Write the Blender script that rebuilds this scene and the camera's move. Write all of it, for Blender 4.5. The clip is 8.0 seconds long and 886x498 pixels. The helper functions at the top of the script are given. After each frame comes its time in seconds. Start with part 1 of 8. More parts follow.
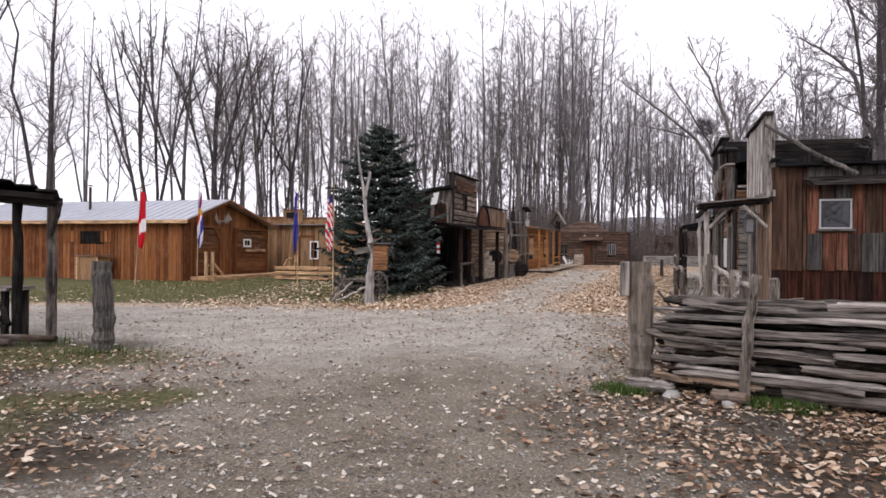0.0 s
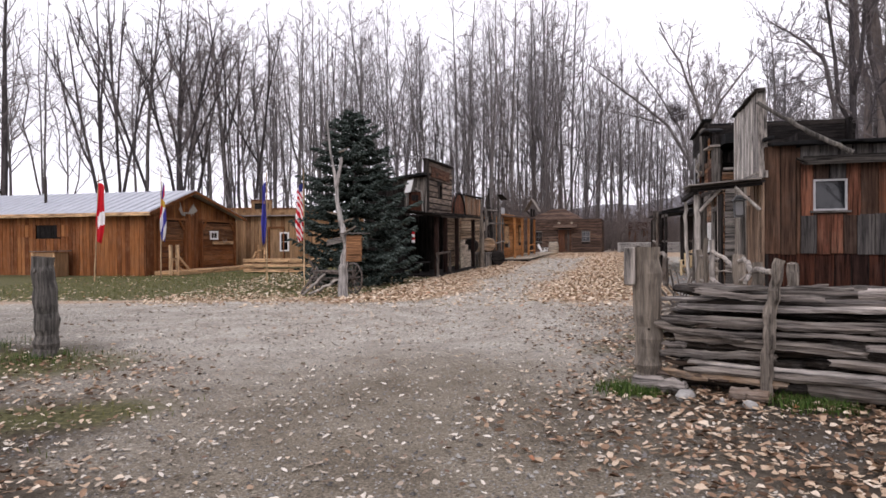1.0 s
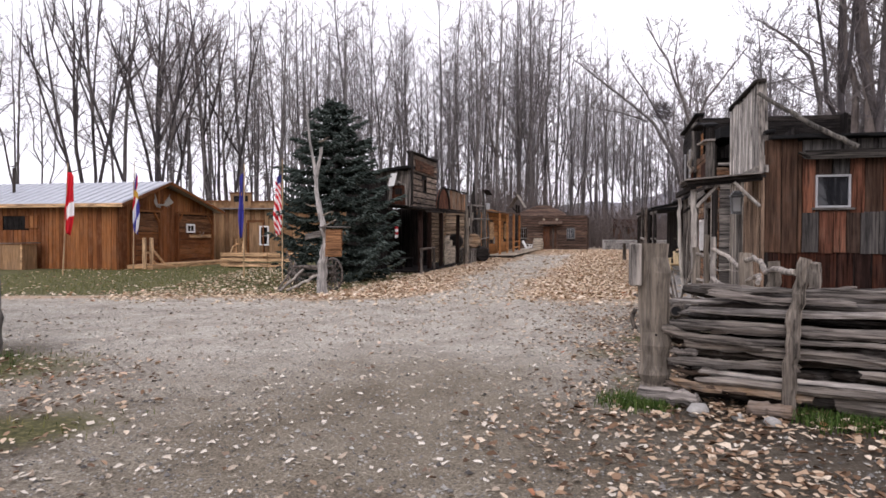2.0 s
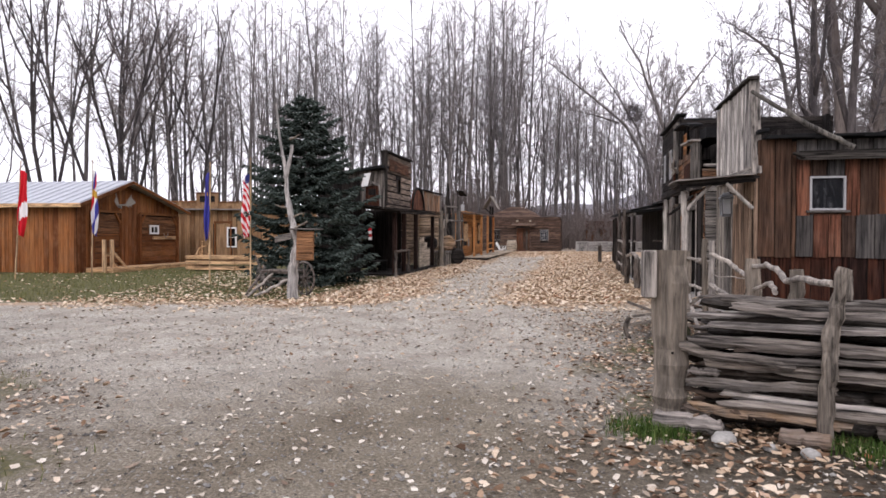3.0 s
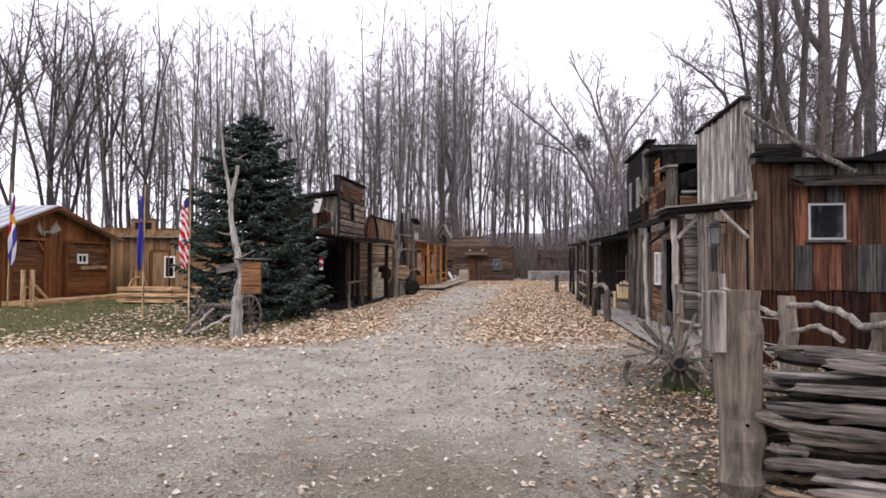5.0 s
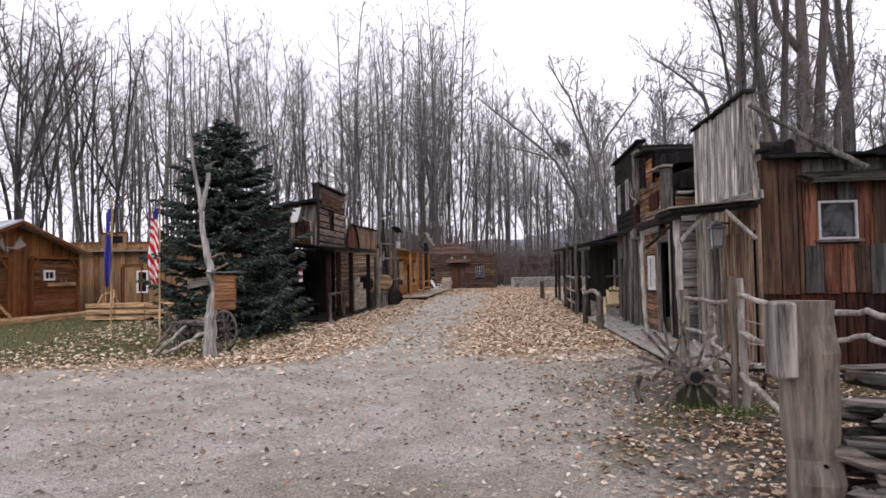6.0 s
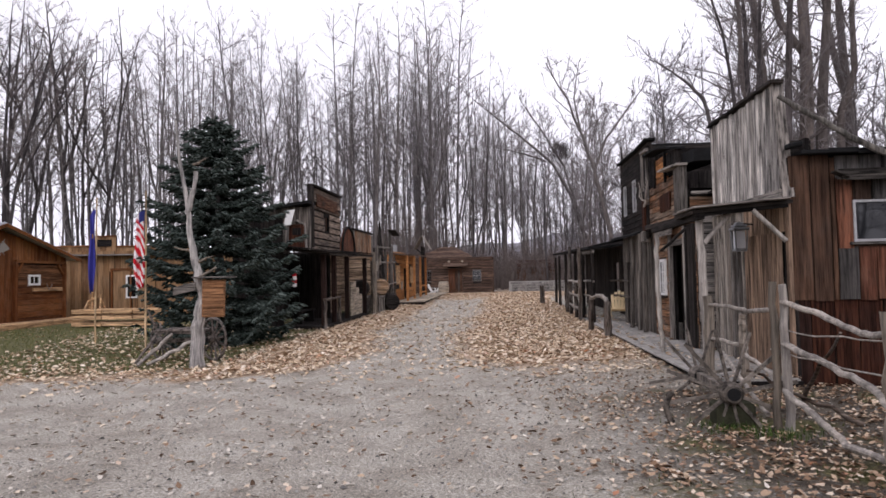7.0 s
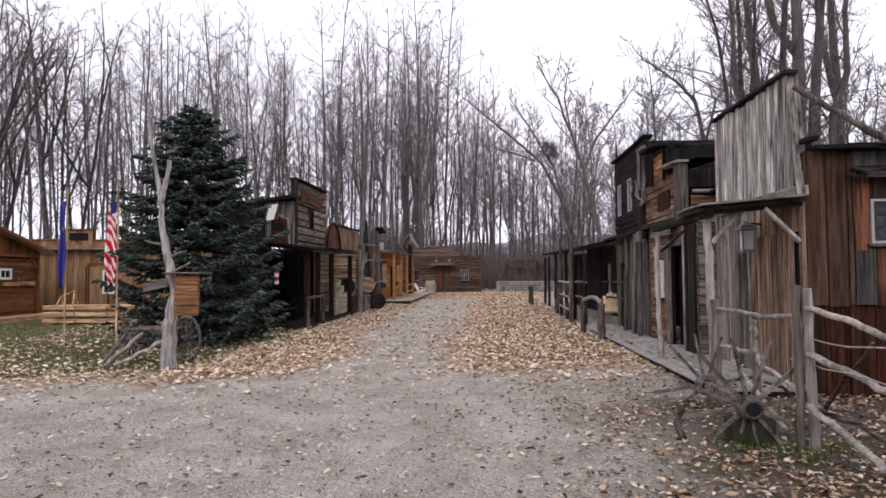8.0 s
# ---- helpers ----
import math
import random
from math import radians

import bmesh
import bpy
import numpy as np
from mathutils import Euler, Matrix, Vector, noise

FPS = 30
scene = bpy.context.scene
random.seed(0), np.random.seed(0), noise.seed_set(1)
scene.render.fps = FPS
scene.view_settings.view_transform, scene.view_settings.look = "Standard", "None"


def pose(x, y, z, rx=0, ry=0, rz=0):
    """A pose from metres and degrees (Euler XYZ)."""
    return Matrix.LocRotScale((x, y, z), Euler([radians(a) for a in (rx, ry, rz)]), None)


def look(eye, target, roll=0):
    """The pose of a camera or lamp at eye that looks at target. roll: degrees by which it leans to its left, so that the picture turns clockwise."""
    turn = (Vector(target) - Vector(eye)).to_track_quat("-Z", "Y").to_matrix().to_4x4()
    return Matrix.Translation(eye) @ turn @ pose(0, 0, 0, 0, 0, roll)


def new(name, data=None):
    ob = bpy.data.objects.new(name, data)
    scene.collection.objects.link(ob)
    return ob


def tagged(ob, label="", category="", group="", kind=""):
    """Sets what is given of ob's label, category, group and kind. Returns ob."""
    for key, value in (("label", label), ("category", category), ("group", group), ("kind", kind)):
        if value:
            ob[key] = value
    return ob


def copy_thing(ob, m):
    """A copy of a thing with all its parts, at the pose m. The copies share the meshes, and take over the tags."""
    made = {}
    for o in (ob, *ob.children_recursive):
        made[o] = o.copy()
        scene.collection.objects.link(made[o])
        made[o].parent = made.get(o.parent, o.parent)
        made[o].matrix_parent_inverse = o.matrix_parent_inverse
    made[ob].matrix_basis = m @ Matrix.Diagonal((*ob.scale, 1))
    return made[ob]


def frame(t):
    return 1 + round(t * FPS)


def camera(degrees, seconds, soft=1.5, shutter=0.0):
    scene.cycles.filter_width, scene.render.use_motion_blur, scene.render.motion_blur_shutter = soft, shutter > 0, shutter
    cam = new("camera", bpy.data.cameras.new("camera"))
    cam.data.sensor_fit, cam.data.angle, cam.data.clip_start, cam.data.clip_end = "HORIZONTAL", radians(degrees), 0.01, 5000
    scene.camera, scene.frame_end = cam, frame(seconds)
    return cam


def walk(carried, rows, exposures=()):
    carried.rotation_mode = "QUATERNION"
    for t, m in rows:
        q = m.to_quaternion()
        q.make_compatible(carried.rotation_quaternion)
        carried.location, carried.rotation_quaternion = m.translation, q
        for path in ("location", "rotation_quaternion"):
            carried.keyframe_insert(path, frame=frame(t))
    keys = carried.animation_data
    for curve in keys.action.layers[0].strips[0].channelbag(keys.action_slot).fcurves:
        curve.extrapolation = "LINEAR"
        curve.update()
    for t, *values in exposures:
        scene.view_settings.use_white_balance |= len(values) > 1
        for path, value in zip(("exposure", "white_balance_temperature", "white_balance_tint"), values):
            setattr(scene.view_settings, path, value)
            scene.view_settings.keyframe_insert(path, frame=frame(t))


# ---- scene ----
cam = camera(68.0, 8.0, soft=1.6)
PATH = [
    (0, (0.671, -0.257, 1.579), (0.547, 1.739, 1.587), 0.5),
    (0.5, (0.572, 0.179, 1.567), (0.506, 2.178, 1.594), 0.3),
    (1, (0.493, 0.588, 1.555), (0.453, 2.588, 1.532), -0.4),
    (1.5, (0.462, 0.993, 1.557), (0.465, 2.993, 1.535), 0.5),
    (1.7, (0.5, 1.128, 1.532), (0.49, 3.128, 1.498), 0.2),
    (2.8, (0.311, 1.949, 1.566), (0.413, 3.946, 1.529), 0.0),
    (3, (0.309, 2.101, 1.574), (0.407, 4.099, 1.542), 0.2),
    (3.5, (0.241, 2.481, 1.567), (0.39, 4.476, 1.559), 0.1),
    (4, (0.134, 2.835, 1.601), (0.316, 4.827, 1.595), -0.6),
    (4.5, (0.084, 3.186, 1.601), (0.3, 5.173, 1.653), -0.3),
    (5, (0.021, 3.549, 1.625), (0.279, 5.531, 1.681), 0.2),
    (5.2, (-0.026, 3.719, 1.625), (0.265, 5.696, 1.702), 0.1),
    (6.3, (0.004, 4.632, 1.663), (0.318, 6.605, 1.747), -1.2),
    (6.5, (-0.001, 4.806, 1.664), (0.295, 6.782, 1.757), -0.8),
    (7, (-0.019, 5.21, 1.679), (0.313, 7.18, 1.77), -1.1),
    (7.5, (0.009, 5.575, 1.67), (0.375, 7.541, 1.728), -1.5),
    (8, (0.064, 5.934, 1.677), (0.435, 7.897, 1.765), -0.4),
]
walk(cam, [(t, look(eye, target, roll)) for t, eye, target, roll in PATH], [(0, 0.02, 6450, 20), (1.5, 0.02, 6450, 20), (2.8, 0.24, 6420, 19), (3.0, 0.2, 6420, 19), (3.5, 0.3, 6400, 19), (4, 0.12, 6380, 19), (5, 0.14, 6350, 19), (6.5, -0.13, 6350, 20), (8, -0.1, 6350, 20)])

# ---- light: overcast sky, one soft sun ----
world = bpy.data.worlds.new("overcast_sky")
scene.world = world
world.use_nodes = True
wn, wl = world.node_tree.nodes, world.node_tree.links
sky = wn.new("ShaderNodeTexSky")
sky.sky_type, sky.sun_disc = "NISHITA", False
sky.sun_elevation, sky.sun_rotation = radians(38), radians(200)
sky.air_density, sky.dust_density = 1.0, 4.0
grey = wn.new("ShaderNodeHueSaturation")
grey.inputs["Saturation"].default_value, grey.inputs["Value"].default_value = 0.12, 0.06
cloud = wn.new("ShaderNodeTexNoise")
cloud.inputs["Scale"].default_value, cloud.inputs["Detail"].default_value = 1.6, 4.0
deck = wn.new("ShaderNodeValToRGB")
deck.color_ramp.elements[0].color, deck.color_ramp.elements[1].color = (0.80, 0.82, 0.87, 1), (1.0, 1.0, 1.03, 1)
both = wn.new("ShaderNodeMix")
both.data_type = "RGBA"
both.inputs["Factor"].default_value = 0.75
wl.new(sky.outputs["Color"], grey.inputs["Color"])
wl.new(cloud.outputs["Fac"], deck.inputs["Fac"])
wl.new(grey.outputs["Color"], both.inputs["A"])
wl.new(deck.outputs["Color"], both.inputs["B"])
wl.new(both.outputs["Result"], wn["Background"].inputs["Color"])
wn["Background"].inputs["Strength"].default_value = 1.72
sun_data = bpy.data.lights.new("sun", "SUN")
sun_data.energy, sun_data.angle, sun_data.color = 0.7, radians(25), (1.0, 0.97, 0.93)
sun = new("sun", sun_data)
sun.matrix_world = look((-9, -20, 24), (0, 12, 0))

# ---- directions of the street: D runs up it, E across it to the right ----
D, E, Z = Vector((0.25, 0.968, 0)).normalized(), Vector((0.968, -0.25, 0)).normalized(), Vector((0, 0, 1))
C0, A0 = Vector((6.72, 14.0, 0)), Vector((-0.3, 27.9, 0))


def ground_z(x, y):
    """The ground lies level by the camera and rises a little up the street."""
    return 0.0095 * max(0.0, min(y, 80.0) - 22)


def right_row(s, o, z):
    return C0 + D * s - E * o + Z * z


def left_row(s, i, z):
    p = A0 + D * s - E * i
    return p + Z * (z + ground_z(p.x, p.y))


# ---- materials ----
def material(name):
    m = bpy.data.materials.new(name)
    m.use_nodes = True
    n = m.node_tree.nodes
    return m, n, m.node_tree.links, n["Principled BSDF"]


def ramp(n, stops):
    r = n.new("ShaderNodeValToRGB")
    for k, (at, colour) in enumerate(stops):
        el = r.color_ramp.elements[k] if k < 2 else r.color_ramp.elements.new(at)
        el.position, el.color = at, (*colour, 1)
    return r


def mix(n, l, a, b, factor, blend="MIX"):
    m = n.new("ShaderNodeMix")
    m.data_type, m.blend_type = "RGBA", blend
    for sock, v in (("Factor", factor), ("A", a), ("B", b)):
        if isinstance(v, (int, float)):
            m.inputs[sock].default_value = v
        elif isinstance(v, tuple):
            m.inputs[sock].default_value = (*v, 1)
        else:
            l.new(v, m.inputs[sock])
    return m.outputs["Result"]


def noise_tex(n, l, vec, scale, detail=4.0, rough=0.6):
    t = n.new("ShaderNodeTexNoise")
    t.inputs["Scale"].default_value, t.inputs["Detail"].default_value, t.inputs["Roughness"].default_value = scale, detail, rough
    if vec is not None:
        l.new(vec, t.inputs["Vector"])
    return t.outputs["Fac"]


def wood(name, stops, grain="z", rough=0.85, weather=(0.20, 0.19, 0.18), grey_part=0.35, bump=0.6, dark=0.35, streaks=1.0):
    """Sawn or split wood: a colour for each piece, streaks along the grain, weathered blotches, checks."""
    m, n, l, p = material(name)
    pos, info = n.new("ShaderNodeNewGeometry"), n.new("ShaderNodeObjectInfo")
    shift = n.new("ShaderNodeVectorMath")
    shift.operation = "MULTIPLY_ADD"
    l.new(info.outputs["Random"], shift.inputs[0])
    shift.inputs[1].default_value = (37.0, 51.0, 23.0)
    l.new(pos.outputs["Position"], shift.inputs[2])
    stretch = n.new("ShaderNodeMapping")
    stretch.inputs["Scale"].default_value = {"z": (24, 24, 1.4), "h": (1.8, 1.8, 36), "a": (12, 12, 12)}[grain]
    l.new(shift.outputs[0], stretch.inputs["Vector"])
    streak = noise_tex(n, l, stretch.outputs[0], 1.0, 7.0, 0.65)
    blotch = noise_tex(n, l, shift.outputs[0], 1.7, 5.0, 0.7)
    tone = ramp(n, stops)
    spread = n.new("ShaderNodeMath")
    spread.operation = "MULTIPLY_ADD"
    l.new(info.outputs["Random"], spread.inputs[0])
    spread.inputs[1].default_value = 0.8
    tail = n.new("ShaderNodeMath")
    tail.operation = "MULTIPLY_ADD"
    l.new(blotch, tail.inputs[0])
    tail.inputs[1].default_value, tail.inputs[2].default_value = 0.5, -0.15
    l.new(tail.outputs[0], spread.inputs[2])
    l.new(spread.outputs[0], tone.inputs["Fac"])
    patch = ramp(n, [(0.45, (0, 0, 0)), (0.68, (grey_part * 2,) * 3)])
    l.new(blotch, patch.inputs["Fac"])
    aged = mix(n, l, tone.outputs["Color"], weather, patch.outputs["Color"])
    lines = ramp(n, [(0.35, (dark * 0.5, dark * 0.5, dark * 0.5)), (0.46, (0.78, 0.77, 0.76)), (0.62, (1.45, 1.42, 1.38))])
    l.new(streak, lines.inputs["Fac"])
    broad = n.new("ShaderNodeMapping")
    broad.inputs["Scale"].default_value = {"z": (7, 7, 0.5), "h": (0.6, 0.6, 9), "a": (3.5, 3.5, 3.5)}[grain]
    l.new(shift.outputs[0], broad.inputs["Vector"])
    band = noise_tex(n, l, broad.outputs[0], 1.0, 5.0, 0.7)
    wash = ramp(n, [(0.34, (0.45, 0.45, 0.46)), (0.5, (0.95, 0.95, 0.95)), (0.66, (1.3, 1.28, 1.25))])
    l.new(band, wash.inputs["Fac"])
    deep = mix(n, l, lines.outputs["Color"], wash.outputs["Color"], 1.0, "MULTIPLY")
    fine = n.new("ShaderNodeMapping")
    fine.inputs["Scale"].default_value = {"z": (60, 60, 2.6), "h": (3.2, 3.2, 80), "a": (30, 30, 30)}[grain]
    l.new(shift.outputs[0], fine.inputs["Vector"])
    split = ramp(n, [(0.30, (0.25, 0.24, 0.23)), (0.37, (1, 1, 1))])
    l.new(noise_tex(n, l, fine.outputs[0], 1.0, 3.0, 0.5), split.inputs["Fac"])
    deep = mix(n, l, deep, split.outputs["Color"], 0.75, "MULTIPLY")
    l.new(mix(n, l, aged, deep, streaks, "MULTIPLY"), p.inputs["Base Color"])
    p.inputs["Roughness"].default_value = rough
    p.inputs["Specular IOR Level"].default_value = 0.08
    b = n.new("ShaderNodeBump")
    b.inputs["Strength"].default_value, b.inputs["Distance"].default_value = bump, 0.018
    l.new(streak, b.inputs["Height"])
    l.new(b.outputs[0], p.inputs["Normal"])
    return m


def plain(name, colour, rough=0.7, metal=0.0, vary=0.25, scale=6.0, bump=0.2):
    m, n, l, p = material(name)
    pos = n.new("ShaderNodeNewGeometry")
    f = noise_tex(n, l, pos.outputs["Position"], scale, 6.0, 0.65)
    r = ramp(n, [(0.25, tuple(c * (1 - vary) for c in colour)), (0.75, tuple(c * (1 + vary) for c in colour))])
    l.new(f, r.inputs["Fac"])
    l.new(r.outputs[0], p.inputs["Base Color"])
    p.inputs["Roughness"].default_value, p.inputs["Metallic"].default_value = rough, metal
    p.inputs["Specular IOR Level"].default_value = 0.1 if rough > 0.8 else 0.4
    b = n.new("ShaderNodeBump")
    b.inputs["Strength"].default_value, b.inputs["Distance"].default_value = bump, 0.01
    l.new(f, b.inputs["Height"])
    l.new(b.outputs[0], p.inputs["Normal"])
    return m


def bark(name, dark, light, scale=6.0):
    m, n, l, p = material(name)
    pos, info = n.new("ShaderNodeNewGeometry"), n.new("ShaderNodeObjectInfo")
    st = n.new("ShaderNodeMapping")
    st.inputs["Scale"].default_value = (scale, scale, scale * 0.22)
    l.new(pos.outputs["Position"], st.inputs["Vector"])
    f = noise_tex(n, l, st.outputs[0], 1.0, 6.0, 0.7)
    r = ramp(n, [(0.3, dark), (0.7, light)])
    l.new(f, r.inputs["Fac"])
    tone = ramp(n, [(0.0, (0.7, 0.7, 0.72)), (1.0, (1.2, 1.15, 1.1))])
    l.new(info.outputs["Random"], tone.inputs["Fac"])
    l.new(mix(n, l, r.outputs[0], tone.outputs[0], 1.0, "MULTIPLY"), p.inputs["Base Color"])
    p.inputs["Roughness"].default_value = 0.95
    p.inputs["Specular IOR Level"].default_value = 0.1
    b = n.new("ShaderNodeBump")
    b.inputs["Strength"].default_value, b.inputs["Distance"].default_value = 0.8, 0.03
    l.new(f, b.inputs["Height"])
    l.new(b.outputs[0], p.inputs["Normal"])
    return m


def per_island(name, stops, rough=0.75, spread=0.0):
    """For many small joined pieces: a colour for each island."""
    m, n, l, p = material(name)
    geo = n.new("ShaderNodeNewGeometry")
    r = ramp(n, stops)
    l.new(geo.outputs["Random Per Island"], r.inputs["Fac"])
    f = noise_tex(n, l, geo.outputs["Position"], 90.0, 3.0, 0.6)
    v = ramp(n, [(0.3, (0.75, 0.75, 0.75)), (0.7, (1.15, 1.15, 1.15))])
    l.new(f, v.inputs["Fac"])
    l.new(mix(n, l, r.outputs[0], v.outputs[0], 1.0, "MULTIPLY"), p.inputs["Base Color"])
    p.inputs["Roughness"].default_value = rough
    p.inputs["Specular IOR Level"].default_value = 0.12
    return m


GREY_STOPS = [(0.0, (0.107, 0.098, 0.090)), (0.5, (0.197, 0.180, 0.164)), (1.0, (0.295, 0.271, 0.246))]
M_GREY = wood("weathered_grey_wood_upright", GREY_STOPS, "z")
M_GREY_H = wood("weathered_grey_wood_level", GREY_STOPS, "h")
M_RAIL = wood("silvered_rail_wood", [(0.0, (0.105, 0.092, 0.083)), (0.5, (0.235, 0.214, 0.198)), (1.0, (0.45, 0.42, 0.395))], "h", weather=(0.12, 0.11, 0.10), grey_part=0.35, bump=0.9, dark=0.3)
M_LOGPOST = wood("bare_grey_log", [(0.0, (0.11, 0.096, 0.08)), (1.0, (0.235, 0.203, 0.168))], "z", weather=(0.14, 0.115, 0.09), grey_part=0.3, bump=0.7, dark=0.8, streaks=0.75)
BROWN_STOPS = [(0.0, (0.032, 0.022, 0.018)), (0.2, (0.072, 0.040, 0.027)), (0.34, (0.140, 0.056, 0.028)), (0.50, (0.098, 0.044, 0.026)), (0.58, (0.085, 0.077, 0.070)), (0.68, (0.048, 0.036, 0.030)), (0.82, (0.130, 0.055, 0.028)), (1.0, (0.080, 0.052, 0.038))]
M_BROWN = wood("old_brown_barn_board", BROWN_STOPS, "z", weather=(0.085, 0.07, 0.06), grey_part=0.22, dark=0.6, streaks=0.75)
M_BROWN_H = wood("old_brown_barn_board_level", BROWN_STOPS, "h", weather=(0.14, 0.12, 0.105), grey_part=0.3)
M_UMBER = wood("dark_umber_board", [(0.0, (0.036, 0.024, 0.019)), (0.5, (0.066, 0.038, 0.026)), (1.0, (0.092, 0.052, 0.033))], "z", weather=(0.06, 0.045, 0.037), grey_part=0.3, dark=0.5, streaks=0.8)
M_BLUEGREY = wood("blue_grey_barn_board", [(0.0, (0.050, 0.046, 0.044)), (1.0, (0.120, 0.114, 0.110))], "z", weather=(0.08, 0.072, 0.066), grey_part=0.3, dark=0.4, streaks=0.8)
M_RUST = wood("rust_brown_board", [(0.0, (0.10, 0.042, 0.027)), (1.0, (0.18, 0.075, 0.045))], "z", weather=(0.12, 0.07, 0.05), grey_part=0.3, dark=0.5)
M_RED = wood("dark_red_brown_board", [(0.0, (0.014, 0.009, 0.008)), (0.5, (0.042, 0.016, 0.010)), (1.0, (0.062, 0.024, 0.014))], "z", weather=(0.028, 0.02, 0.018), grey_part=0.25)
CEDAR = [(0.0, (0.105, 0.038, 0.016)), (0.35, (0.178, 0.066, 0.024)), (0.7, (0.25, 0.098, 0.035)), (1.0, (0.36, 0.163, 0.063))]
M_CEDAR = wood("orange_cedar_board", CEDAR, "z", weather=(0.20, 0.10, 0.055), grey_part=0.3, dark=1.1, streaks=0.55)
M_CEDAR_H = wood("orange_cedar_board_level", [(a, tuple(c * 0.72 for c in k)) for a, k in CEDAR], "h", weather=(0.15, 0.08, 0.048), grey_part=0.3, dark=1.1, streaks=0.55)
M_ORANGE_WALL = wood("fresh_orange_board", [(0.0, (0.30, 0.12, 0.04)), (0.5, (0.42, 0.185, 0.065)), (1.0, (0.54, 0.27, 0.11))], "h", weather=(0.30, 0.15, 0.07), grey_part=0.25, dark=0.9, streaks=0.6)
M_PINE_V = wood("fresh_pine_upright", [(0.0, (0.46, 0.30, 0.17)), (1.0, (0.62, 0.44, 0.27))], "z", weather=(0.4, 0.28, 0.17), grey_part=0.15, dark=0.75)
M_PINE = wood("fresh_pine", [(0.0, (0.43, 0.26, 0.135)), (1.0, (0.60, 0.41, 0.24))], "h", weather=(0.4, 0.28, 0.17), grey_part=0.15, dark=0.65)
M_PALE = wood("pale_saloon_board", [(0.0, (0.14, 0.074, 0.037)), (0.5, (0.24, 0.138, 0.070)), (1.0, (0.345, 0.22, 0.122))], "z", weather=(0.24, 0.16, 0.10), grey_part=0.3, dark=1.0, streaks=0.6)
M_LAP = wood("grey_brown_lap_board", [(0.0, (0.09, 0.068, 0.054)), (0.5, (0.20, 0.155, 0.122)), (1.0, (0.33, 0.26, 0.21))], "h", weather=(0.16, 0.14, 0.125), grey_part=0.35, dark=0.15)
M_SILVER = wood("silver_grey_front_board", [(0.0, (0.15, 0.14, 0.128)), (0.3, (0.36, 0.34, 0.32)), (0.7, (0.60, 0.575, 0.54)), (1.0, (0.72, 0.69, 0.65))], "z", weather=(0.20, 0.185, 0.172), grey_part=0.4, dark=0.05, bump=0.9)
M_DOORWOOD = wood("tan_door_plank", [(0.0, (0.14, 0.098, 0.072)), (0.5, (0.27, 0.185, 0.130)), (1.0, (0.40, 0.295, 0.215))], "z", weather=(0.20, 0.145, 0.105), grey_part=0.35, dark=0.35)
TAN_STOPS = [(0.0, (0.095, 0.058, 0.040)), (0.35, (0.200, 0.106, 0.060)), (0.6, (0.285, 0.150, 0.080)), (0.8, (0.240, 0.180, 0.135)), (1.0, (0.36, 0.205, 0.108))]
M_TAN_H = wood("tan_brown_board_level", TAN_STOPS, "h", weather=(0.19, 0.165, 0.14), grey_part=0.4)
M_POST = wood("dark_red_brown_post", [(0.0, (0.016, 0.011, 0.010)), (1.0, (0.042, 0.023, 0.019))], "z", weather=(0.03, 0.024, 0.021), grey_part=0.2)
M_DECK = wood("pale_deck_plank", [(0.0, (0.33, 0.28, 0.22)), (1.0, (0.46, 0.40, 0.32))], "h", grey_part=0.2, dark=0.6)
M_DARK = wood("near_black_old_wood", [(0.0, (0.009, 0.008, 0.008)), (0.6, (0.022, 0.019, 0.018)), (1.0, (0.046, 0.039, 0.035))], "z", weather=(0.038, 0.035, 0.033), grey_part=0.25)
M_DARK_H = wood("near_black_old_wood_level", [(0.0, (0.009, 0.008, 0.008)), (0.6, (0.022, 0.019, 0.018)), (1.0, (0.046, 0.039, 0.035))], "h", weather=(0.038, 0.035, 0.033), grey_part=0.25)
M_LOGWALL = wood("grey_brown_log_wall", [(0.0, (0.060, 0.041, 0.033)), (0.5, (0.098, 0.062, 0.047)), (1.0, (0.145, 0.098, 0.075))], "h", weather=(0.10, 0.078, 0.067), grey_part=0.2)
M_TIN = plain("galvanised_roof_sheet", (0.50, 0.52, 0.56), 0.45, 0.6, 0.12, 2.0, 0.1)
M_FELT = plain("black_roofing_felt", (0.013, 0.013, 0.0135), 0.95, 0, 0.4, 8.0)
M_WHITE = plain("worn_white_paint", (0.74, 0.74, 0.72), 0.6, 0, 0.12, 20.0)
M_IRON = plain("rusty_black_iron", (0.045, 0.035, 0.03), 0.65, 0.5, 0.5, 30.0)
M_STONE = plain("pale_field_stone", (0.34, 0.33, 0.31), 0.9, 0, 0.35, 14.0, 0.6)
M_ANTLER = plain("bleached_antler", (0.27, 0.245, 0.21), 0.6, 0, 0.25, 25.0)
M_CHAIR = plain("pale_yellow_chair_paint", (0.74, 0.58, 0.34), 0.7, 0, 0.08, 12.0, 0.15)
M_BARK = bark("grey_brown_bark", (0.050, 0.046, 0.047), (0.20, 0.187, 0.185))
M_BARK_GREAT = bark("furrowed_grey_bark", (0.045, 0.039, 0.038), (0.185, 0.162, 0.152), 4.0)
M_BARK_DARK = bark("dark_cottonwood_bark", (0.034, 0.030, 0.031), (0.125, 0.112, 0.112))
M_TWIG_DARK = bark("dark_twigs", (0.10, 0.09, 0.09), (0.19, 0.173, 0.173), 3.0)
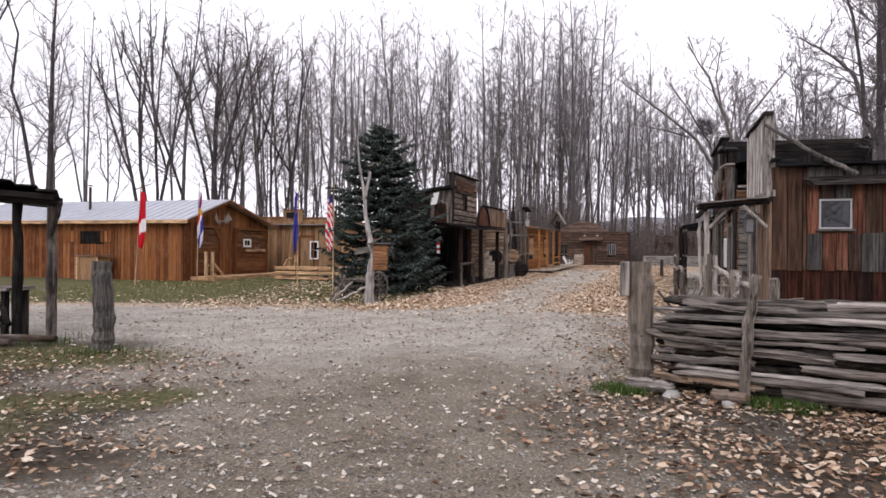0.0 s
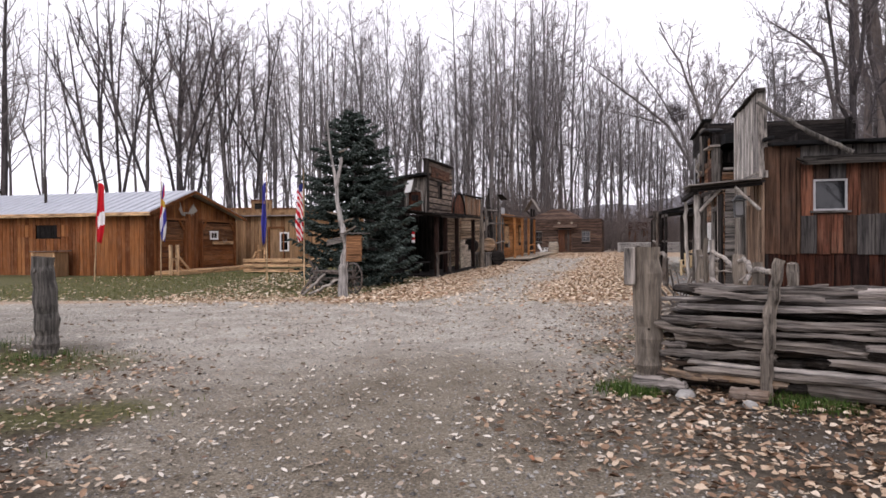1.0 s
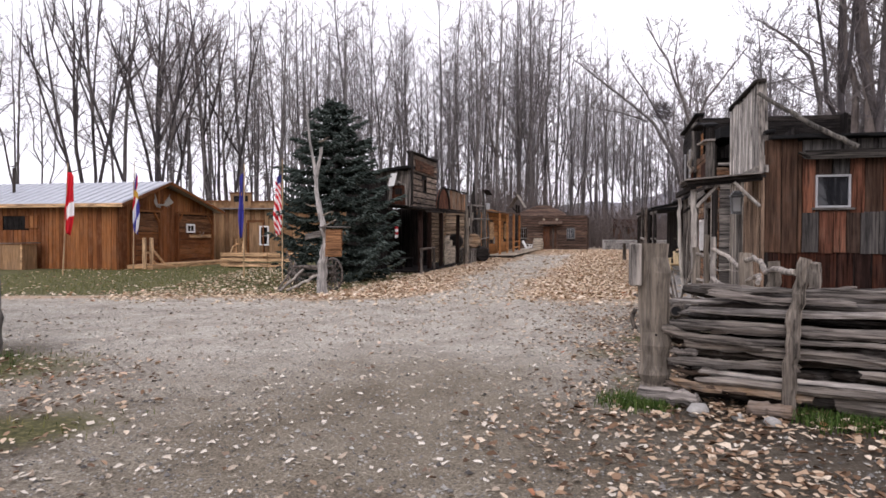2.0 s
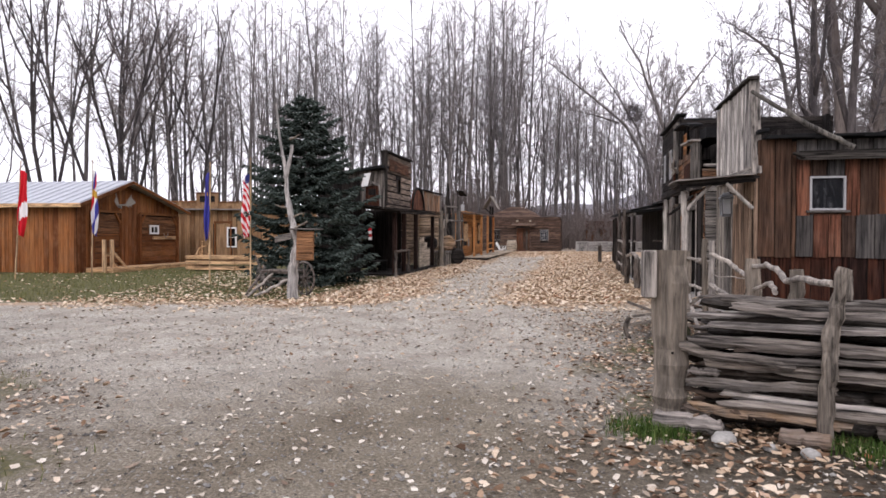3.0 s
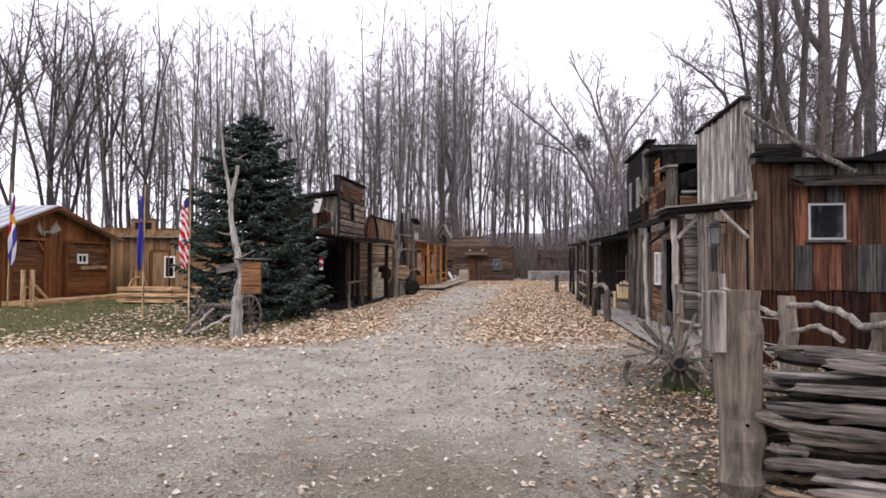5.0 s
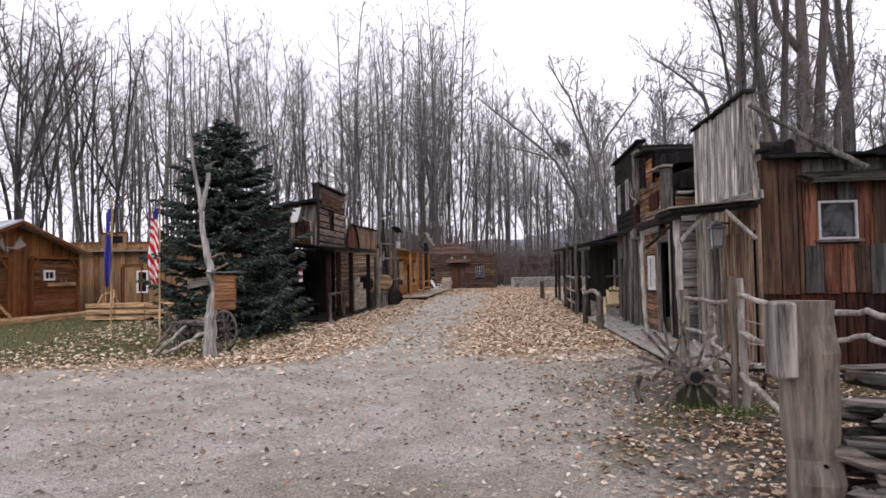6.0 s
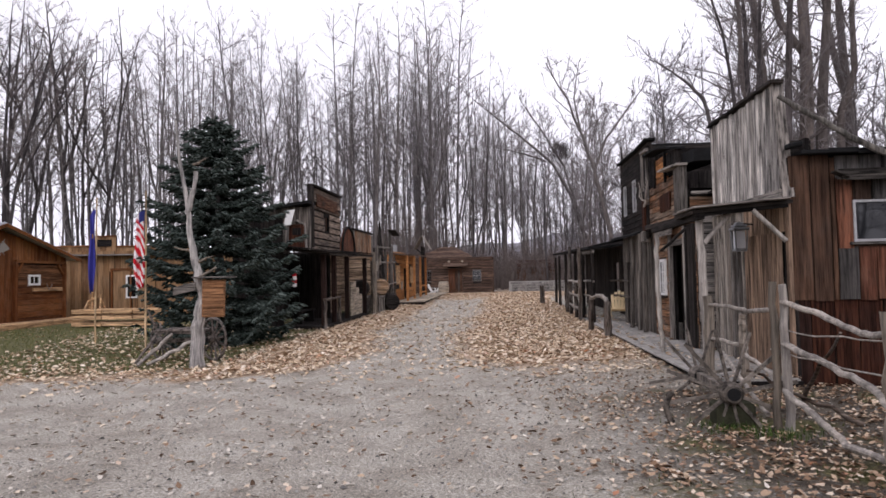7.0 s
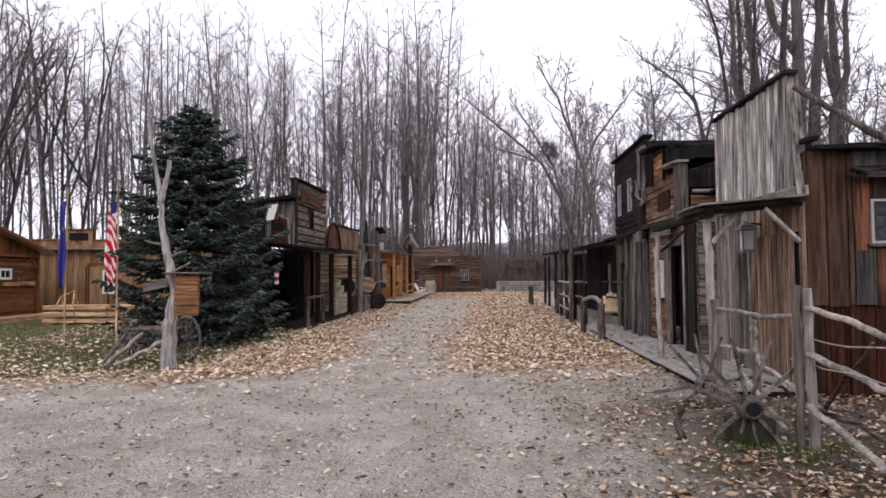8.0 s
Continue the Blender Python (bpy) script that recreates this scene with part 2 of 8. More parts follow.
M_TWIG = bark("brown_grey_twigs", (0.145, 0.136, 0.138), (0.28, 0.265, 0.27), 3.0)
M_NEEDLE = per_island("spruce_needles", [(0.0, (0.014, 0.020, 0.017)), (0.4, (0.038, 0.052, 0.044)), (0.75, (0.072, 0.092, 0.080)), (1.0, (0.125, 0.150, 0.134))], 0.9)
M_LEAF = per_island("fallen_leaves", [(0.0, (0.06, 0.036, 0.022)), (0.25, (0.15, 0.090, 0.054)), (0.45, (0.30, 0.195, 0.125)), (0.72, (0.50, 0.375, 0.26)), (0.96, (0.68, 0.58, 0.46)), (1.0, (0.34, 0.14, 0.07))], 0.7)
M_LEAF_STREET = per_island("street_leaves", [(0.0, (0.24, 0.15, 0.095)), (0.2, (0.46, 0.325, 0.21)), (0.45, (0.62, 0.48, 0.335)), (0.75, (0.73, 0.61, 0.455)), (0.95, (0.80, 0.70, 0.58)), (1.0, (0.48, 0.22, 0.11))], 0.7)
M_LEAF_PALE = per_island("dry_pale_leaves", [(0.0, (0.16, 0.10, 0.07)), (0.2, (0.36, 0.29, 0.22)), (0.6, (0.54, 0.48, 0.40)), (1.0, (0.70, 0.65, 0.57))], 0.65)
M_GRASS = per_island("late_autumn_grass", [(0.0, (0.05, 0.07, 0.018)), (0.5, (0.11, 0.125, 0.035)), (1.0, (0.24, 0.205, 0.08))], 0.8)


def glass_material():
    m, n, l, p = material("old_window_glass")
    p.inputs["Base Color"].default_value = (0.010, 0.011, 0.013, 1)
    p.inputs["Roughness"].default_value = 0.03
    p.inputs["Specular IOR Level"].default_value = 0.6
    return m


M_GLASS = glass_material()


# ---- building blocks ----
PIECES = {}


def thing(name, at, label="", category="", group="", kind=""):
    ob = new(name)
    ob.empty_display_size = 0.2
    ob.location = at
    return tagged(ob, label, category, group, kind)


def own(ob, parent):
    """Child of a thing or a part; its mesh stays in world metres."""
    ob.parent = parent
    if parent is not None and parent.type == "EMPTY":
        ob.matrix_parent_inverse = Matrix.Translation(-parent.location)
    return ob


def part(name, bm, mat, parent=None, label="", smooth=False):
    me = bpy.data.meshes.new(name)
    bm.normal_update()
    bm.to_mesh(me)
    bm.free()
    me.materials.append(mat)
    if smooth:
        me.shade_smooth()
    ob = own(new(name, me), parent)
    return tagged(ob, label)


def mesh_part(name, verts, faces, mat, parent=None, label="", smooth=False):
    me = bpy.data.meshes.new(name)
    me.from_pydata(verts, [], faces)
    me.materials.append(mat)
    if smooth:
        me.shade_smooth()
    ob = own(new(name, me), parent)
    return tagged(ob, label)


def axes(a, b, c, at):
    """A matrix whose columns are the three given vectors."""
    m = Matrix.Identity(4)
    for k, v in enumerate((a, b, c)):
        m[0][k], m[1][k], m[2][k] = v
    m.translation = at
    return m


def piece_mesh(mat, kind):
    """Unit pieces, shared: x is the length, y the width, z the thickness."""
    key = (mat.name, kind)
    if key in PIECES:
        return PIECES[key]
    rng = random.Random(kind)
    verts, faces = [], []
    cuts = 4
    for k in range(cuts + 1):
        x = k / cuts - 0.5
        w0, w1 = (0.5 - 0.06 * rng.random() * (kind % 3) / 2 for _ in range(2))
        lift = 0.25 * (rng.random() - 0.5) * (kind % 3) / 2
        xa = x + (0.004 * (rng.random() - 0.5) if k in (0, cuts) else 0)
        verts += [(xa, -w0, -0.5 + lift), (xa, -w0, 0.32 + lift), (xa, -w0 * 0.93, 0.5 + lift), (xa, w1 * 0.93, 0.5 + lift), (xa, w1, 0.32 + lift), (xa, w1, -0.5 + lift)]
    for k in range(cuts):
        for j in range(6):
            a, b = k * 6 + j, k * 6 + (j + 1) % 6
            faces.append((a, b, b + 6, a + 6))
    faces += [tuple(range(5, -1, -1)), tuple(range(cuts * 6, cuts * 6 + 6))]
    me = bpy.data.meshes.new("piece")
    me.from_pydata(verts, [], faces)
    bm = bmesh.new()
    bm.from_mesh(me)
    bmesh.ops.recalc_face_normals(bm, faces=bm.faces)
    bm.to_mesh(me)
    bm.free()
    me.materials.append(mat)
    PIECES[key] = me
    return me


RNG = random.Random(7)


def piece(name, mat, at, length, width, out, parent, label=""):
    """One board: length, width and out are vectors with their true sizes; at is the centre."""
    ob = new(name, piece_mesh(mat, RNG.randrange(6)))
    own(ob, parent)
    ob.matrix_basis = axes(length, width, out, at)
    return tagged(ob, label)


def board_wall(parent, a, b, z0, z1, out, mat, width=0.2, thick=0.025, jitter=0.01, upright=True, holes=(), name="plank", ragged=0.0, gap=0.010):
    """Boards along a wall from a to b (plan vectors); out: the outward unit vector. holes: (s0, s1, z0, z1) in metres along it."""
    run = (b - a).length
    u = (b - a) / run
    if upright:
        s = 0.0
        while s < run - 0.03:
            w = min(width * RNG.uniform(0.8, 1.2), run - s)
            if run - s - w < 0.06:
                w = run - s
            spans = [(z0 - RNG.uniform(0, ragged), z1 + RNG.uniform(-1, 1) * ragged)]
            for h0, h1, hz0, hz1 in holes:
                if s + w > h0 + 0.02 and s < h1 - 0.02:
                    cut = []
                    for lo, hi in spans:
                        if hz0 > lo + 0.03:
                            cut.append((lo, min(hi, hz0)))
                        if hz1 < hi - 0.03:
                            cut.append((max(lo, hz1), hi))
                        if hz0 >= hi or hz1 <= lo:
                            cut = cut if (lo, hi) in cut else cut + [(lo, hi)]
                    spans = sorted(set(cut))
            for lo, hi in spans:
                if hi - lo > 0.04:
                    at = a + u * (s + w / 2) + Z * ((lo + hi) / 2) + out * (thick / 2 + RNG.uniform(0, jitter))
                    piece(name, mat, at, Z * (hi - lo), u * (w - gap), out * thick, parent)
            s += w
    else:
        z = z0
        while z < z1 - 0.03:
            w = min(width * RNG.uniform(0.85, 1.15), z1 - z)
            if z1 - z - w < 0.05:
                w = z1 - z
            spans = [(0.0, run)]
            for h0, h1, hz0, hz1 in holes:
                if z + w > hz0 + 0.02 and z < hz1 - 0.02:
                    cut = []
                    for lo, hi in spans:
                        if h0 >= hi or h1 <= lo:
                            cut.append((lo, hi))
                            continue
                        if h0 > lo + 0.03:
                            cut.append((lo, h0))
                        if h1 < hi - 0.03:
                            cut.append((h1, hi))
                    spans = cut
            for lo, hi in spans:
                lo2, hi2 = lo - RNG.uniform(0, ragged) * (lo == 0), hi + RNG.uniform(0, ragged) * (hi == run)
                at = a + u * ((lo2 + hi2) / 2) + Z * (z + w / 2) + out * (thick / 2 + RNG.uniform(0, jitter))
                piece(name, mat, at, u * (hi2 - lo2), Z * (w - gap), out * thick, parent)
            z += w


def beam(bm, a, b, w, h, up=None):
    """A squared timber from a to b."""
    a, b = Vector(a), Vector(b)
    x = (b - a)
    length = x.length
    x = x / length
    ref = Vector(up) if up is not None else (Z if abs(x.z) < 0.9 else D)
    y = ref.cross(x).normalized()
    z = x.cross(y)
    r = bmesh.ops.create_cube(bm, size=1.0, matrix=axes(x * length, y * w, z * h, (a + b) / 2))
    edges = {ed for v in r["verts"] for ed in v.link_edges}
    bmesh.ops.bevel(bm, geom=list(edges), offset=min(w, h) * 0.08, segments=1, affect="EDGES")


def tube(verts, faces, pts, radii, sides=8, wobble=0.0, rng=RNG, caps=True):
    """A round limb through the points."""
    first = len(verts)
    prev = None
    for k, (p, r) in enumerate(zip(pts, radii)):
        p = Vector(p)
        q = Vector(pts[min(k + 1, len(pts) - 1)]) - Vector(pts[max(k - 1, 0)])
        q.normalize()
        side = prev - q * prev.dot(q) if prev is not None else q.orthogonal()
        side.normalize()
        prev = side
        other = q.cross(side)
        for j in range(sides):
            ang = 2 * math.pi * j / sides
            rr = r * (1 + wobble * (rng.random() - 0.5))
            verts.append(tuple(p + side * (rr * math.cos(ang)) + other * (rr * math.sin(ang))))
    for k in range(len(pts) - 1):
        for j in range(sides):
            a, b = first + k * sides + j, first + k * sides + (j + 1) % sides
            faces.append((a, b, b + sides, a + sides))
    if caps:
        faces.append(tuple(first + j for j in range(sides - 1, -1, -1)))
        faces.append(tuple(first + (len(pts) - 1) * sides + j for j in range(sides)))


def log(name, mat, parent, pts, r0, r1, sides=9, wobble=0.18, bend=0.02, steps=7, label="", seed=None):
    """A pole or rail with knots and a slight wander, through two or more points."""
    rng = random.Random(seed if seed is not None else RNG.random())
    pts = [Vector(p) for p in pts]
    path, radii = [], []
    total = len(pts) - 1
    for k in range(steps * total + 1):
        i = min(k // steps, total - 1)
        f = k / steps - i
        p = pts[i].lerp(pts[i + 1], f)
        end = k in (0, steps * total)
        path.append(p + Vector([(rng.random() - 0.5) * 2 * bend * (0 if end else 1) for _ in range(3)]))
        radii.append((r0 + (r1 - r0) * k / (steps * total)) * rng.uniform(0.92, 1.1))
    v, f = [], []
    tube(v, f, path, radii, sides, wobble, rng)
    return mesh_part(name, v, f, mat, parent, label)


def sheet(a, b, z0, z1, out, thick, holes=()):
    """The body of a wall with its openings cut through, set behind its boards: one closed skin."""
    bm = bmesh.new()
    run = (b - a).length
    u = (b - a) / run
    ss = sorted({0.0, run, *[min(max(v, 0), run) for h in holes for v in h[:2]]})
    zs = sorted({z0, z1, *[min(max(v, z0), z1) for h in holes for v in h[2:]]})
    made = {}

    def vert(i, j, k):
        if (i, j, k) not in made:
            made[i, j, k] = bm.verts.new(a + u * ss[i] + Z * zs[j] - out * (thick * k))
        return made[i, j, k]

    solid = {(i, j) for i in range(len(ss) - 1) for j in range(len(zs) - 1)
             if not any(h[0] - 1e-4 <= ss[i] and ss[i + 1] <= h[1] + 1e-4 and h[2] - 1e-4 <= zs[j] and zs[j + 1] <= h[3] + 1e-4 for h in holes)}
    for i, j in solid:
        for k in (0, 1):
            bm.faces.new([vert(i, j, k), vert(i + 1, j, k), vert(i + 1, j + 1, k), vert(i, j + 1, k)])
        for di, dj, p, q in ((-1, 0, (i, j), (i, j + 1)), (1, 0, (i + 1, j), (i + 1, j + 1)), (0, -1, (i, j), (i + 1, j)), (0, 1, (i, j + 1), (i + 1, j + 1))):
            if (i + di, j + dj) not in solid:
                bm.faces.new([vert(*p, 0), vert(*q, 0), vert(*q, 1), vert(*p, 1)])
    bmesh.ops.recalc_face_normals(bm, faces=bm.faces)
    return bm


def wall(parent, a, b, z0, z1, out, mat, holes=(), body=None, **kw):
    w = part("wall", sheet(a, b, z0, z1, out, 0.08, holes), body or M_DARK, parent)
    board_wall(w, a, b, z0, z1, out, mat, holes=holes, **kw)
    return w


def boxpart(name, mat, parent, at, x, y, z, label="", bevel=0.004):
    """A bevelled block: x, y, z are vectors of its true size."""
    bm = bmesh.new()
    bmesh.ops.create_cube(bm, size=1.0, matrix=axes(x, y, z, at))
    if bevel:
        bmesh.ops.bevel(bm, geom=bm.edges[:], offset=bevel, segments=1, affect="EDGES")
    bmesh.ops.recalc_face_normals(bm, faces=bm.faces)
    return part(name, bm, mat, parent, label)


def beampart(name, mat, parent, a, b, w, h, label="", up=None):
    bm = bmesh.new()
    beam(bm, a, b, w, h, up)
    return part(name, bm, mat, parent, label)


def window(parent, at, u, out, w, h, mat=None, cols=2, rows=2, trim=0.05, label="", glass=True):
    """A framed window with bars and panes; at is the centre of the opening, on the wall's face."""
    mat = mat or M_WHITE
    a, b = at - u * ((w + trim) / 2) + out * 0.035, at + u * ((w + trim) / 2) + out * 0.035
    a, b = a - Z * at.z, b - Z * at.z
    win = part("window", sheet(a, b, at.z - (h + trim) / 2, at.z + (h + trim) / 2, out, 0.07, [(trim, w, at.z - (h - trim) / 2, at.z + (h - trim) / 2)]), mat, parent, label)
    for k in range(1, cols):
        boxpart("glazing_bar", mat, win, at + u * (w * (k / cols - 0.5)), u * 0.024, out * 0.03, Z * (h - trim), bevel=0.003)
    for k in range(1, rows):
        boxpart("glazing_bar", mat, win, at + Z * (h * (k / rows - 0.5)), u * (w - trim), out * 0.024, Z * 0.024, bevel=0.003)
    if glass:
        for i in range(cols):
            for j in range(rows):
                pw, ph = w / cols, h / rows
                c = at + u * (w * ((i + 0.5) / cols - 0.5)) + Z * (h * ((j + 0.5) / rows - 0.5)) - out * 0.012
                boxpart("pane", M_GLASS, win, c, u * (pw - 0.02), out * 0.005, Z * (ph - 0.02), bevel=0)
    return win


def slab_roof(name, mat, parent, corners, thick, label=""):
    """A roof plate over four corners, with its thickness downwards."""
    bm = bmesh.new()
    top = [bm.verts.new(Vector(c)) for c in corners]
    low = [bm.verts.new(Vector(c) - Z * thick) for c in corners]
    bm.faces.new(top)
    bm.faces.new(low[::-1])
    for k in range(4):
        bm.faces.new((top[k], low[k], low[(k + 1) % 4], top[(k + 1) % 4]))
    bmesh.ops.recalc_face_normals(bm, faces=bm.faces)
    return part(name, bm, mat, parent, label)


# ---- ground: one sheet to the horizon ----
def edge_noise(x, y, s=0.35):
    return noise.noise(Vector((x * s, y * s, 3.1))) + 0.5 * noise.noise(Vector((x * s * 3, y * s * 3, 7.7)))


def ramped(v, lo, hi):
    return min(1.0, max(0.0, (v - lo) / (hi - lo)))


def follow(y, rows):
    """A border line given by a few places (y, x)."""
    for (y0, x0), (y1, x1) in zip(rows, rows[1:]):
        if y <= y1:
            return x0 + (x1 - x0) * max(0.0, (y - y0) / (y1 - y0))
    return rows[-1][1]


NEAR_RIM = [(0, 2.4), (3.8, 1.9), (5.5, 1.35), (7.3, 2.0), (9, 2.25), (11, 2.7), (13.3, 3.35), (15, 3.7)]
LEFT_RIM = [(17, -3.0), (18, -0.5), (19.5, 0.45), (24, 1.2), (33, 3.2), (48, 6.6)]


def lawn_front(x):
    return 17.5 + 0.04 * (x + 5)


def lawn_amount(x, y):
    """Grass by the long house, under the spruce and round the posts."""
    k = edge_noise(x, y)
    a = ramped(y - lawn_front(x) - 0.5 * k, 0.5, 1.7) * ramped(-2.2 + 0.25 * (y - 20) - x, -0.4, 0.8)
    b = ramped(1.25 - math.hypot((x + 5.9) / 2.6, (y - 9.0) / 1.3), 0, 1) * (x < -3.6)
    c = right_zone(x, y, k) * (y > 7.5) * ramped(edge_noise(x, y + 5, 0.9), -0.1, 0.5) * 0.7
    d = ramped(1 - abs(y - 6.4 - 0.3 * (x + 3.4)) / 0.9, 0, 1) * ramped(-1.9 - x, 0, 0.8) * 0.9
    e = ramped(-2.4 - x + 0.5 * k, 0, 1.2) * ramped(6.6 - y, 0, 1.0) * 0.55
    return max(a, b, c, d, e)


def right_zone(x, y, k):
    return ramped(x - follow(y, NEAR_RIM) - 0.7 * k, -0.9, 1.2) * ramped(15.2 - y + 0.5 * k, 0, 1.2)


def soil_amount(x, y):
    """Bare dark soil under the leaves and along the left verge; its last term also paints shading by the shelter."""
    k = edge_noise(x, y, 0.5)
    return max(0 if y > 16 else 0.8 * litter_amount(x, y), 0.62 * right_zone(x, y, k), 0.8 * ramped(-1.9 - x + 0.8 * k, 0, 1.3) * ramped(8.0 - y, 0, 2.0), 0.75 * ramped(-4.4 - x + 0.8 * k, 0, 1.0) * ramped(12.0 - y, 0, 2.0))


def mash_amount(x, y):
    """Trodden leaf mould between the leaves in the street and along the lawn."""
    return ramped(litter_amount(x, y), 0.12, 0.6) * ramped(y - 14.5, 0, 2.5) * (1 - 0.8 * lawn_amount(x, y))


def litter_amount(x, y):
    """How thickly the fallen leaves lie."""
    k = edge_noise(x, y, 0.5)
    street = ramped(x - (2.9 + 0.262 * (y - 20)) - 0.6 * k, -1.3, 1.2) ** 1.5 * ramped(5.62 + 0.258 * (y - 14.3) - x, -0.1, 0.15) * ramped(y - 17.6 - 0.7 * k, -0.9, 1.4) * (1 if y < 62 else 0.4)
    far = ramped(y - 47 - 3 * k, 0, 8) * 0.75 * (y < 66) * (0 < x < 24)
    right = right_zone(x, y, k) * (0.85 if y < 6.2 + 0.9 * k else 0.66) * (0.75 + 0.9 * edge_noise(x + 9, y, 1.1)) * (1 - 0.7 * ramped(1.3 - math.hypot(x - 4.75, (y - 12.6) * 0.8), 0, 0.8))
    gap = 0.2 * ramped(x - 2.5, 0, 1) * (13 < y < 19) + 0.07 * ramped(y - 9, 0, 3) * (y < 60) * (-3 < x < 16)
    leftside = ramped(follow(y, LEFT_RIM) - x + 0.5 * k, -0.8, 1.1) ** 1.4 * ramped(x - (-1.3 + 0.258 * (y - 24)), -0.4, 0.5) * (0.78 if y > 17 else 0)
    lawn = (0.4 * ramped(1 - abs(y - lawn_front(x) - 0.9 - 0.9 * k) / 2.1, 0, 1.0) + 0.14 * (y > lawn_front(x) + 0.5)) * (x < follow(y, LEFT_RIM))
    heap = 0.9 * ramped(1.3 - math.hypot((x + 2.75) / 1.1, (y - 4.5) / 0.7), 0, 1)
    verge = 0.3 * ramped(-2.0 - x, 0, 1.2) * (y < 9.5)
    return max(street, right, gap, leftside, lawn, heap, verge, far, 0.02 + 0.02 * k)


def make_ground():
    xs = np.concatenate([-np.geomspace(900, 16, 26), np.linspace(-15, -6.2, 36), np.linspace(-6, 9, 110), np.linspace(9.3, 20, 40), np.geomspace(21, 900, 26)])
    ys = np.concatenate([-np.geomspace(900, 5, 16), np.linspace(-4, 1, 12), np.linspace(1.1, 20, 140), np.linspace(20.3, 66, 90), np.geomspace(67, 1200, 26)])
    nx, ny = len(xs), len(ys)
    verts, lawn, litter, wear, mash = [], [], [], [], []
    for y in ys:
        for x in xs:
            near = -8 < x < 14 and -3 < y < 30
            bump = 0.018 * noise.noise(Vector((x * 1.3, y * 1.3, 0))) + 0.012 * noise.noise(Vector((x * 5, y * 5, 2))) if near else 0.02 * noise.noise(Vector((x * 0.7, y * 0.7, 0)))
            track = -0.03 * math.exp(-((x - 0.35 - 0.06 * (y - 6)) / 0.45) ** 2) if y < 20 else 0
            verts.append((x, y, ground_z(x, y) + bump + track - 0.012))
            lawn.append(lawn_amount(x, y))
            litter.append(soil_amount(x, y))
            mash.append(mash_amount(x, y))
            wear.append(ramped(11.5 - y - 1.5 * edge_noise(x, y, 0.25), 0, 4.5) * (0.55 + 0.45 * math.exp(-((x - 0.35) / 1.3) ** 2)))
    faces = [(j * nx + i, j * nx + i + 1, (j + 1) * nx + i + 1, (j + 1) * nx + i) for j in range(ny - 1) for i in range(nx - 1)]
    me = bpy.data.meshes.new("ground")
    me.from_pydata(verts, [], faces)
    for name, values in (("lawn", lawn), ("litter", litter), ("wear", wear), ("mash", mash)):
        me.attributes.new(name, "FLOAT", "POINT").data.foreach_set("value", values)
    me.shade_smooth()
    m, n, l, p = material("gravel_and_soil")
    pos = n.new("ShaderNodeNewGeometry").outputs["Position"]
    grain, stone, patch, wide = noise_tex(n, l, pos, 60, 5, 0.75), noise_tex(n, l, pos, 17, 4, 0.7), noise_tex(n, l, pos, 1.1, 5, 0.65), noise_tex(n, l, pos, 0.28, 4, 0.6)
    cells = n.new("ShaderNodeTexVoronoi")
    cells.inputs["Scale"].default_value = 38.0
    l.new(pos, cells.inputs["Vector"])
    gravel = ramp(n, [(0.36, (0.088, 0.080, 0.066)), (0.5, (0.38, 0.358, 0.308)), (0.64, (0.77, 0.735, 0.65))])
    speck = noise_tex(n, l, pos, 135, 3, 0.8)
    dust = n.new("ShaderNodeMath")
    dust.operation = "ADD"
    l.new(grain, dust.inputs[0])
    l.new(speck, dust.inputs[1])
    half = n.new("ShaderNodeMath")
    half.operation = "MULTIPLY"
    l.new(dust.outputs[0], half.inputs[0])
    half.inputs[1].default_value = 0.5
    l.new(half.outputs[0], gravel.inputs["Fac"])
    tint = ramp(n, [(0.3, (0.66, 0.62, 0.59)), (0.55, (0.97, 0.95, 0.94)), (0.75, (1.16, 1.16, 1.18))])
    l.new(patch, tint.inputs["Fac"])
    base = mix(n, l, gravel.outputs[0], tint.outputs[0], 1.0, "MULTIPLY")
    pebble = mix(n, l, base, cells.outputs["Distance"], 0.45, "OVERLAY")
    soil = ramp(n, [(0.3, (0.034, 0.027, 0.020)), (0.55, (0.085, 0.068, 0.050)), (0.75, (0.19, 0.165, 0.135))])
    l.new(stone, soil.inputs["Fac"])
    turf = ramp(n, [(0.3, (0.036, 0.038, 0.016)), (0.52, (0.095, 0.093, 0.038)), (0.75, (0.235, 0.195, 0.10))])
    l.new(stone, turf.inputs["Fac"])

    def mask(name, lo, hi):
        a = n.new("ShaderNodeAttribute")
        a.attribute_name = name
        s = n.new("ShaderNodeMath")
        s.operation = "MULTIPLY_ADD"
        l.new(stone, s.inputs[0])
        s.inputs[1].default_value = 0.7
        l.new(a.outputs["Fac"], s.inputs[2])
        r = ramp(n, [(lo, (0, 0, 0)), (hi, (1, 1, 1))])
        l.new(s.outputs[0], r.inputs["Fac"])
        return r.outputs[0]

    worn = mix(n, l, pebble, (0.56, 0.52, 0.46), 1.0, "MULTIPLY")
    pebble = mix(n, l, pebble, worn, mask("wear", 0.45, 1.15))
    mould = ramp(n, [(0.32, (0.17, 0.12, 0.08)), (0.5, (0.40, 0.295, 0.205)), (0.68, (0.60, 0.48, 0.36))])
    l.new(half.outputs[0], mould.inputs["Fac"])
    col = mix(n, l, pebble, soil.outputs[0], mask("litter", 0.5, 1.05))
    col = mix(n, l, col, mould.outputs[0], mask("mash", 0.5, 1.0))
    col = mix(n, l, col, turf.outputs[0], mask("lawn", 0.6, 1.15))
    l.new(col, p.inputs["Base Color"])
    p.inputs["Roughness"].default_value = 0.95
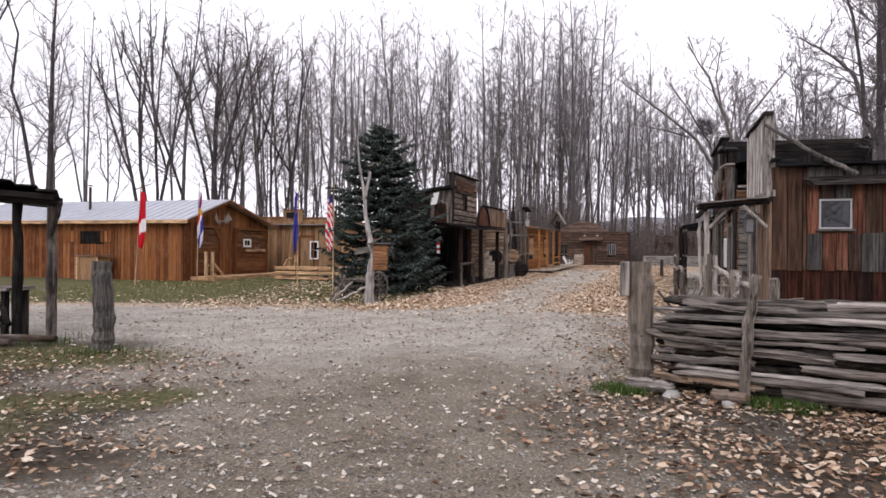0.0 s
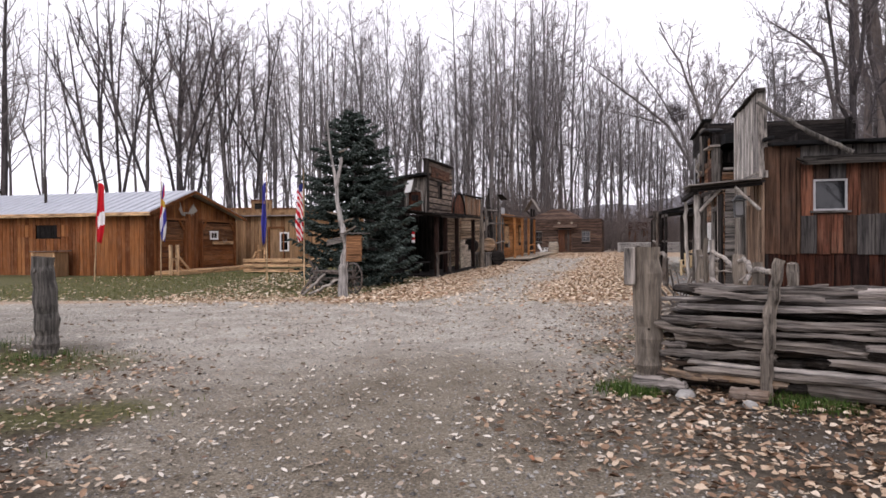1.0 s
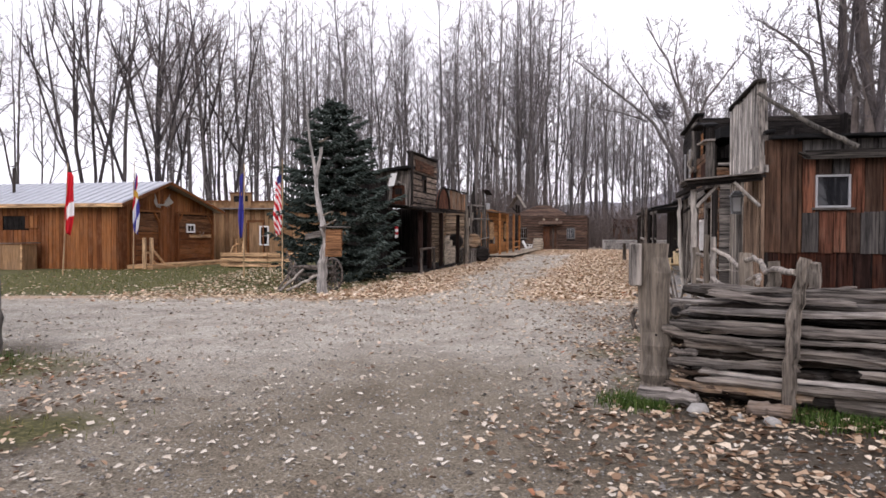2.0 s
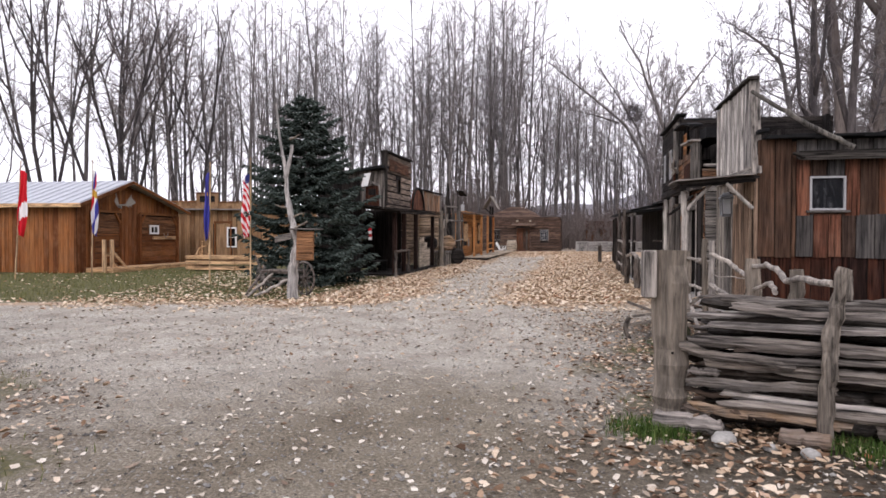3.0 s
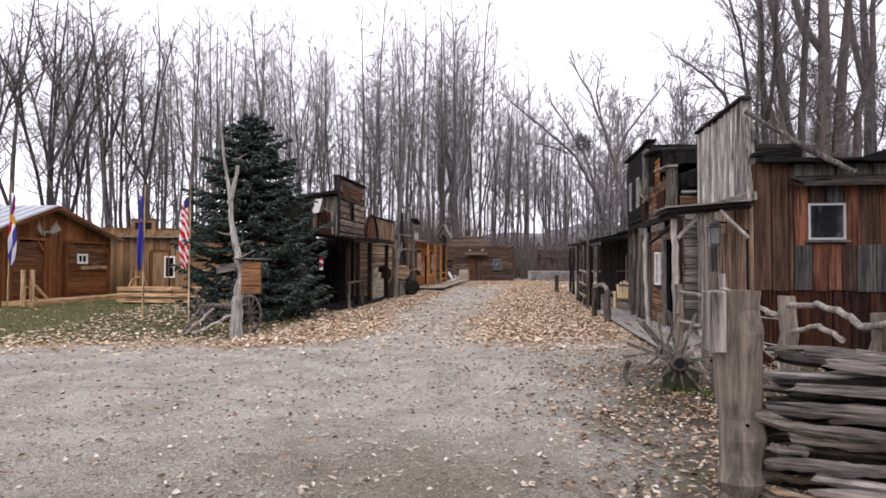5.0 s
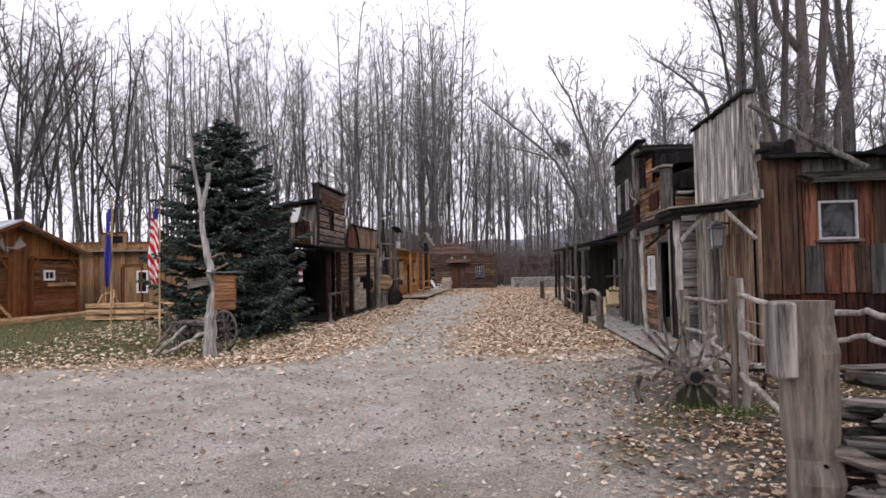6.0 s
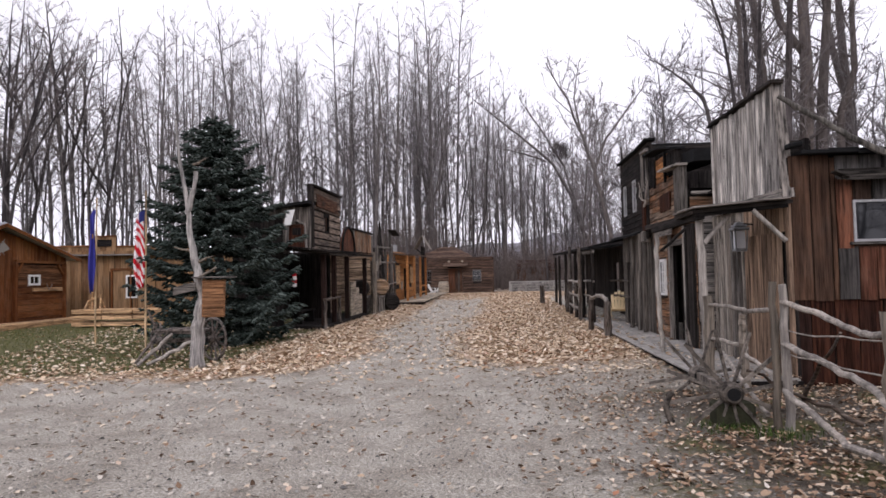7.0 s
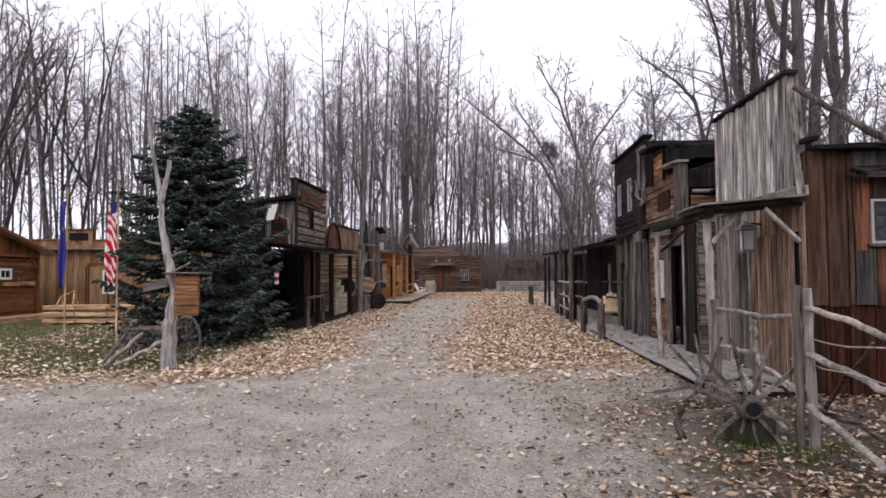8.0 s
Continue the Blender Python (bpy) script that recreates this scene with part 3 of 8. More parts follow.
    p.inputs["Specular IOR Level"].default_value = 0.2
    b = n.new("ShaderNodeBump")
    b.inputs["Strength"].default_value, b.inputs["Distance"].default_value = 0.9, 0.02
    l.new(grain, b.inputs["Height"])
    l.new(b.outputs[0], p.inputs["Normal"])
    me.materials.append(m)
    tagged(new("ground", me), "grey gravel lane with grass and leaf-strewn verges", "ground", kind="structure")


make_ground()


M_GREYDARK = wood("dark_grey_upright_board", [(0.0, (0.055, 0.048, 0.043)), (0.5, (0.13, 0.116, 0.104)), (1.0, (0.235, 0.213, 0.19))], "z", weather=(0.12, 0.11, 0.10), grey_part=0.3, dark=0.2)
M_BALPOST = wood("dark_grey_post_board", [(0.0, (0.055, 0.05, 0.045)), (1.0, (0.13, 0.118, 0.105))], "z", grey_part=0.2, dark=0.3)
M_HOOD = wood("dark_grey_hood_board", [(0.0, (0.018, 0.016, 0.015)), (1.0, (0.06, 0.055, 0.05))], "h", weather=(0.05, 0.046, 0.042), grey_part=0.2, dark=0.3)
M_WORNWHITE = plain("worn_grey_white_paint", (0.33, 0.33, 0.335), 0.7, 0, 0.3, 25.0)


# ---- the near store, with its tall board front ----
def near_store():
    t = thing("near_store", C0, "weathered brown board store with a tall grey false front", "building")
    side_end = C0 + E * 6.5
    holes = [(0.89, 1.47, 2.12, 2.72)]
    turn = C0 + E * 0.66
    wall(t, C0, turn, 1.27, 3.40, -D, M_UMBER, width=0.33, jitter=0.025, ragged=0.04, gap=0.014)
    side = part("wall", sheet(turn, side_end, 1.27, 3.40, -D, 0.08, [(h[0] - 0.66, h[1] - 0.66, h[2], h[3]) for h in holes]), M_DARK, t)
    # boards of the side: rows of from, to, lowest and highest edge, wood
    rows = [(0.66, 0.89, 2.04, 3.06, M_RUST), (0.89, 1.18, 2.74, 3.06, M_UMBER), (1.18, 1.47, 2.74, 3.06, M_BLUEGREY), (0.89, 1.47, 2.04, 2.10, M_UMBER), (1.47, 1.72, 2.04, 3.06, M_RUST), (1.72, 2.02, 2.04, 3.06, M_UMBER),
            (0.66, 0.95, 1.27, 2.04, M_BLUEGREY), (0.95, 1.2, 1.27, 2.04, M_RUST), (1.2, 1.42, 1.27, 2.04, M_RUST), (1.42, 1.66, 1.27, 2.04, M_UMBER), (1.66, 1.96, 1.27, 2.04, M_BLUEGREY), (1.96, 2.3, 1.27, 2.04, M_BLUEGREY)]
    s = 2.02
    while s < 6.4:
        w = RNG.uniform(0.22, 0.34)
        rows += [(s, min(s + w, 6.5), 2.04, 3.06, M_BROWN), (s + 0.28, min(s + 0.28 + w, 6.5), 1.27, 2.04, M_BROWN)]
        s += w
    s = 0.66
    while s < 6.4:
        w = RNG.uniform(0.24, 0.4)
        rows.append((s, min(s + w, 6.5), 3.06, 3.40, M_BLUEGREY if RNG.random() < 0.7 else M_UMBER))
        s += w
    for s0, s1, z0, z1, m in rows:
        low = z0 - RNG.uniform(0, 0.03)
        piece("plank", m, C0 + E * ((s0 + s1) / 2) + Z * ((low + z1) / 2) - D * (0.014 + RNG.uniform(0, 0.02)), Z * (z1 - low), E * (s1 - s0 - 0.01), -D * 0.025, side)
    wall(t, C0 + D * 0.03, side_end + D * 0.03, 0.0, 1.33, -D, M_RED, width=0.3, ragged=0.01, jitter=0.004)
    wall(t, C0 + D * 3.4, C0 + D * 1.75, 0.1, 2.8, -E, M_PALEGREY, width=0.2, jitter=0.03, gap=0.03)
    wall(t, C0 + D * 1.75, C0 + D * 0.0, 0.1, 2.8, -E, M_DOORWOOD, [(0.02, 1.52, 0.1, 2.3)], width=0.19, jitter=0.02)
    wall(t, side_end + D * 6, side_end, 0, 3.38, E, M_BROWN, width=0.4)
    wall(t, side_end + D * 6, C0 + D * 6, 0, 3.38, D, M_BROWN, width=0.4)
    window(t, C0 + E * 1.18 + Z * 2.42 - D * 0.03, E, -D, 0.56, 0.58, M_WORNWHITE, cols=1, rows=1, trim=0.036, label="small white-framed window")
    boxpart("window_sill", M_GREY_H, t, C0 + E * 1.18 + Z * 2.09 - D * 0.06, E * 0.72, D * 0.1, Z * 0.04)
    # weathered hood over the window, its near end curled up
    slab_roof("window_hood", M_HOOD, t, [C0 + E * 0.7 - D * 0.26 + Z * 3.03, C0 + E * 3.1 - D * 0.26 + Z * 3.05, C0 + E * 3.1 - D * 0.04 + Z * 3.22, C0 + E * 0.7 - D * 0.04 + Z * 3.20], 0.03, "grey board hood over the window")
    beampart("hood_board", M_HOOD, t, C0 + E * 0.66 - D * 0.24 + Z * 3.07, C0 + E * 3.1 - D * 0.26 + Z * 3.06, 0.03, 0.11)
    beampart("hood_curl", M_HOOD, t, C0 + E * 0.56 - D * 0.2 + Z * 3.14, C0 + E * 0.74 - D * 0.22 + Z * 3.05, 0.2, 0.03)
    slab_roof("roof", M_FELT, t, [C0 - D * 0.22 + E * 0.12 + Z * 3.47, side_end - D * 0.22 + Z * 3.49, side_end + D * 6 + Z * 3.4, C0 + D * 6 + E * 0.12 + Z * 3.4], 0.05, "dark felt roof with a ragged edge")
    for k in range(16):
        boxpart("roof_edge", M_FELT, t, C0 - D * 0.24 + E * (0.3 + 0.4 * k) + Z * (3.43 + 0.02 * math.sin(k * 2.3)), E * 0.41, D * 0.03, Z * (0.055 + 0.02 * math.sin(k * 1.7)), bevel=0.008)
    boxpart("felt_curl", M_FELT, t, C0 - D * 0.1 + E * 0.06 + Z * 3.56, E * 0.2 + Z * 0.03, D * 0.2, Z * 0.08, "curled end of the roofing felt", 0.02)
    beampart("corner_board", M_DOORWOOD, t, C0 - D * 0.02 - E * 0.03 + Z * 0.05, C0 - D * 0.02 - E * 0.03 + Z * 2.7, 0.06, 0.09)
    # tall front of silvered boards, standing on the porch roof
    fa, fb = C0 + D * 3.15 - E * 0.05, C0 + D * 0.02 - E * 0.05
    f = part("false_front", sheet(fa, fb + D * 0.26, 2.8, 4.5, -E, 0.06), M_DARK, t, "tall false front of silver-grey boards")
    s = 0.0
    while s < 3.14:
        w = min(0.145 * RNG.uniform(0.75, 1.25), 3.15 - s)
        m = s + w / 2
        lean = D * (0.24 * (1 - m / 3.15))
        top = 4.56 + RNG.uniform(-0.04, 0.03)
        piece("plank", M_SILVER, fb + D * m + lean * 0.5 + Z * ((2.8 + top) / 2) - E * (0.013 + RNG.uniform(0, 0.025)), Z * (top - 2.8) + lean, D * (w - 0.02), -E * 0.025, f)
        s += w
    for k in range(6):
        s0 = 3.2 - 0.51 * k
        beampart("front_cap", M_DARK_H, f, right_row(s0, 0.05, 4.60 + 0.015 * (k % 2)), right_row(s0 - 0.54, 0.05, 4.62 - 0.01 * (k % 3)), 0.2, 0.05)
    beampart("front_edge", M_GREY, f, fb - D * 0.05 + E * 0.04 + Z * 2.8, fb + D * 0.2 + E * 0.04 + Z * 4.66, 0.17, 0.03, up=D)
    beampart("front_foot", M_GREY_H, f, fb + D * 3.1 - E * 0.07 + Z * 2.86, fb - D * 0.04 - E * 0.07 + Z * 2.86, 0.04, 0.13)
    # porch
    slab_roof("porch_roof", M_DARK_H, t, [right_row(-0.1, 1.42, 2.64), right_row(1.0, 1.42, 2.64), right_row(1.0, -0.02, 2.76), right_row(-0.1, -0.02, 2.76)], 0.05, "low board porch roof")
    for k in range(3):
        s = k * 0.42 - 0.07
        beampart("porch_board", M_GREY_H, t, right_row(s, 1.46 + 0.03 * (k % 2), 2.665), right_row(s, 0.08, 2.775), 0.40, 0.028)
    beampart("porch_beam", M_DARK_H, t, right_row(-0.1, 1.3, 2.55), right_row(3.0, 1.3, 2.55), 0.09, 0.1)
    beampart("porch_rafter", M_DARK_H, t, right_row(-0.06, 1.4, 2.58), right_row(-0.06, 0.04, 2.69), 0.05, 0.09)
    log("porch_post", M_BLEACHPOST, t, [right_row(0.05, 1.22, 0.12), right_row(0.12, 1.25, 1.3), right_row(0.2, 1.25, 2.5)], 0.068, 0.056, bend=0.012, wobble=0.12)
    log("porch_post", M_BLEACHPOST, t, [right_row(3.45, 1.08, 0.12), right_row(3.2, 1.2, 1.2), right_row(3.02, 1.25, 2.5)], 0.048, 0.042, bend=0.02, wobble=0.15)
    log("brace", M_BLEACHPOST, t, [right_row(0.16, 1.2, 2.15), right_row(0.1, 0.78, 2.62)], 0.036, 0.032, steps=3)
    log("brace", M_BLEACHPOST, t, [right_row(-0.05, 0.08, 2.15), right_row(-0.07, 0.55, 2.62)], 0.036, 0.032, steps=3)
    log("brace", M_DARK, t, [right_row(3.1, 1.15, 2.15), right_row(3.3, 0.6, 2.6)], 0.03, 0.03, steps=3)
    door = boxpart("door", M_DARK, t, right_row(0.98, 0.0, 1.2), D * 1.5, E * 0.05, Z * 2.15, "closed plank door of tan boards")
    board_wall(door, right_row(1.73, 0.02, 0), right_row(0.23, 0.02, 0), 0.14, 2.30, -E, M_DOORWOOD, width=0.17, jitter=0.012, gap=0.008)
    for s in (1.95, 2.25):
        beampart("jamb", M_GREY, t, right_row(s, 0.06, 0.12), right_row(s, 0.06, 2.6), 0.1, 0.08, up=E)
    return t


M_PALEGREY = wood("pale_grey_upright_board", [(0.0, (0.16, 0.14, 0.12)), (0.5, (0.27, 0.245, 0.215)), (1.0, (0.38, 0.35, 0.31))], "z", weather=(0.18, 0.155, 0.13), grey_part=0.3, dark=0.2)
M_BLEACHPOST = wood("bleached_post", [(0.0, (0.30, 0.275, 0.25)), (1.0, (0.46, 0.435, 0.40))], "z", weather=(0.26, 0.23, 0.20), grey_part=0.25, bump=0.7, dark=1.0, streaks=0.7)
near_store()


# ---- the two-storey store with the balcony ----
def balcony_store():
    t = thing("balcony_store", right_row(3.95, 0.2, 0), "two-storey brown board store with an open balcony", "building")
    o = 0.2
    near, far = 3.95, 7.65
    a, b = right_row(far, o, 0), right_row(near, o, 0)
    wall(t, a, b, 0.12, 2.85, -E, M_TAN_H, [(far - 5.9, far - 4.75, 0.12, 2.35), (far - 7.0, far - 6.45, 1.2, 2.02)], upright=False, width=0.17, ragged=0.02, jitter=0.02)
    wall(t, b, b + E * 5, 0.1, 2.9, -D, M_GREY_H, upright=False, width=0.2, jitter=0.02)
    wall(t, b + E * 5, a + E * 5, 0.1, 4.5, E, M_BROWN_H, upright=False, width=0.3)
    win = window(t, right_row(6.72, o + 0.06, 1.61), -D, -E, 0.56, 0.84, cols=2, rows=3, trim=0.07, label="white barred window")
    boxpart("window_sill", M_DARK_H, t, right_row(6.72, o + 0.07, 1.14), D * 0.66, E * 0.1, Z * 0.06)
    for s, w, m in ((4.68, 0.10, M_GREY), (5.95, 0.12, M_GREY), (4.15, 0.40, M_DARK), (4.5, 0.12, M_DARK)):
        beampart("door_jamb" if m is M_GREY else "corner_post", m, t, right_row(s, o + 0.05, 0.12), right_row(s, o + 0.05, 2.75), w, 0.1, up=E)
    door = boxpart("door", M_DARK, t, right_row(4.85, o - 0.42, 1.2), D * 0.06 - E * 0.1, E * 0.75, Z * 2.2, "dark plank door standing open")
    board_wall(door, right_row(4.93, o - 0.05, 0), right_row(4.93, o - 0.8, 0), 0.15, 2.28, D, M_GREY, width=0.18)
    boxpart("door_head", M_GREY_H, t, right_row(5.3, o + 0.06, 2.42), D * 1.4, E * 0.06, Z * 0.14)
    # upper storey: tan board parapet, a raised panel under a curved cap, an open bay on the near side
    p = o + 0.06
    wall(t, right_row(7.95, p, 0), right_row(4.6, p, 0), 2.92, 3.98, -E, M_TAN_H, upright=False, width=0.17, ragged=0.03, jitter=0.025)
    wall(t, right_row(7.05, p - 0.02, 0), right_row(5.9, p - 0.02, 0), 3.98, 4.6, -E, M_ORANGE_H, upright=False, width=0.17)
    wall(t, right_row(5.9, p, 0), right_row(4.95, p, 0), 4.05, 4.55, -E, M_DARK, width=0.2)
    wall(t, right_row(7.9, p - 0.05, 0), right_row(7.1, p - 0.05, 0), 3.98, 4.75, -E, M_DARK, width=0.2)
    wall(t, right_row(4.3, o + 0.02, 0), right_row(4.3, -3, 0), 2.85, 3.35, -D, M_TAN_H, upright=False, width=0.16)
    beampart("sill", M_GREY_H, t, right_row(4.22, o, 3.42), right_row(4.22, -3, 3.42), 0.12, 0.07)
    # inner walls of the open bay: near-black wood paints the recess's shade
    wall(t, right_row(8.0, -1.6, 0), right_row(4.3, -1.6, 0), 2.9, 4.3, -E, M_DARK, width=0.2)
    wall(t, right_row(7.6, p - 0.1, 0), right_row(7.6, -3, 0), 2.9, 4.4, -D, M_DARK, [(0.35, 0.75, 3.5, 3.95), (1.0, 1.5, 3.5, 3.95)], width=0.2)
    slab_roof("roof", M_FELT, t, [right_row(4.05, p - 0.08, 4.34), right_row(7.9, p - 0.1, 4.6), right_row(7.9, -0.5, 4.6), right_row(4.05, -0.5, 4.36)], 0.26, "flat dark roof")
    beampart("balcony_post", M_BALPOST, t, right_row(4.48, p + 0.1, 2.82), right_row(4.48, p + 0.1, 4.02), 0.52, 0.16, "broad grey balcony post", up=E)
    beampart("rail_cap", M_GREY_H, t, right_row(4.15, p + 0.14, 4.04), right_row(5.9, p + 0.14, 4.16), 0.24, 0.05)
    for k in range(6):
        s0, s1 = 7.75 - k * 0.48, 7.75 - (k + 1) * 0.48
        z0, z1 = (4.86 - 0.02 * j + 0.10 * math.sin(math.pi * j / 6) - 0.035 * j for j in (k, k + 1))
        beampart("cap", M_FELT, t, right_row(s0, p + 0.02, z0), right_row(s1, p + 0.02, z1), 0.34, 0.06, "curved dark cap")
    for s in (5.95, 7.05):
        beampart("panel_trim", M_DARK, t, right_row(s, p + 0.05, 3.9), right_row(s, p + 0.05, 4.66), 0.09, 0.06, up=E)
    boxpart("panel_frame", M_RED, t, right_row(6.0, p + 0.05, 3.42), D * 0.95, E * 0.05, Z * 0.42, "red-brown board on the parapet")
    beampart("sill_beam", M_DARK_H, t, right_row(4.0, p + 0.08, 2.86), right_row(8.1, p + 0.08, 2.95), 0.16, 0.12)
    boxpart("side_board", M_DARK, t, right_row(8.0, p + 0.08, 3.3), D * 0.5, E * 0.08, Z * 1.3)
    for side in (-1, 1):
        part("antler", antler_bmesh(right_row(7.3, p + 0.2, 3.62), D, -E, 0.75, (side,), skull=side > 0), M_ANTLER, t, "bleached antler", smooth=True)
    boxpart("lintel_sign", M_GREY_H, t, right_row(6.0, p + 0.14, 2.72), D * 1.6, E * 0.04, Z * 0.24, "grey weathered board over the door")
    return t


M_ORANGE_H = wood("orange_brown_panel_board", [(0.0, (0.20, 0.09, 0.035)), (0.5, (0.36, 0.16, 0.06)), (1.0, (0.44, 0.22, 0.09))], "h", weather=(0.16, 0.10, 0.07), grey_part=0.25, dark=0.3)


def antler_bmesh(at, u, out, size, sides=(-1, 1), skull=True):
    v, f = [], []
    for s in sides:
        beam_pts = [at, at + u * (s * 0.25 * size) + Z * (0.05 * size) + out * (0.1 * size), at + u * (s * 0.5 * size) + Z * (0.22 * size) + out * (0.15 * size), at + u * (s * 0.62 * size) + Z * (0.5 * size) + out * (0.1 * size)]
        tube(v, f, beam_pts, [0.035 * size, 0.03 * size, 0.024 * size, 0.008 * size], 6)
        for k in range(4):
            p = beam_pts[1].lerp(beam_pts[3], (k + 0.5) / 4)
            tube(v, f, [p, p + Z * (0.16 * size) + u * (s * 0.05 * size), p + Z * (0.30 * size) + u * (-s * 0.02 * size) + out * (0.06 * size)], [0.02 * size, 0.016 * size, 0.005 * size], 5)
    if skull:
        tube(v, f, [at + Z * (0.08 * size), at, at - Z * (0.22 * size) + out * (0.12 * size)], [0.06 * size, 0.07 * size, 0.035 * size], 7)
    bm = bmesh.new()
    vs = [bm.verts.new(p) for p in v]
    for q in f:
        bm.faces.new([vs[k] for k in q])
    return bm


balcony_store()


# ---- the dark far stores with porches ----
def dark_store():
    t = thing("dark_store", right_row(8.0, 0, 0), "dark weathered two-storey store with grey boards below", "building")
    o = 0.2
    a, b = right_row(12.05, o, 0), right_row(7.66, o, 0)
    wall(t, a, b, 0.1, 2.95, -E, M_GREYDARK, [(0.6, 1.4, 0.1, 2.1)], width=0.16, ragged=0.03, jitter=0.04)
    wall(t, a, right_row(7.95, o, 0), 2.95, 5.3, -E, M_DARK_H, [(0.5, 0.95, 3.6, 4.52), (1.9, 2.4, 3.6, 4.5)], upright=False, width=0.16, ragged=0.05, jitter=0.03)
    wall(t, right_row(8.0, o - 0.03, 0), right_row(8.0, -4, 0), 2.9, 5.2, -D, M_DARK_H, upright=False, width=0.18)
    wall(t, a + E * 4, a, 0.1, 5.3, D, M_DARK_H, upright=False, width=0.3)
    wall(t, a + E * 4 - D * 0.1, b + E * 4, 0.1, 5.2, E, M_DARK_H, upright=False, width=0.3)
    for s in (11.32, 9.9):
        window(t, right_row(s, o + 0.03, 4.05), -D, -E, 0.4, 0.9, M_WORNWHITE, cols=1, rows=2, trim=0.06)
    for s0, s1, z0, z1 in ((9.3, 7.85, 5.32, 5.36), (12.2, 9.2, 5.38, 5.32)):
        beampart("cap", M_FELT, t, right_row(s0, o, z0), right_row(s1, o, z1), 0.3, 0.06)
    log("finial", M_DARK, t, [right_row(11.9, o, 5.2), right_row(12.0, o, 6.0)], 0.05, 0.015, steps=3)
    slab_roof("roof", M_FELT, t, [right_row(8.0, o - 0.1, 5.25), right_row(12.05, o - 0.1, 5.25), right_row(12.05, -4, 5.2), right_row(8.0, -4, 5.2)], 0.08)
    slab_roof("eave", M_FELT, t, [right_row(8.9, 0.5, 2.86), right_row(12.2, 0.6, 2.9), right_row(12.2, 0.2, 3.02), right_row(8.9, 0.2, 2.97)], 0.06)
    slab_roof("porch_roof", M_FELT, t, [right_row(12.2, 1.35, 2.68), right_row(15.4, 1.35, 2.74), right_row(15.4, 0, 3.0), right_row(12.2, 0, 2.98)], 0.08)
    beampart("porch_beam", M_GREY_H, t, right_row(12.2, 1.2, 2.5), right_row(15.4, 1.2, 2.56), 0.1, 0.12)
    for s in (12.3, 14.8):
        log("porch_post", M_DARK, t, [right_row(s, 1.22, 0.1), right_row(s, 1.22, 2.6)], 0.07, 0.06)
    for s, lean in ((8.1, 0.05), (8.8, -0.04), (9.9, 0.0)):
        log("prop_post", M_GREYDARK, t, [right_row(s, 0.42, 0.1), right_row(s + lean, 0.36, 2.85)], 0.07, 0.06, steps=4, wobble=0.1)
    for q in (7.72, 8.3):
        beampart("recess_post", M_GREY, t, right_row(q, 0.34, 3.55), right_row(q + 0.03, 0.34, 5.0), 0.07, 0.07)
    beampart("recess_head", M_GREY_H, t, right_row(7.65, 0.34, 5.03), right_row(8.42, 0.34, 5.06), 0.08, 0.08)
    boxpart("post_board", M_RED, t, right_row(7.95, 0.4, 3.3), D * 0.3, E * 0.05, Z * 0.85, "red-brown board at the corner")
    boxpart("corbel", M_GREY, t, right_row(8.05, 0.36, 2.72), D * 0.34, E * 0.2, Z * 0.3, bevel=0.03)
    for z in (1.0, 1.5):
        log("rail", M_GREY_H, t, [right_row(12.1, 1.2, z), right_row(14.8, 1.2, z)], 0.035, 0.035)
    return t


dark_store()


def far_porch():
    t = thing("far_store", right_row(15.5, 0, 0), "low dark store with a long shady porch", "building")
    a, b = right_row(26.5, -0.4, 0.1), right_row(13.0, -0.4, 0.1)
    # near-black walls: the long porch's shade is put into their colour
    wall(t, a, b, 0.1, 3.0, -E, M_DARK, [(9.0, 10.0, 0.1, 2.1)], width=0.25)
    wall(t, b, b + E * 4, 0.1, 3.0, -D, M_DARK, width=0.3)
    slab_roof("porch_roof", M_FELT, t, [right_row(15.6, 1.35, 2.75), right_row(27, 1.35, 2.95), right_row(27, -4, 3.35), right_row(15.6, -4, 3.2)], 0.08)
    for s in (15.8, 17.4, 21.5, 24.8, 27):
        log("porch_post", M_DARK, t, [right_row(s, 1.2, 0.05), right_row(s, 1.2, 2.75)], 0.075, 0.065)
    for z in (0.45, 0.9, 1.35):
        log("rail", M_GREY_H, t, [right_row(15.5, 1.3, z), right_row(18.2, 1.3, z)], 0.04, 0.035, steps=4)
    return t


far_porch()


M_WALK = wood("grey_walk_plank", [(0.0, (0.26, 0.25, 0.235)), (1.0, (0.40, 0.385, 0.36))], "a", weather=(0.24, 0.22, 0.20), grey_part=0.25, dark=1.0, bump=0.3, streaks=0.45)


def boardwalk():
    t = thing("boardwalk", right_row(8, 0.6, 0), "grey plank boardwalk with scattered leaves", "boardwalk")
    w = part("deck", sheet(right_row(15, 1.28, 0), right_row(-0.2, 1.28, 0), 0.02, 0.1, -E, 1.3), M_DARK, t)
    for k in range(8):
        for j in range(6):
            s0 = -0.2 + k * 1.9
            piece("plank", M_WALK, right_row(s0 + 0.95, 0.12 + j * 0.222, 0.115), D * 1.88, E * 0.212, Z * 0.03, w)
    return t


boardwalk()


# near-black boards: the porch's deep shade is put into the wood colour
M_PORCH_SHADE = wood("porch_shade_board", [(0.0, (0.009, 0.008, 0.008)), (1.0, (0.028, 0.023, 0.021))], "z", weather=(0.03, 0.028, 0.026), grey_part=0.2)


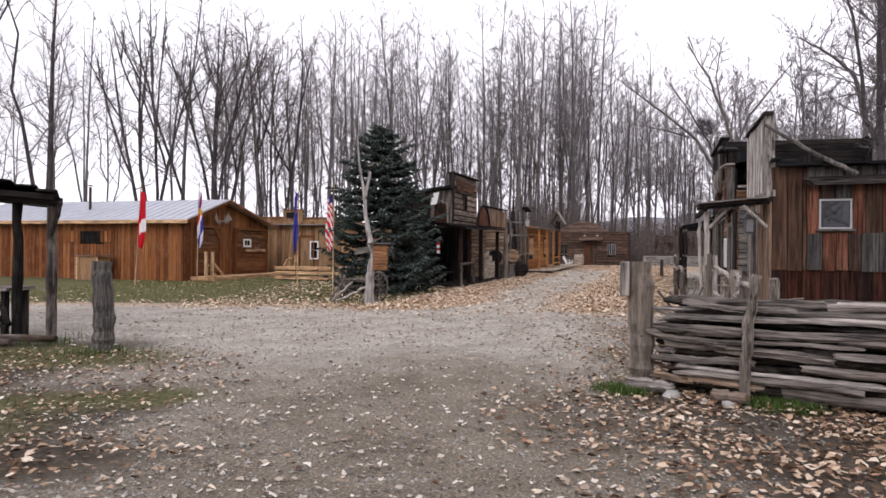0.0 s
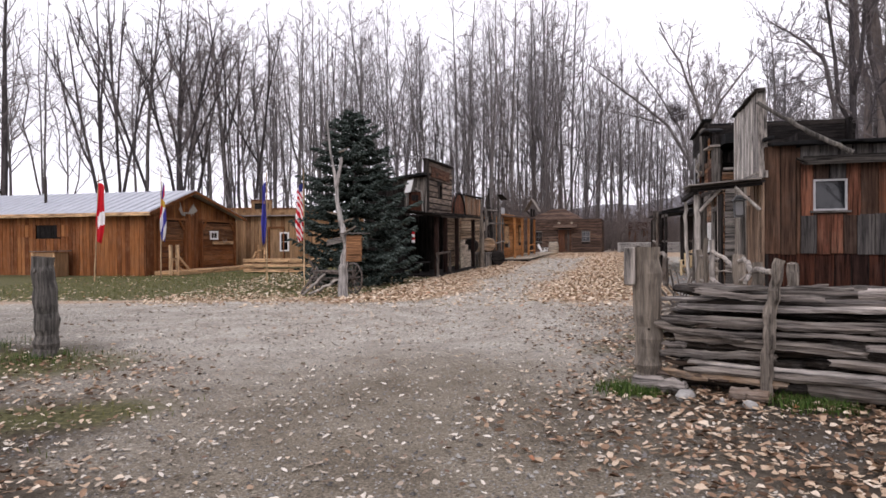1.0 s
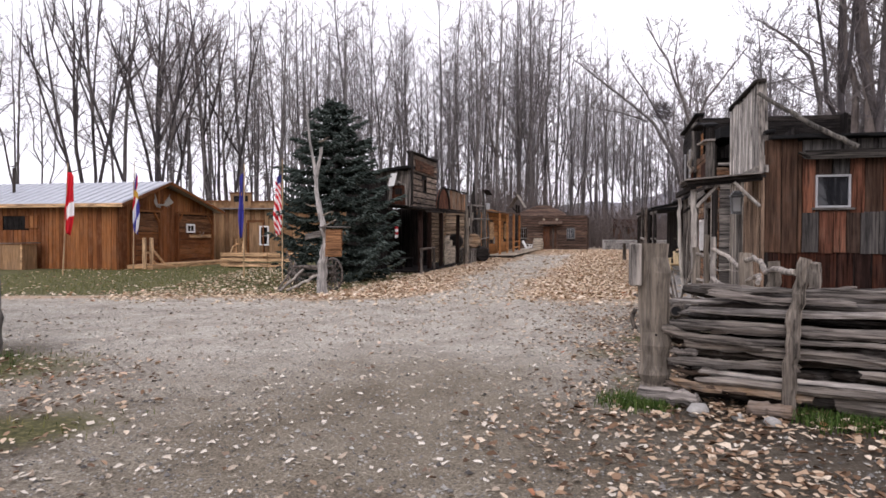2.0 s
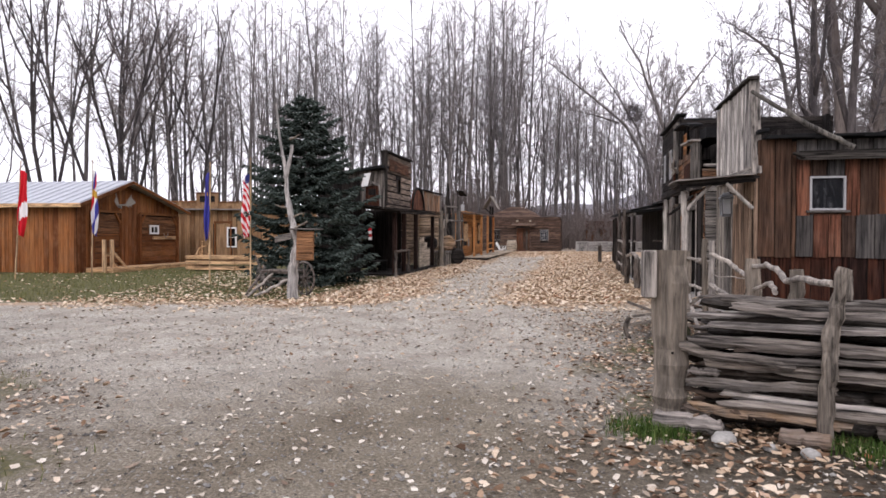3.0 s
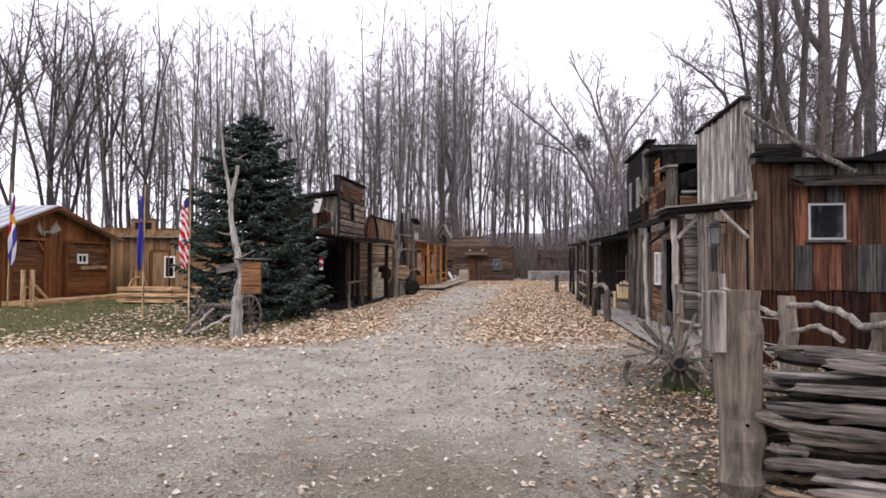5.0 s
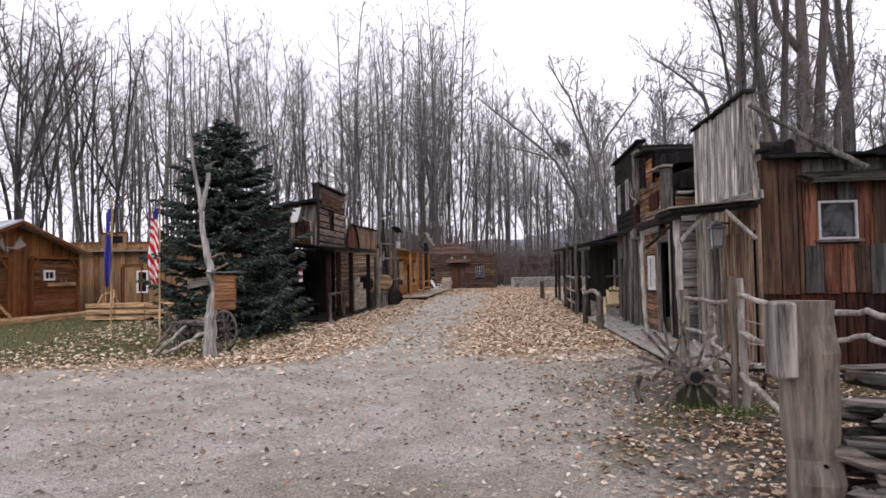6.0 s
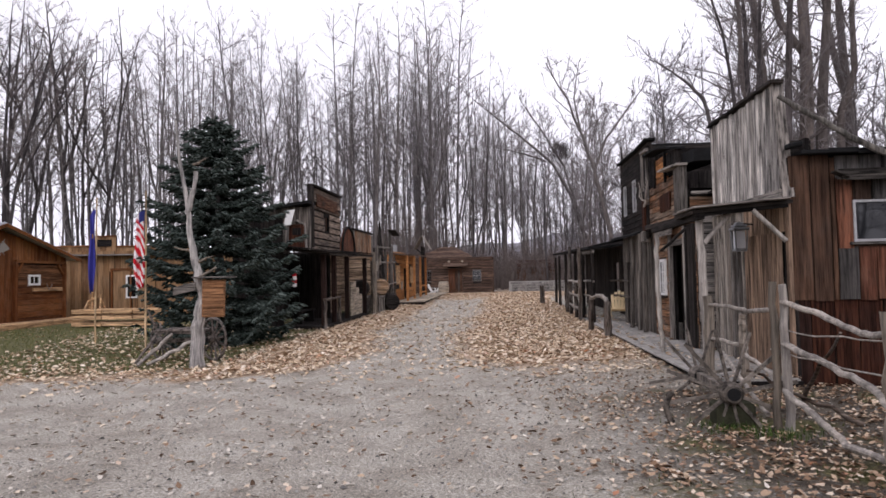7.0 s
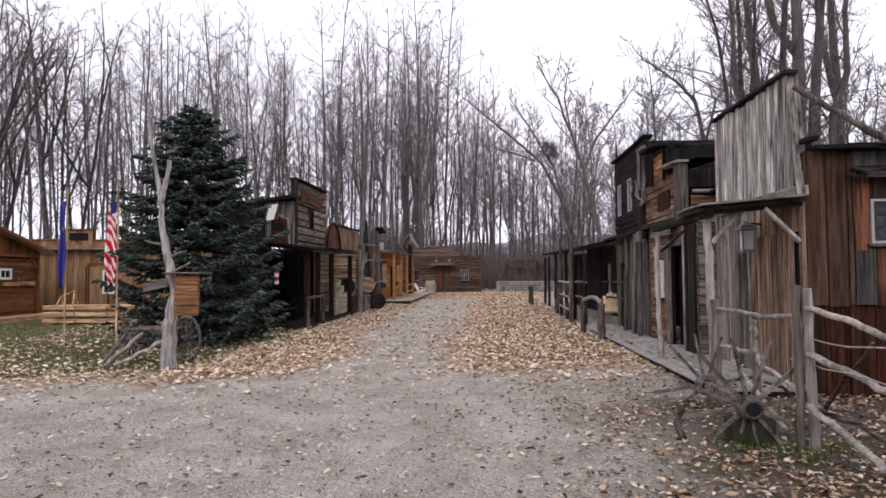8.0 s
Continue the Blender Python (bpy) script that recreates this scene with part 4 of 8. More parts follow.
# ---- the left row: dark store with a square false front, log front, orange store ----
def false_front_store():
    t = thing("false_front_store", left_row(0, 0, 0), "dark old store with a square false front and porch", "building")
    i = 2.6
    # walls under the porch carry painted shade
    wall(t, left_row(0.3, i, 0), left_row(4.2, i, 0), 0.1, 2.7, E, M_PORCH_SHADE, [(1.2, 2.1, 0.1, 2.1)], width=0.22)
    wall(t, left_row(0.2, 3.3, 0), left_row(0.2, 1.5, 0), 0.1, 3.9, -D, M_PORCH_SHADE, width=0.22)
    wall(t, left_row(4.15, 2.6, 0), left_row(4.15, 0.9, 0), 0.1, 2.7, -D, M_PORCH_SHADE, width=0.22)
    wall(t, left_row(4.2, 2.6, 0), left_row(4.2, 3.3, 0), 0.1, 3.0, D, M_DARK, width=0.3)
    ff0, ff1 = left_row(0.35, 0.55, 0), left_row(4.3, 0.55, 0)
    f = part("false_front", sheet(ff0, ff1, 2.66, 4.82, E, 0.07, [(1.5, 2.35, 3.5, 4.0)]), M_DARK, t, "square false front of level boards")
    board_wall(f, ff0, ff1, 2.66, 4.94, E, M_LAP, upright=False, width=0.26, holes=[(1.5, 2.35, 3.5, 4.0)], ragged=0.05, jitter=0.06, gap=0.05)
    boxpart("window_back", M_DARK, f, left_row(2.3, 0.85, 3.75), D * 1.6, E * 0.04, Z * 0.9)
    boxpart("red_sign", M_BROWN_H, f, left_row(2.3, 0.47, 4.48), D * 3.0, E * 0.03, Z * 0.46, "faded red-brown sign board")
    beampart("cap", M_DARK_H, f, ff0 + Z * 4.97 - D * 0.1, ff1 + Z * 5.0 + D * 0.1, 0.3, 0.07)
    beampart("corner_board", M_DARK, f, ff0 + Z * 2.8, ff0 + Z * 4.94, 0.22, 0.14)
    beampart("corner_board", M_DARK, f, ff1 + Z * 2.8, ff1 + Z * 4.94, 0.1, 0.12)
    wall(t, left_row(0.25, 2.4, 0), left_row(0.25, 0.5, 0), 2.7, 4.2, -D, M_GREYDARK, width=0.2)
    gw = boxpart("gable_window", M_RED, t, left_row(0.2, 1.0, 3.2), E * 0.62, D * 0.05, Z * 0.8, "dark red shutter in a pale frame")
    for k in (-1, 1):
        beampart("frame", M_GREY, gw, left_row(0.16, 1.0 + 0.34 * k, 2.78), left_row(0.16, 1.0 + 0.3 * k, 3.62), 0.07, 0.05, up=D)
        beampart("frame", M_GREY, gw, left_row(0.16, 1.0 + 0.32 * k, 3.58), left_row(0.16, 1.0, 3.74), 0.05, 0.07)
    boxpart("panel", M_DARK, gw, left_row(0.16, 1.0, 3.35), E * 0.3, D * 0.03, Z * 0.24)
    slab_roof("roof", M_FELT, t, [left_row(-0.1, 0.5, 4.4), left_row(3.6, 0.5, 4.4), left_row(3.6, 3.4, 4.0), left_row(-0.1, 3.4, 4.0)], 0.1)
    slab_roof("porch_roof", M_DARK_H, t, [left_row(-0.2, -0.25, 2.58), left_row(7.4, -0.25, 2.70), left_row(7.4, 1.8, 2.93), left_row(-0.2, 1.8, 2.85)], 0.09)
    for s in (0.1, 1.5, 3.5, 6.9):
        beampart("porch_post", M_POST, t, left_row(s, 0.05, 0.05), left_row(s, 0.05, 2.55), 0.16, 0.16)
    board_wall(f, left_row(0.3, 2.2, 0), left_row(0.3, 0.6, 0), 2.85, 2.9, -D, M_DARK)
    boxpart("notice", M_WHITE, t, left_row(-0.02, 1.2, 3.82), E * 0.27 + Z * 0.03, D * 0.03, Z * 0.52 + E * 0.13, "tilted white board on the wall")
    for k in range(8):
        beampart("roof_board", M_DARK_H, t, left_row(-0.25 + k, -0.32, 2.62 + 0.016 * k), left_row(-0.25 + k, 1.75, 2.9 + 0.01 * k), 0.85, 0.03)

    deck = part("deck", sheet(left_row(-0.1, -0.1, 0), left_row(7.5, -0.1, 0), 0.02, 0.12, E, 1.8), M_DARK, t, "dark plank porch floor")
    return t


false_front_store()


M_LAP_TAN = wood("tan_lap_board", [(0.0, (0.20, 0.145, 0.10)), (0.5, (0.33, 0.24, 0.165)), (1.0, (0.45, 0.35, 0.25))], "h", weather=(0.26, 0.21, 0.165), grey_part=0.3, dark=0.5)
M_TAN_V = wood("tan_upright_board", TAN_STOPS, "z", weather=(0.16, 0.14, 0.12), grey_part=0.4)


def board_front_store():
    t = thing("board_front_store", left_row(4.4, 0.8, 0), "brown board store with an arched sign board", "building")
    wall(t, left_row(4.2, 1.7, 0), left_row(10.8, 1.7, 0), 0.1, 2.95, E, M_LAP_TAN, [(1.0, 1.9, 0.1, 2.1)], upright=False, width=0.2, jitter=0.04, gap=0.025)
    wall(t, left_row(6.4, 0.5, 0), left_row(10.7, 0.5, 0), 2.7, 3.78, E, M_TAN_V, width=0.34, ragged=0.02, jitter=0.02)
    wall(t, left_row(10.8, 1.7, 0), left_row(10.8, 6, 0), 0.1, 3, D, M_BROWN, width=0.3)
    wall(t, left_row(10.78, 1.66, 0), left_row(10.78, 0.55, 0), 0.1, 2.9, -D, M_LAP_TAN, upright=False, width=0.2, jitter=0.03, gap=0.02)
    beampart("cap", M_DARK_H, t, left_row(6.3, 0.45, 3.82), left_row(10.8, 0.45, 3.86), 0.16, 0.07)
    for s in (6.5, 10.6):
        beampart("trim", M_GREY, t, left_row(s, 0.44, 2.9), left_row(s, 0.44, 3.8), 0.08, 0.14)
    bm = bmesh.new()
    ring = []
    for k in range(13):
        a = math.pi * k / 12
        ring.append(left_row(5.35 - 1.15 * math.cos(a), 0.42, 2.75 + 1.08 * math.sin(a)))
    front = [bm.verts.new(q) for q in ring]
    back = [bm.verts.new(q - E * 0.06) for q in ring]
    bm.faces.new(front)
    bm.faces.new(back[::-1])
    for k in range(13):
        bm.faces.new((front[k], back[k], back[(k + 1) % 13], front[(k + 1) % 13]))
    bmesh.ops.recalc_face_normals(bm, faces=bm.faces)
    arch = part("arched_board", bm, M_RUST, t, "round-topped red-brown board")
    v, f = [], []
    tube(v, f, [q + E * 0.03 for q in ring], [0.055] * 13, 6)
    mesh_part("rim", v, f, M_DARK, arch)
    wall(t, left_row(4.6, 1.4, 0), left_row(6.2, 1.4, 0), 3.0, 4.75, E, M_BROWN, width=0.3)
    return t


board_front_store()


def timber_tower():
    t = thing("timber_tower", left_row(13.5, 0.4, 0), "tall rough tower of grey poles and slabs", "tower")
    rng = random.Random(19)
    log("pole", M_LOGPOST, t, [left_row(8.0, -0.15, 0), left_row(8.1, -0.15, 2.85)], 0.14, 0.1)
    for s, i, h in ((11.3, 0.3, 3.3), (12.9, 0.2, 4.0), (14.1, 0.1, 4.25), (15.3, 0.2, 3.2), (16.2, 0.2, 2.9)):
        log("pole", M_GREYDARK, t, [left_row(s, i, 0), left_row(s + rng.uniform(-0.1, 0.15), i, h)], 0.09, 0.06)
    # fence of uneven slabs behind the poles
    s = 11.0
    while s < 16.4:
        w, h = rng.uniform(0.16, 0.4), rng.uniform(2.2, 3.3)
        boxpart("slab", rng.choice((M_DARK, M_GREYDARK, M_GREYDARK)), t, left_row(s + w / 2, 0.55 + rng.uniform(0, 0.08), h / 2), D * (w - 0.03) + E * rng.uniform(-0.03, 0.03), E * 0.05, Z * h, bevel=0.012)
        s += w + rng.uniform(0.0, 0.05)
    # the upright slab of dark driftwood with its split, pointed head
    for off, h, r in ((0.0, 4.55, 0.24), (-0.36, 4.05, 0.2), (0.34, 3.9, 0.19)):
        log("driftwood", M_DARK, t, [left_row(12.0 + off, 0.3, 1.6), left_row(12.02 + off, 0.3, 3.2), left_row(12.06 + off * 0.6, 0.3, h)], r, 0.035, sides=9, wobble=0.35)
    for z in (1.2, 2.4, 3.2):
        log("cross_pole", M_GREY_H, t, [left_row(11.0, 0.1, z), left_row(16.2, 0.1, z + 0.12)], 0.05, 0.04)
    beampart("roof_board", M_DARK_H, t, left_row(13.6, -0.1, 4.2), left_row(15.0, -0.1, 4.0), 0.4, 0.06)
    boxpart("lamp_box", M_WORNWHITE, t, left_row(14.5, -0.12, 3.25), D * 0.28, E * 0.2, Z * 0.4, "pale lamp box on the pole", 0.03)
    for s, z in ((9.0, 2.5), (15.8, 1.15), (8.15, 2.2)):
        boxpart("hung_board", M_PALEGREY, t, left_row(s, -0.28, z), D * 0.3 + Z * 0.05, E * 0.04, Z * 0.45, "small pale board hung on the poles", 0.01)
    return t


timber_tower()


def orange_store():
    t = thing("orange_store", left_row(17.5, 0, 0), "small orange cedar store with a railed porch", "building")
    wall(t, left_row(17.3, 3.5, 0), left_row(17.3, 0.5, 0), 0.1, 3.0, -D, M_ORANGE_WALL, upright=False, width=0.2)
    wall(t, left_row(17.3, 0.5, 0), left_row(27, 0.5, 0), 0.1, 3.2, E, M_ORANGE_WALL, [(1.0, 2.6, 1.1, 2.4), (4.4, 5.6, 0.1, 2.2), (7.0, 8.4, 1.1, 2.3)], upright=False, width=0.25)
    wall(t, left_row(27, 0.5, 0), left_row(27, 5, 0), 0.1, 3.0, D, M_ORANGE_WALL, upright=False, width=0.3)
    for s in (18.1, 24.4):
        boxpart("shutter", M_PINE, t, left_row(s + 1.0, 0.45, 1.75), D * 1.5, E * 0.04, Z * 1.2, "pale board shutter")
    slab_roof("roof", M_LOGWALL, t, [left_row(17.0, -0.5, 3.0), left_row(27.3, -0.5, 3.15), left_row(27.3, 5, 3.7), left_row(17.0, 5, 3.6)], 0.1)
    for s in (17.3, 20.5, 23.7, 27.0):
        beampart("porch_post", M_ORANGE_WALL, t, left_row(s, -0.4, 0.1), left_row(s, -0.4, 3.0), 0.14, 0.14)
    for z in (0.5, 0.95):
        beampart("rail", M_ORANGE_WALL, t, left_row(17.3, -0.4, z), left_row(20.5, -0.4, z), 0.06, 0.09)
        beampart("rail", M_ORANGE_WALL, t, left_row(23.7, -0.4, z), left_row(27.0, -0.4, z), 0.06, 0.09)
    return t


orange_store()


def bell_gable():
    t = thing("bell_gable", left_row(28.5, 0.0, 0), "little gabled roof on dark posts", "shelter")
    for s in (28.2, 29.6):
        beampart("post", M_DARK, t, left_row(s, 0.0, 0), left_row(s, 0.0, 3.9), 0.14, 0.14)
    for k in (-1, 1):
        slab_roof("roof", M_PALEGREY, t, [left_row(28.0, 0.6 * k, 3.75), left_row(29.8, 0.6 * k, 3.75), left_row(29.8, 0, 4.75), left_row(28.0, 0, 4.75)], 0.06)
    beampart("bracket", M_DARK, t, left_row(28.3, -0.3, 3.0), left_row(28.3, 0.4, 3.7), 0.08, 0.08)


bell_gable()


def plank_deck():
    t = thing("plank_deck", left_row(19, -1, 0), "pale plank deck before the orange store", "deck")
    body = part("body", sheet(left_row(16.0, -1.5, 0), left_row(33.0, -0.9, 0), 0.02, 0.16, E, 1.6), M_DARK, t)
    for k in range(34):
        c = left_row(16.2 + k * 0.5, -0.62, 0.185)
        piece("plank", M_DECK, c + E * 0.05, E * 1.75, D * 0.48, Z * 0.035, body)


plank_deck()


# ---- the cabin across the end of the street ----
def cabin():
    k = Vector((14.2, 63.0, 0.39))
    t = thing("log_cabin", k, "grey-brown log cabin closing the street", "cabin")
    a, b = k - E * 7.2, k.copy()
    holes = [(1.0, 1.65, 1.05, 2.1), (5.4, 6.2, 1.05, 2.1), (3.2, 4.5, 0.0, 2.25)]
    wall(t, a - Z * 0.39, b - Z * 0.39, 0.2, 3.62, -D, M_LOGWALL, [(h[0], h[1], h[2] + 0.39, h[3] + 0.39) for h in holes], upright=False, width=0.27, thick=0.11, jitter=0.04, ragged=0.14, gap=0.035)
    wall(t, b - Z * 0.39, b - Z * 0.39 + D * 6, 0.2, 3.6, E, M_LOGWALL, upright=False, width=0.26, thick=0.09)
    wall(t, a - Z * 0.39 + D * 6, a - Z * 0.39, 0.2, 3.6, -E, M_LOGWALL, upright=False, width=0.26, thick=0.09)
    for s in (1.32, 5.8):
        window(t, a + (b - a).normalized() * s + Z * 1.55, E, -D, 0.78, 1.0, M_GREY, 4, 2, trim=0.06)
    door = boxpart("door", M_BROWN, t, a + E * 3.85 + Z * 1.12, E * 1.25, D * 0.06, Z * 2.2, "brown plank double door")
    for j in range(6):
        piece("plank", M_BROWN, a + E * (3.32 + j * 0.21) + Z * 1.12 - D * 0.04, Z * 2.15, E * 0.2, D * 0.02, door)
    # low board roof, hipped, standing behind the log front's parapet
    top, ridge = 3.2, 4.25
    f0, f1, g0, g1 = a + E * 0.3 + D * 0.25 + Z * top, a + E * 5.5 + D * 0.25 + Z * top, a + E * 0.3 + D * 5.9 + Z * top, a + E * 5.5 + D * 5.9 + Z * top
    r0, r1 = a + E * 2.3 + D * 2.6 + Z * ridge, a + E * 3.7 + D * 2.6 + Z * ridge
    bm = bmesh.new()
    v = [bm.verts.new(p) for p in (f0, f1, g1, g0, r0, r1)]
    for q in ((0, 1, 5, 4), (1, 2, 5), (2, 3, 4, 5), (3, 0, 4), (3, 2, 1, 0)):
        bm.faces.new([v[j] for j in q])
    bmesh.ops.recalc_face_normals(bm, faces=bm.faces)
    roof = part("roof", bm, M_LOGWALL, t, "low hipped board roof")
    for j in range(8):
        l0, l1 = f0.lerp(r0, (j + 0.5) / 8) + Z * 0.03, f1.lerp(r1, (j + 0.5) / 8) + Z * 0.03
        piece("roof_board", M_LOGWALL, (l0 + l1) / 2, (l1 - l0) * RNG.uniform(0.97, 1.06), (D * 0.30 + Z * 0.135), Z * 0.04 - D * 0.016, roof)
    for s in (3.3, 4.5):
        log("beam_end", M_DECK, t, [a + E * s + D * 0.1 + Z * 2.85, a + E * s - D * 0.55 + Z * 2.85], 0.1, 0.1, steps=2)
    slab_roof("door_hood", M_LOGWALL, t, [a + E * 2.8 - D * 1.0 + Z * 2.45, a + E * 5.0 - D * 1.0 + Z * 2.45, a + E * 5.0 + Z * 2.75, a + E * 2.8 + Z * 2.75], 0.08)
    return t


cabin()


# ---- the long cedar house on the lawn ----
HD = Vector((0.22, 0.975, 0)).normalized()
HL = Vector((-HD.y, HD.x, 0))
H0 = Vector((-13.6, 30.2, 0.06))


def house(s, b, z):
    """s along the gable wall, b back along the long wall."""
    return H0 + HD * s + HL * b + Z * z


def long_house():
    t = thing("long_house", H0, "long orange cedar house with a grey metal roof", "house")
    out_g, out_l = -HL, -HD
    w = part("wall", sheet(house(0, 0, 0), house(7.4, 0, 0), 0.0, 2.9, out_g, 0.1), M_DARK, t)
    run = 7.4
    s = 0.0
    while s < run - 0.02:
        wd = min(0.22 * RNG.uniform(0.8, 1.2), run - s)
        m = s + wd / 2
        top = 2.95 + (1.0 * m / 2.95 if m < 2.95 else 1.0 * (run - m) / 4.45)
        piece("plank", M_CEDAR, house(m, 0, top / 2) + out_g * 0.02, Z * top, HD * (wd - 0.006), out_g * 0.025, w)
        s += wd
    wall(t, house(0, 14, 0), house(0, 0, 0), 0.0, 2.95, out_l, M_CEDAR, [(14 - 6.1, 14 - 4.8, 1.75, 2.4)], width=0.22)
    wall(t, house(7.4, 0, 0), house(7.4, 14, 0), 0.0, 2.95, HD, M_CEDAR, width=0.4)
    ov = -0.55
    for e0, e1, z0 in ((-0.45, 2.95, 2.93), (7.7, 2.95, 2.85)):
        slab_roof("roof", M_TIN, t, [house(e0, ov, z0), house(e1, ov, 4.12), house(e1, 14.4, 4.12), house(e0, 14.4, z0)], 0.06, "ribbed grey metal roof")
        beampart("barge_board", M_CEDAR_H, t, house(e0, ov - 0.02, z0 - 0.10), house(e1, ov - 0.02, 4.02), 0.04, 0.14, "brown barge board")
    beampart("fascia", M_PINE, t, house(-0.47, ov, 2.83), house(-0.47, 14.4, 2.83), 0.04, 0.16)
    return t


long_house()


# ---- trees ----
def cone(v, f, a, b, r):
    """A twig: three-sided, drawn out to a point."""
    way = (b - a).normalized()
    side = way.orthogonal().normalized() * r
    other = way.cross(side)
    i = len(v)
    v += [tuple(a + side), tuple(a - side * 0.5 + other * 0.87), tuple(a - side * 0.5 - other * 0.87), tuple(b)]
    f += [(i, i + 1, i + 3), (i + 1, i + 2, i + 3), (i + 2, i, i + 3)]


def along(path, f):
    pts, rad = path
    k = min(int(f * (len(pts) - 1)), len(pts) - 2)
    g = f * (len(pts) - 1) - k
    return pts[k].lerp(pts[k + 1], g), rad[k] * (1 - g) + rad[k + 1] * g


def shake(rng, s):
    return Vector((rng.uniform(-s, s), rng.uniform(-s, s), rng.uniform(-s, s)))


def branch_out(rng, cv, cf, path, limbs, length_at, rise, low, twigs, fine, thick=1.0, spray=5):
    """Limbs along a trunk, with branchlets and fine twigs that turn upwards."""
    for k in range(limbs):
        f = low + (0.985 - low) * (k + rng.random()) / limbs
        p, r = along(path, f)
        ang = k * 2.4 + rng.uniform(-0.6, 0.6)
        length = length_at(f) * rng.uniform(0.55, 1.2)
        way = Vector((math.cos(ang), math.sin(ang), rng.uniform(*rise))).normalized()
        bp, br = [p], [min(r * 0.6, (0.010 * length + 0.018) * thick)]
        for j in range(1, 5):
            way = (way + shake(rng, 0.26) + Z * 0.07).normalized()
            bp.append(bp[-1] + way * length / 4)
            br.append(br[0] * (1 - j / 4.8))
        tube(cv, cf, bp, br, 4, 0, rng, False)
        for j in range(twigs):
            g = 0.15 + 0.84 * (j + rng.random()) / twigs
            q, _ = along((bp, br), g)
            w2 = (way + Vector((rng.uniform(-1, 1), rng.uniform(-1, 1), rng.uniform(-0.5, 0.8))) * 0.95).normalized()
            ln = length * rng.uniform(0.22, 0.46)
            e1 = q + w2 * ln * 0.5 + shake(rng, 0.05 * ln)
            e2 = e1 + (w2 + Z * 0.35 + shake(rng, 0.3)).normalized() * ln * 0.55
            cone(cv, cf, q, e1, max(fine * 1.3, br[0] * 0.45))
            cone(cv, cf, q.lerp(e1, 0.7), e2, fine)
            for h in range(spray):
                s = q.lerp(e1, rng.random()) if h < spray // 2 else e1.lerp(e2, rng.random())
                w3 = (w2 + Vector((rng.uniform(-1, 1), rng.uniform(-1, 1), rng.uniform(-0.6, 0.9))) * 1.1).normalized()
                cone(cv, cf, s, s + w3 * ln * rng.uniform(0.3, 0.65), fine)


def straight_tree(seed, height, r0, fork=False, limbs=40, spread=0.11, low=0.34, twigs=9, fine=0.018, lean=0.035, skin=None, twig=None, wander=0.03, spray=5):
    """A tall woodland poplar: bare pole below, a narrow brush of rising limbs above."""
    rng = random.Random(seed)
    tv, tf, cv, cf = [], [], [], []
    pts, rad = [], []
    x = y = 0.0
    n = 12
    ax, ay = rng.uniform(-1, 1) * lean, rng.uniform(-1, 1) * lean
    for k in range(n + 1):
        f = k / n
        pts.append(Vector((x, y, height * f)))
        rad.append(r0 * (1.2 if k == 0 else 1) * (1 - f) ** 0.75 + 0.02)
        ax, ay = 0.92 * ax + rng.uniform(-1, 1) * wander, 0.92 * ay + rng.uniform(-1, 1) * wander
        x, y = x + ax * height / n, y + ay * height / n
    tube(tv, tf, pts, rad, 8, 0.12, rng)
    paths = [(pts, rad)]
    for _ in range(fork):
        k0 = rng.randrange(1, 6)
        ang = rng.uniform(0, 6.28)
        q, w = [pts[k0]], [rad[k0] * 0.7]
        out = Vector((math.cos(ang), math.sin(ang), 0))
        for k in range(1, 8):
            f = k / 7
            q.append(pts[k0] + out * (height * rng.uniform(0.08, 0.13) * f ** 0.6) + Z * ((height * rng.uniform(0.85, 0.95) - pts[k0].z) * f) + Vector((rng.uniform(-1, 1), rng.uniform(-1, 1), 0)) * 0.2)
            w.append(rad[k0] * 0.7 * (1 - f) ** 0.75 + 0.018)
        q.sort(key=lambda p: p.z)
        tube(tv, tf, q, w, 6, 0.1, rng)
        paths.append((q, w))
    for n2, path in enumerate(paths):
        branch_out(rng, cv, cf, path, limbs if n2 == 0 else limbs // 2, lambda f: height * spread * (1.15 - 0.72 * f), (0.2, 1.7), low if n2 == 0 else 0.2, twigs, fine, spray=spray)
    t = thing("bare_tree", (0, 0, 0))
    mesh_part("trunk", tv, tf, skin or M_BARK, t, smooth=True)
    mesh_part("crown", cv, cf, twig or M_TWIG, t)
    return t


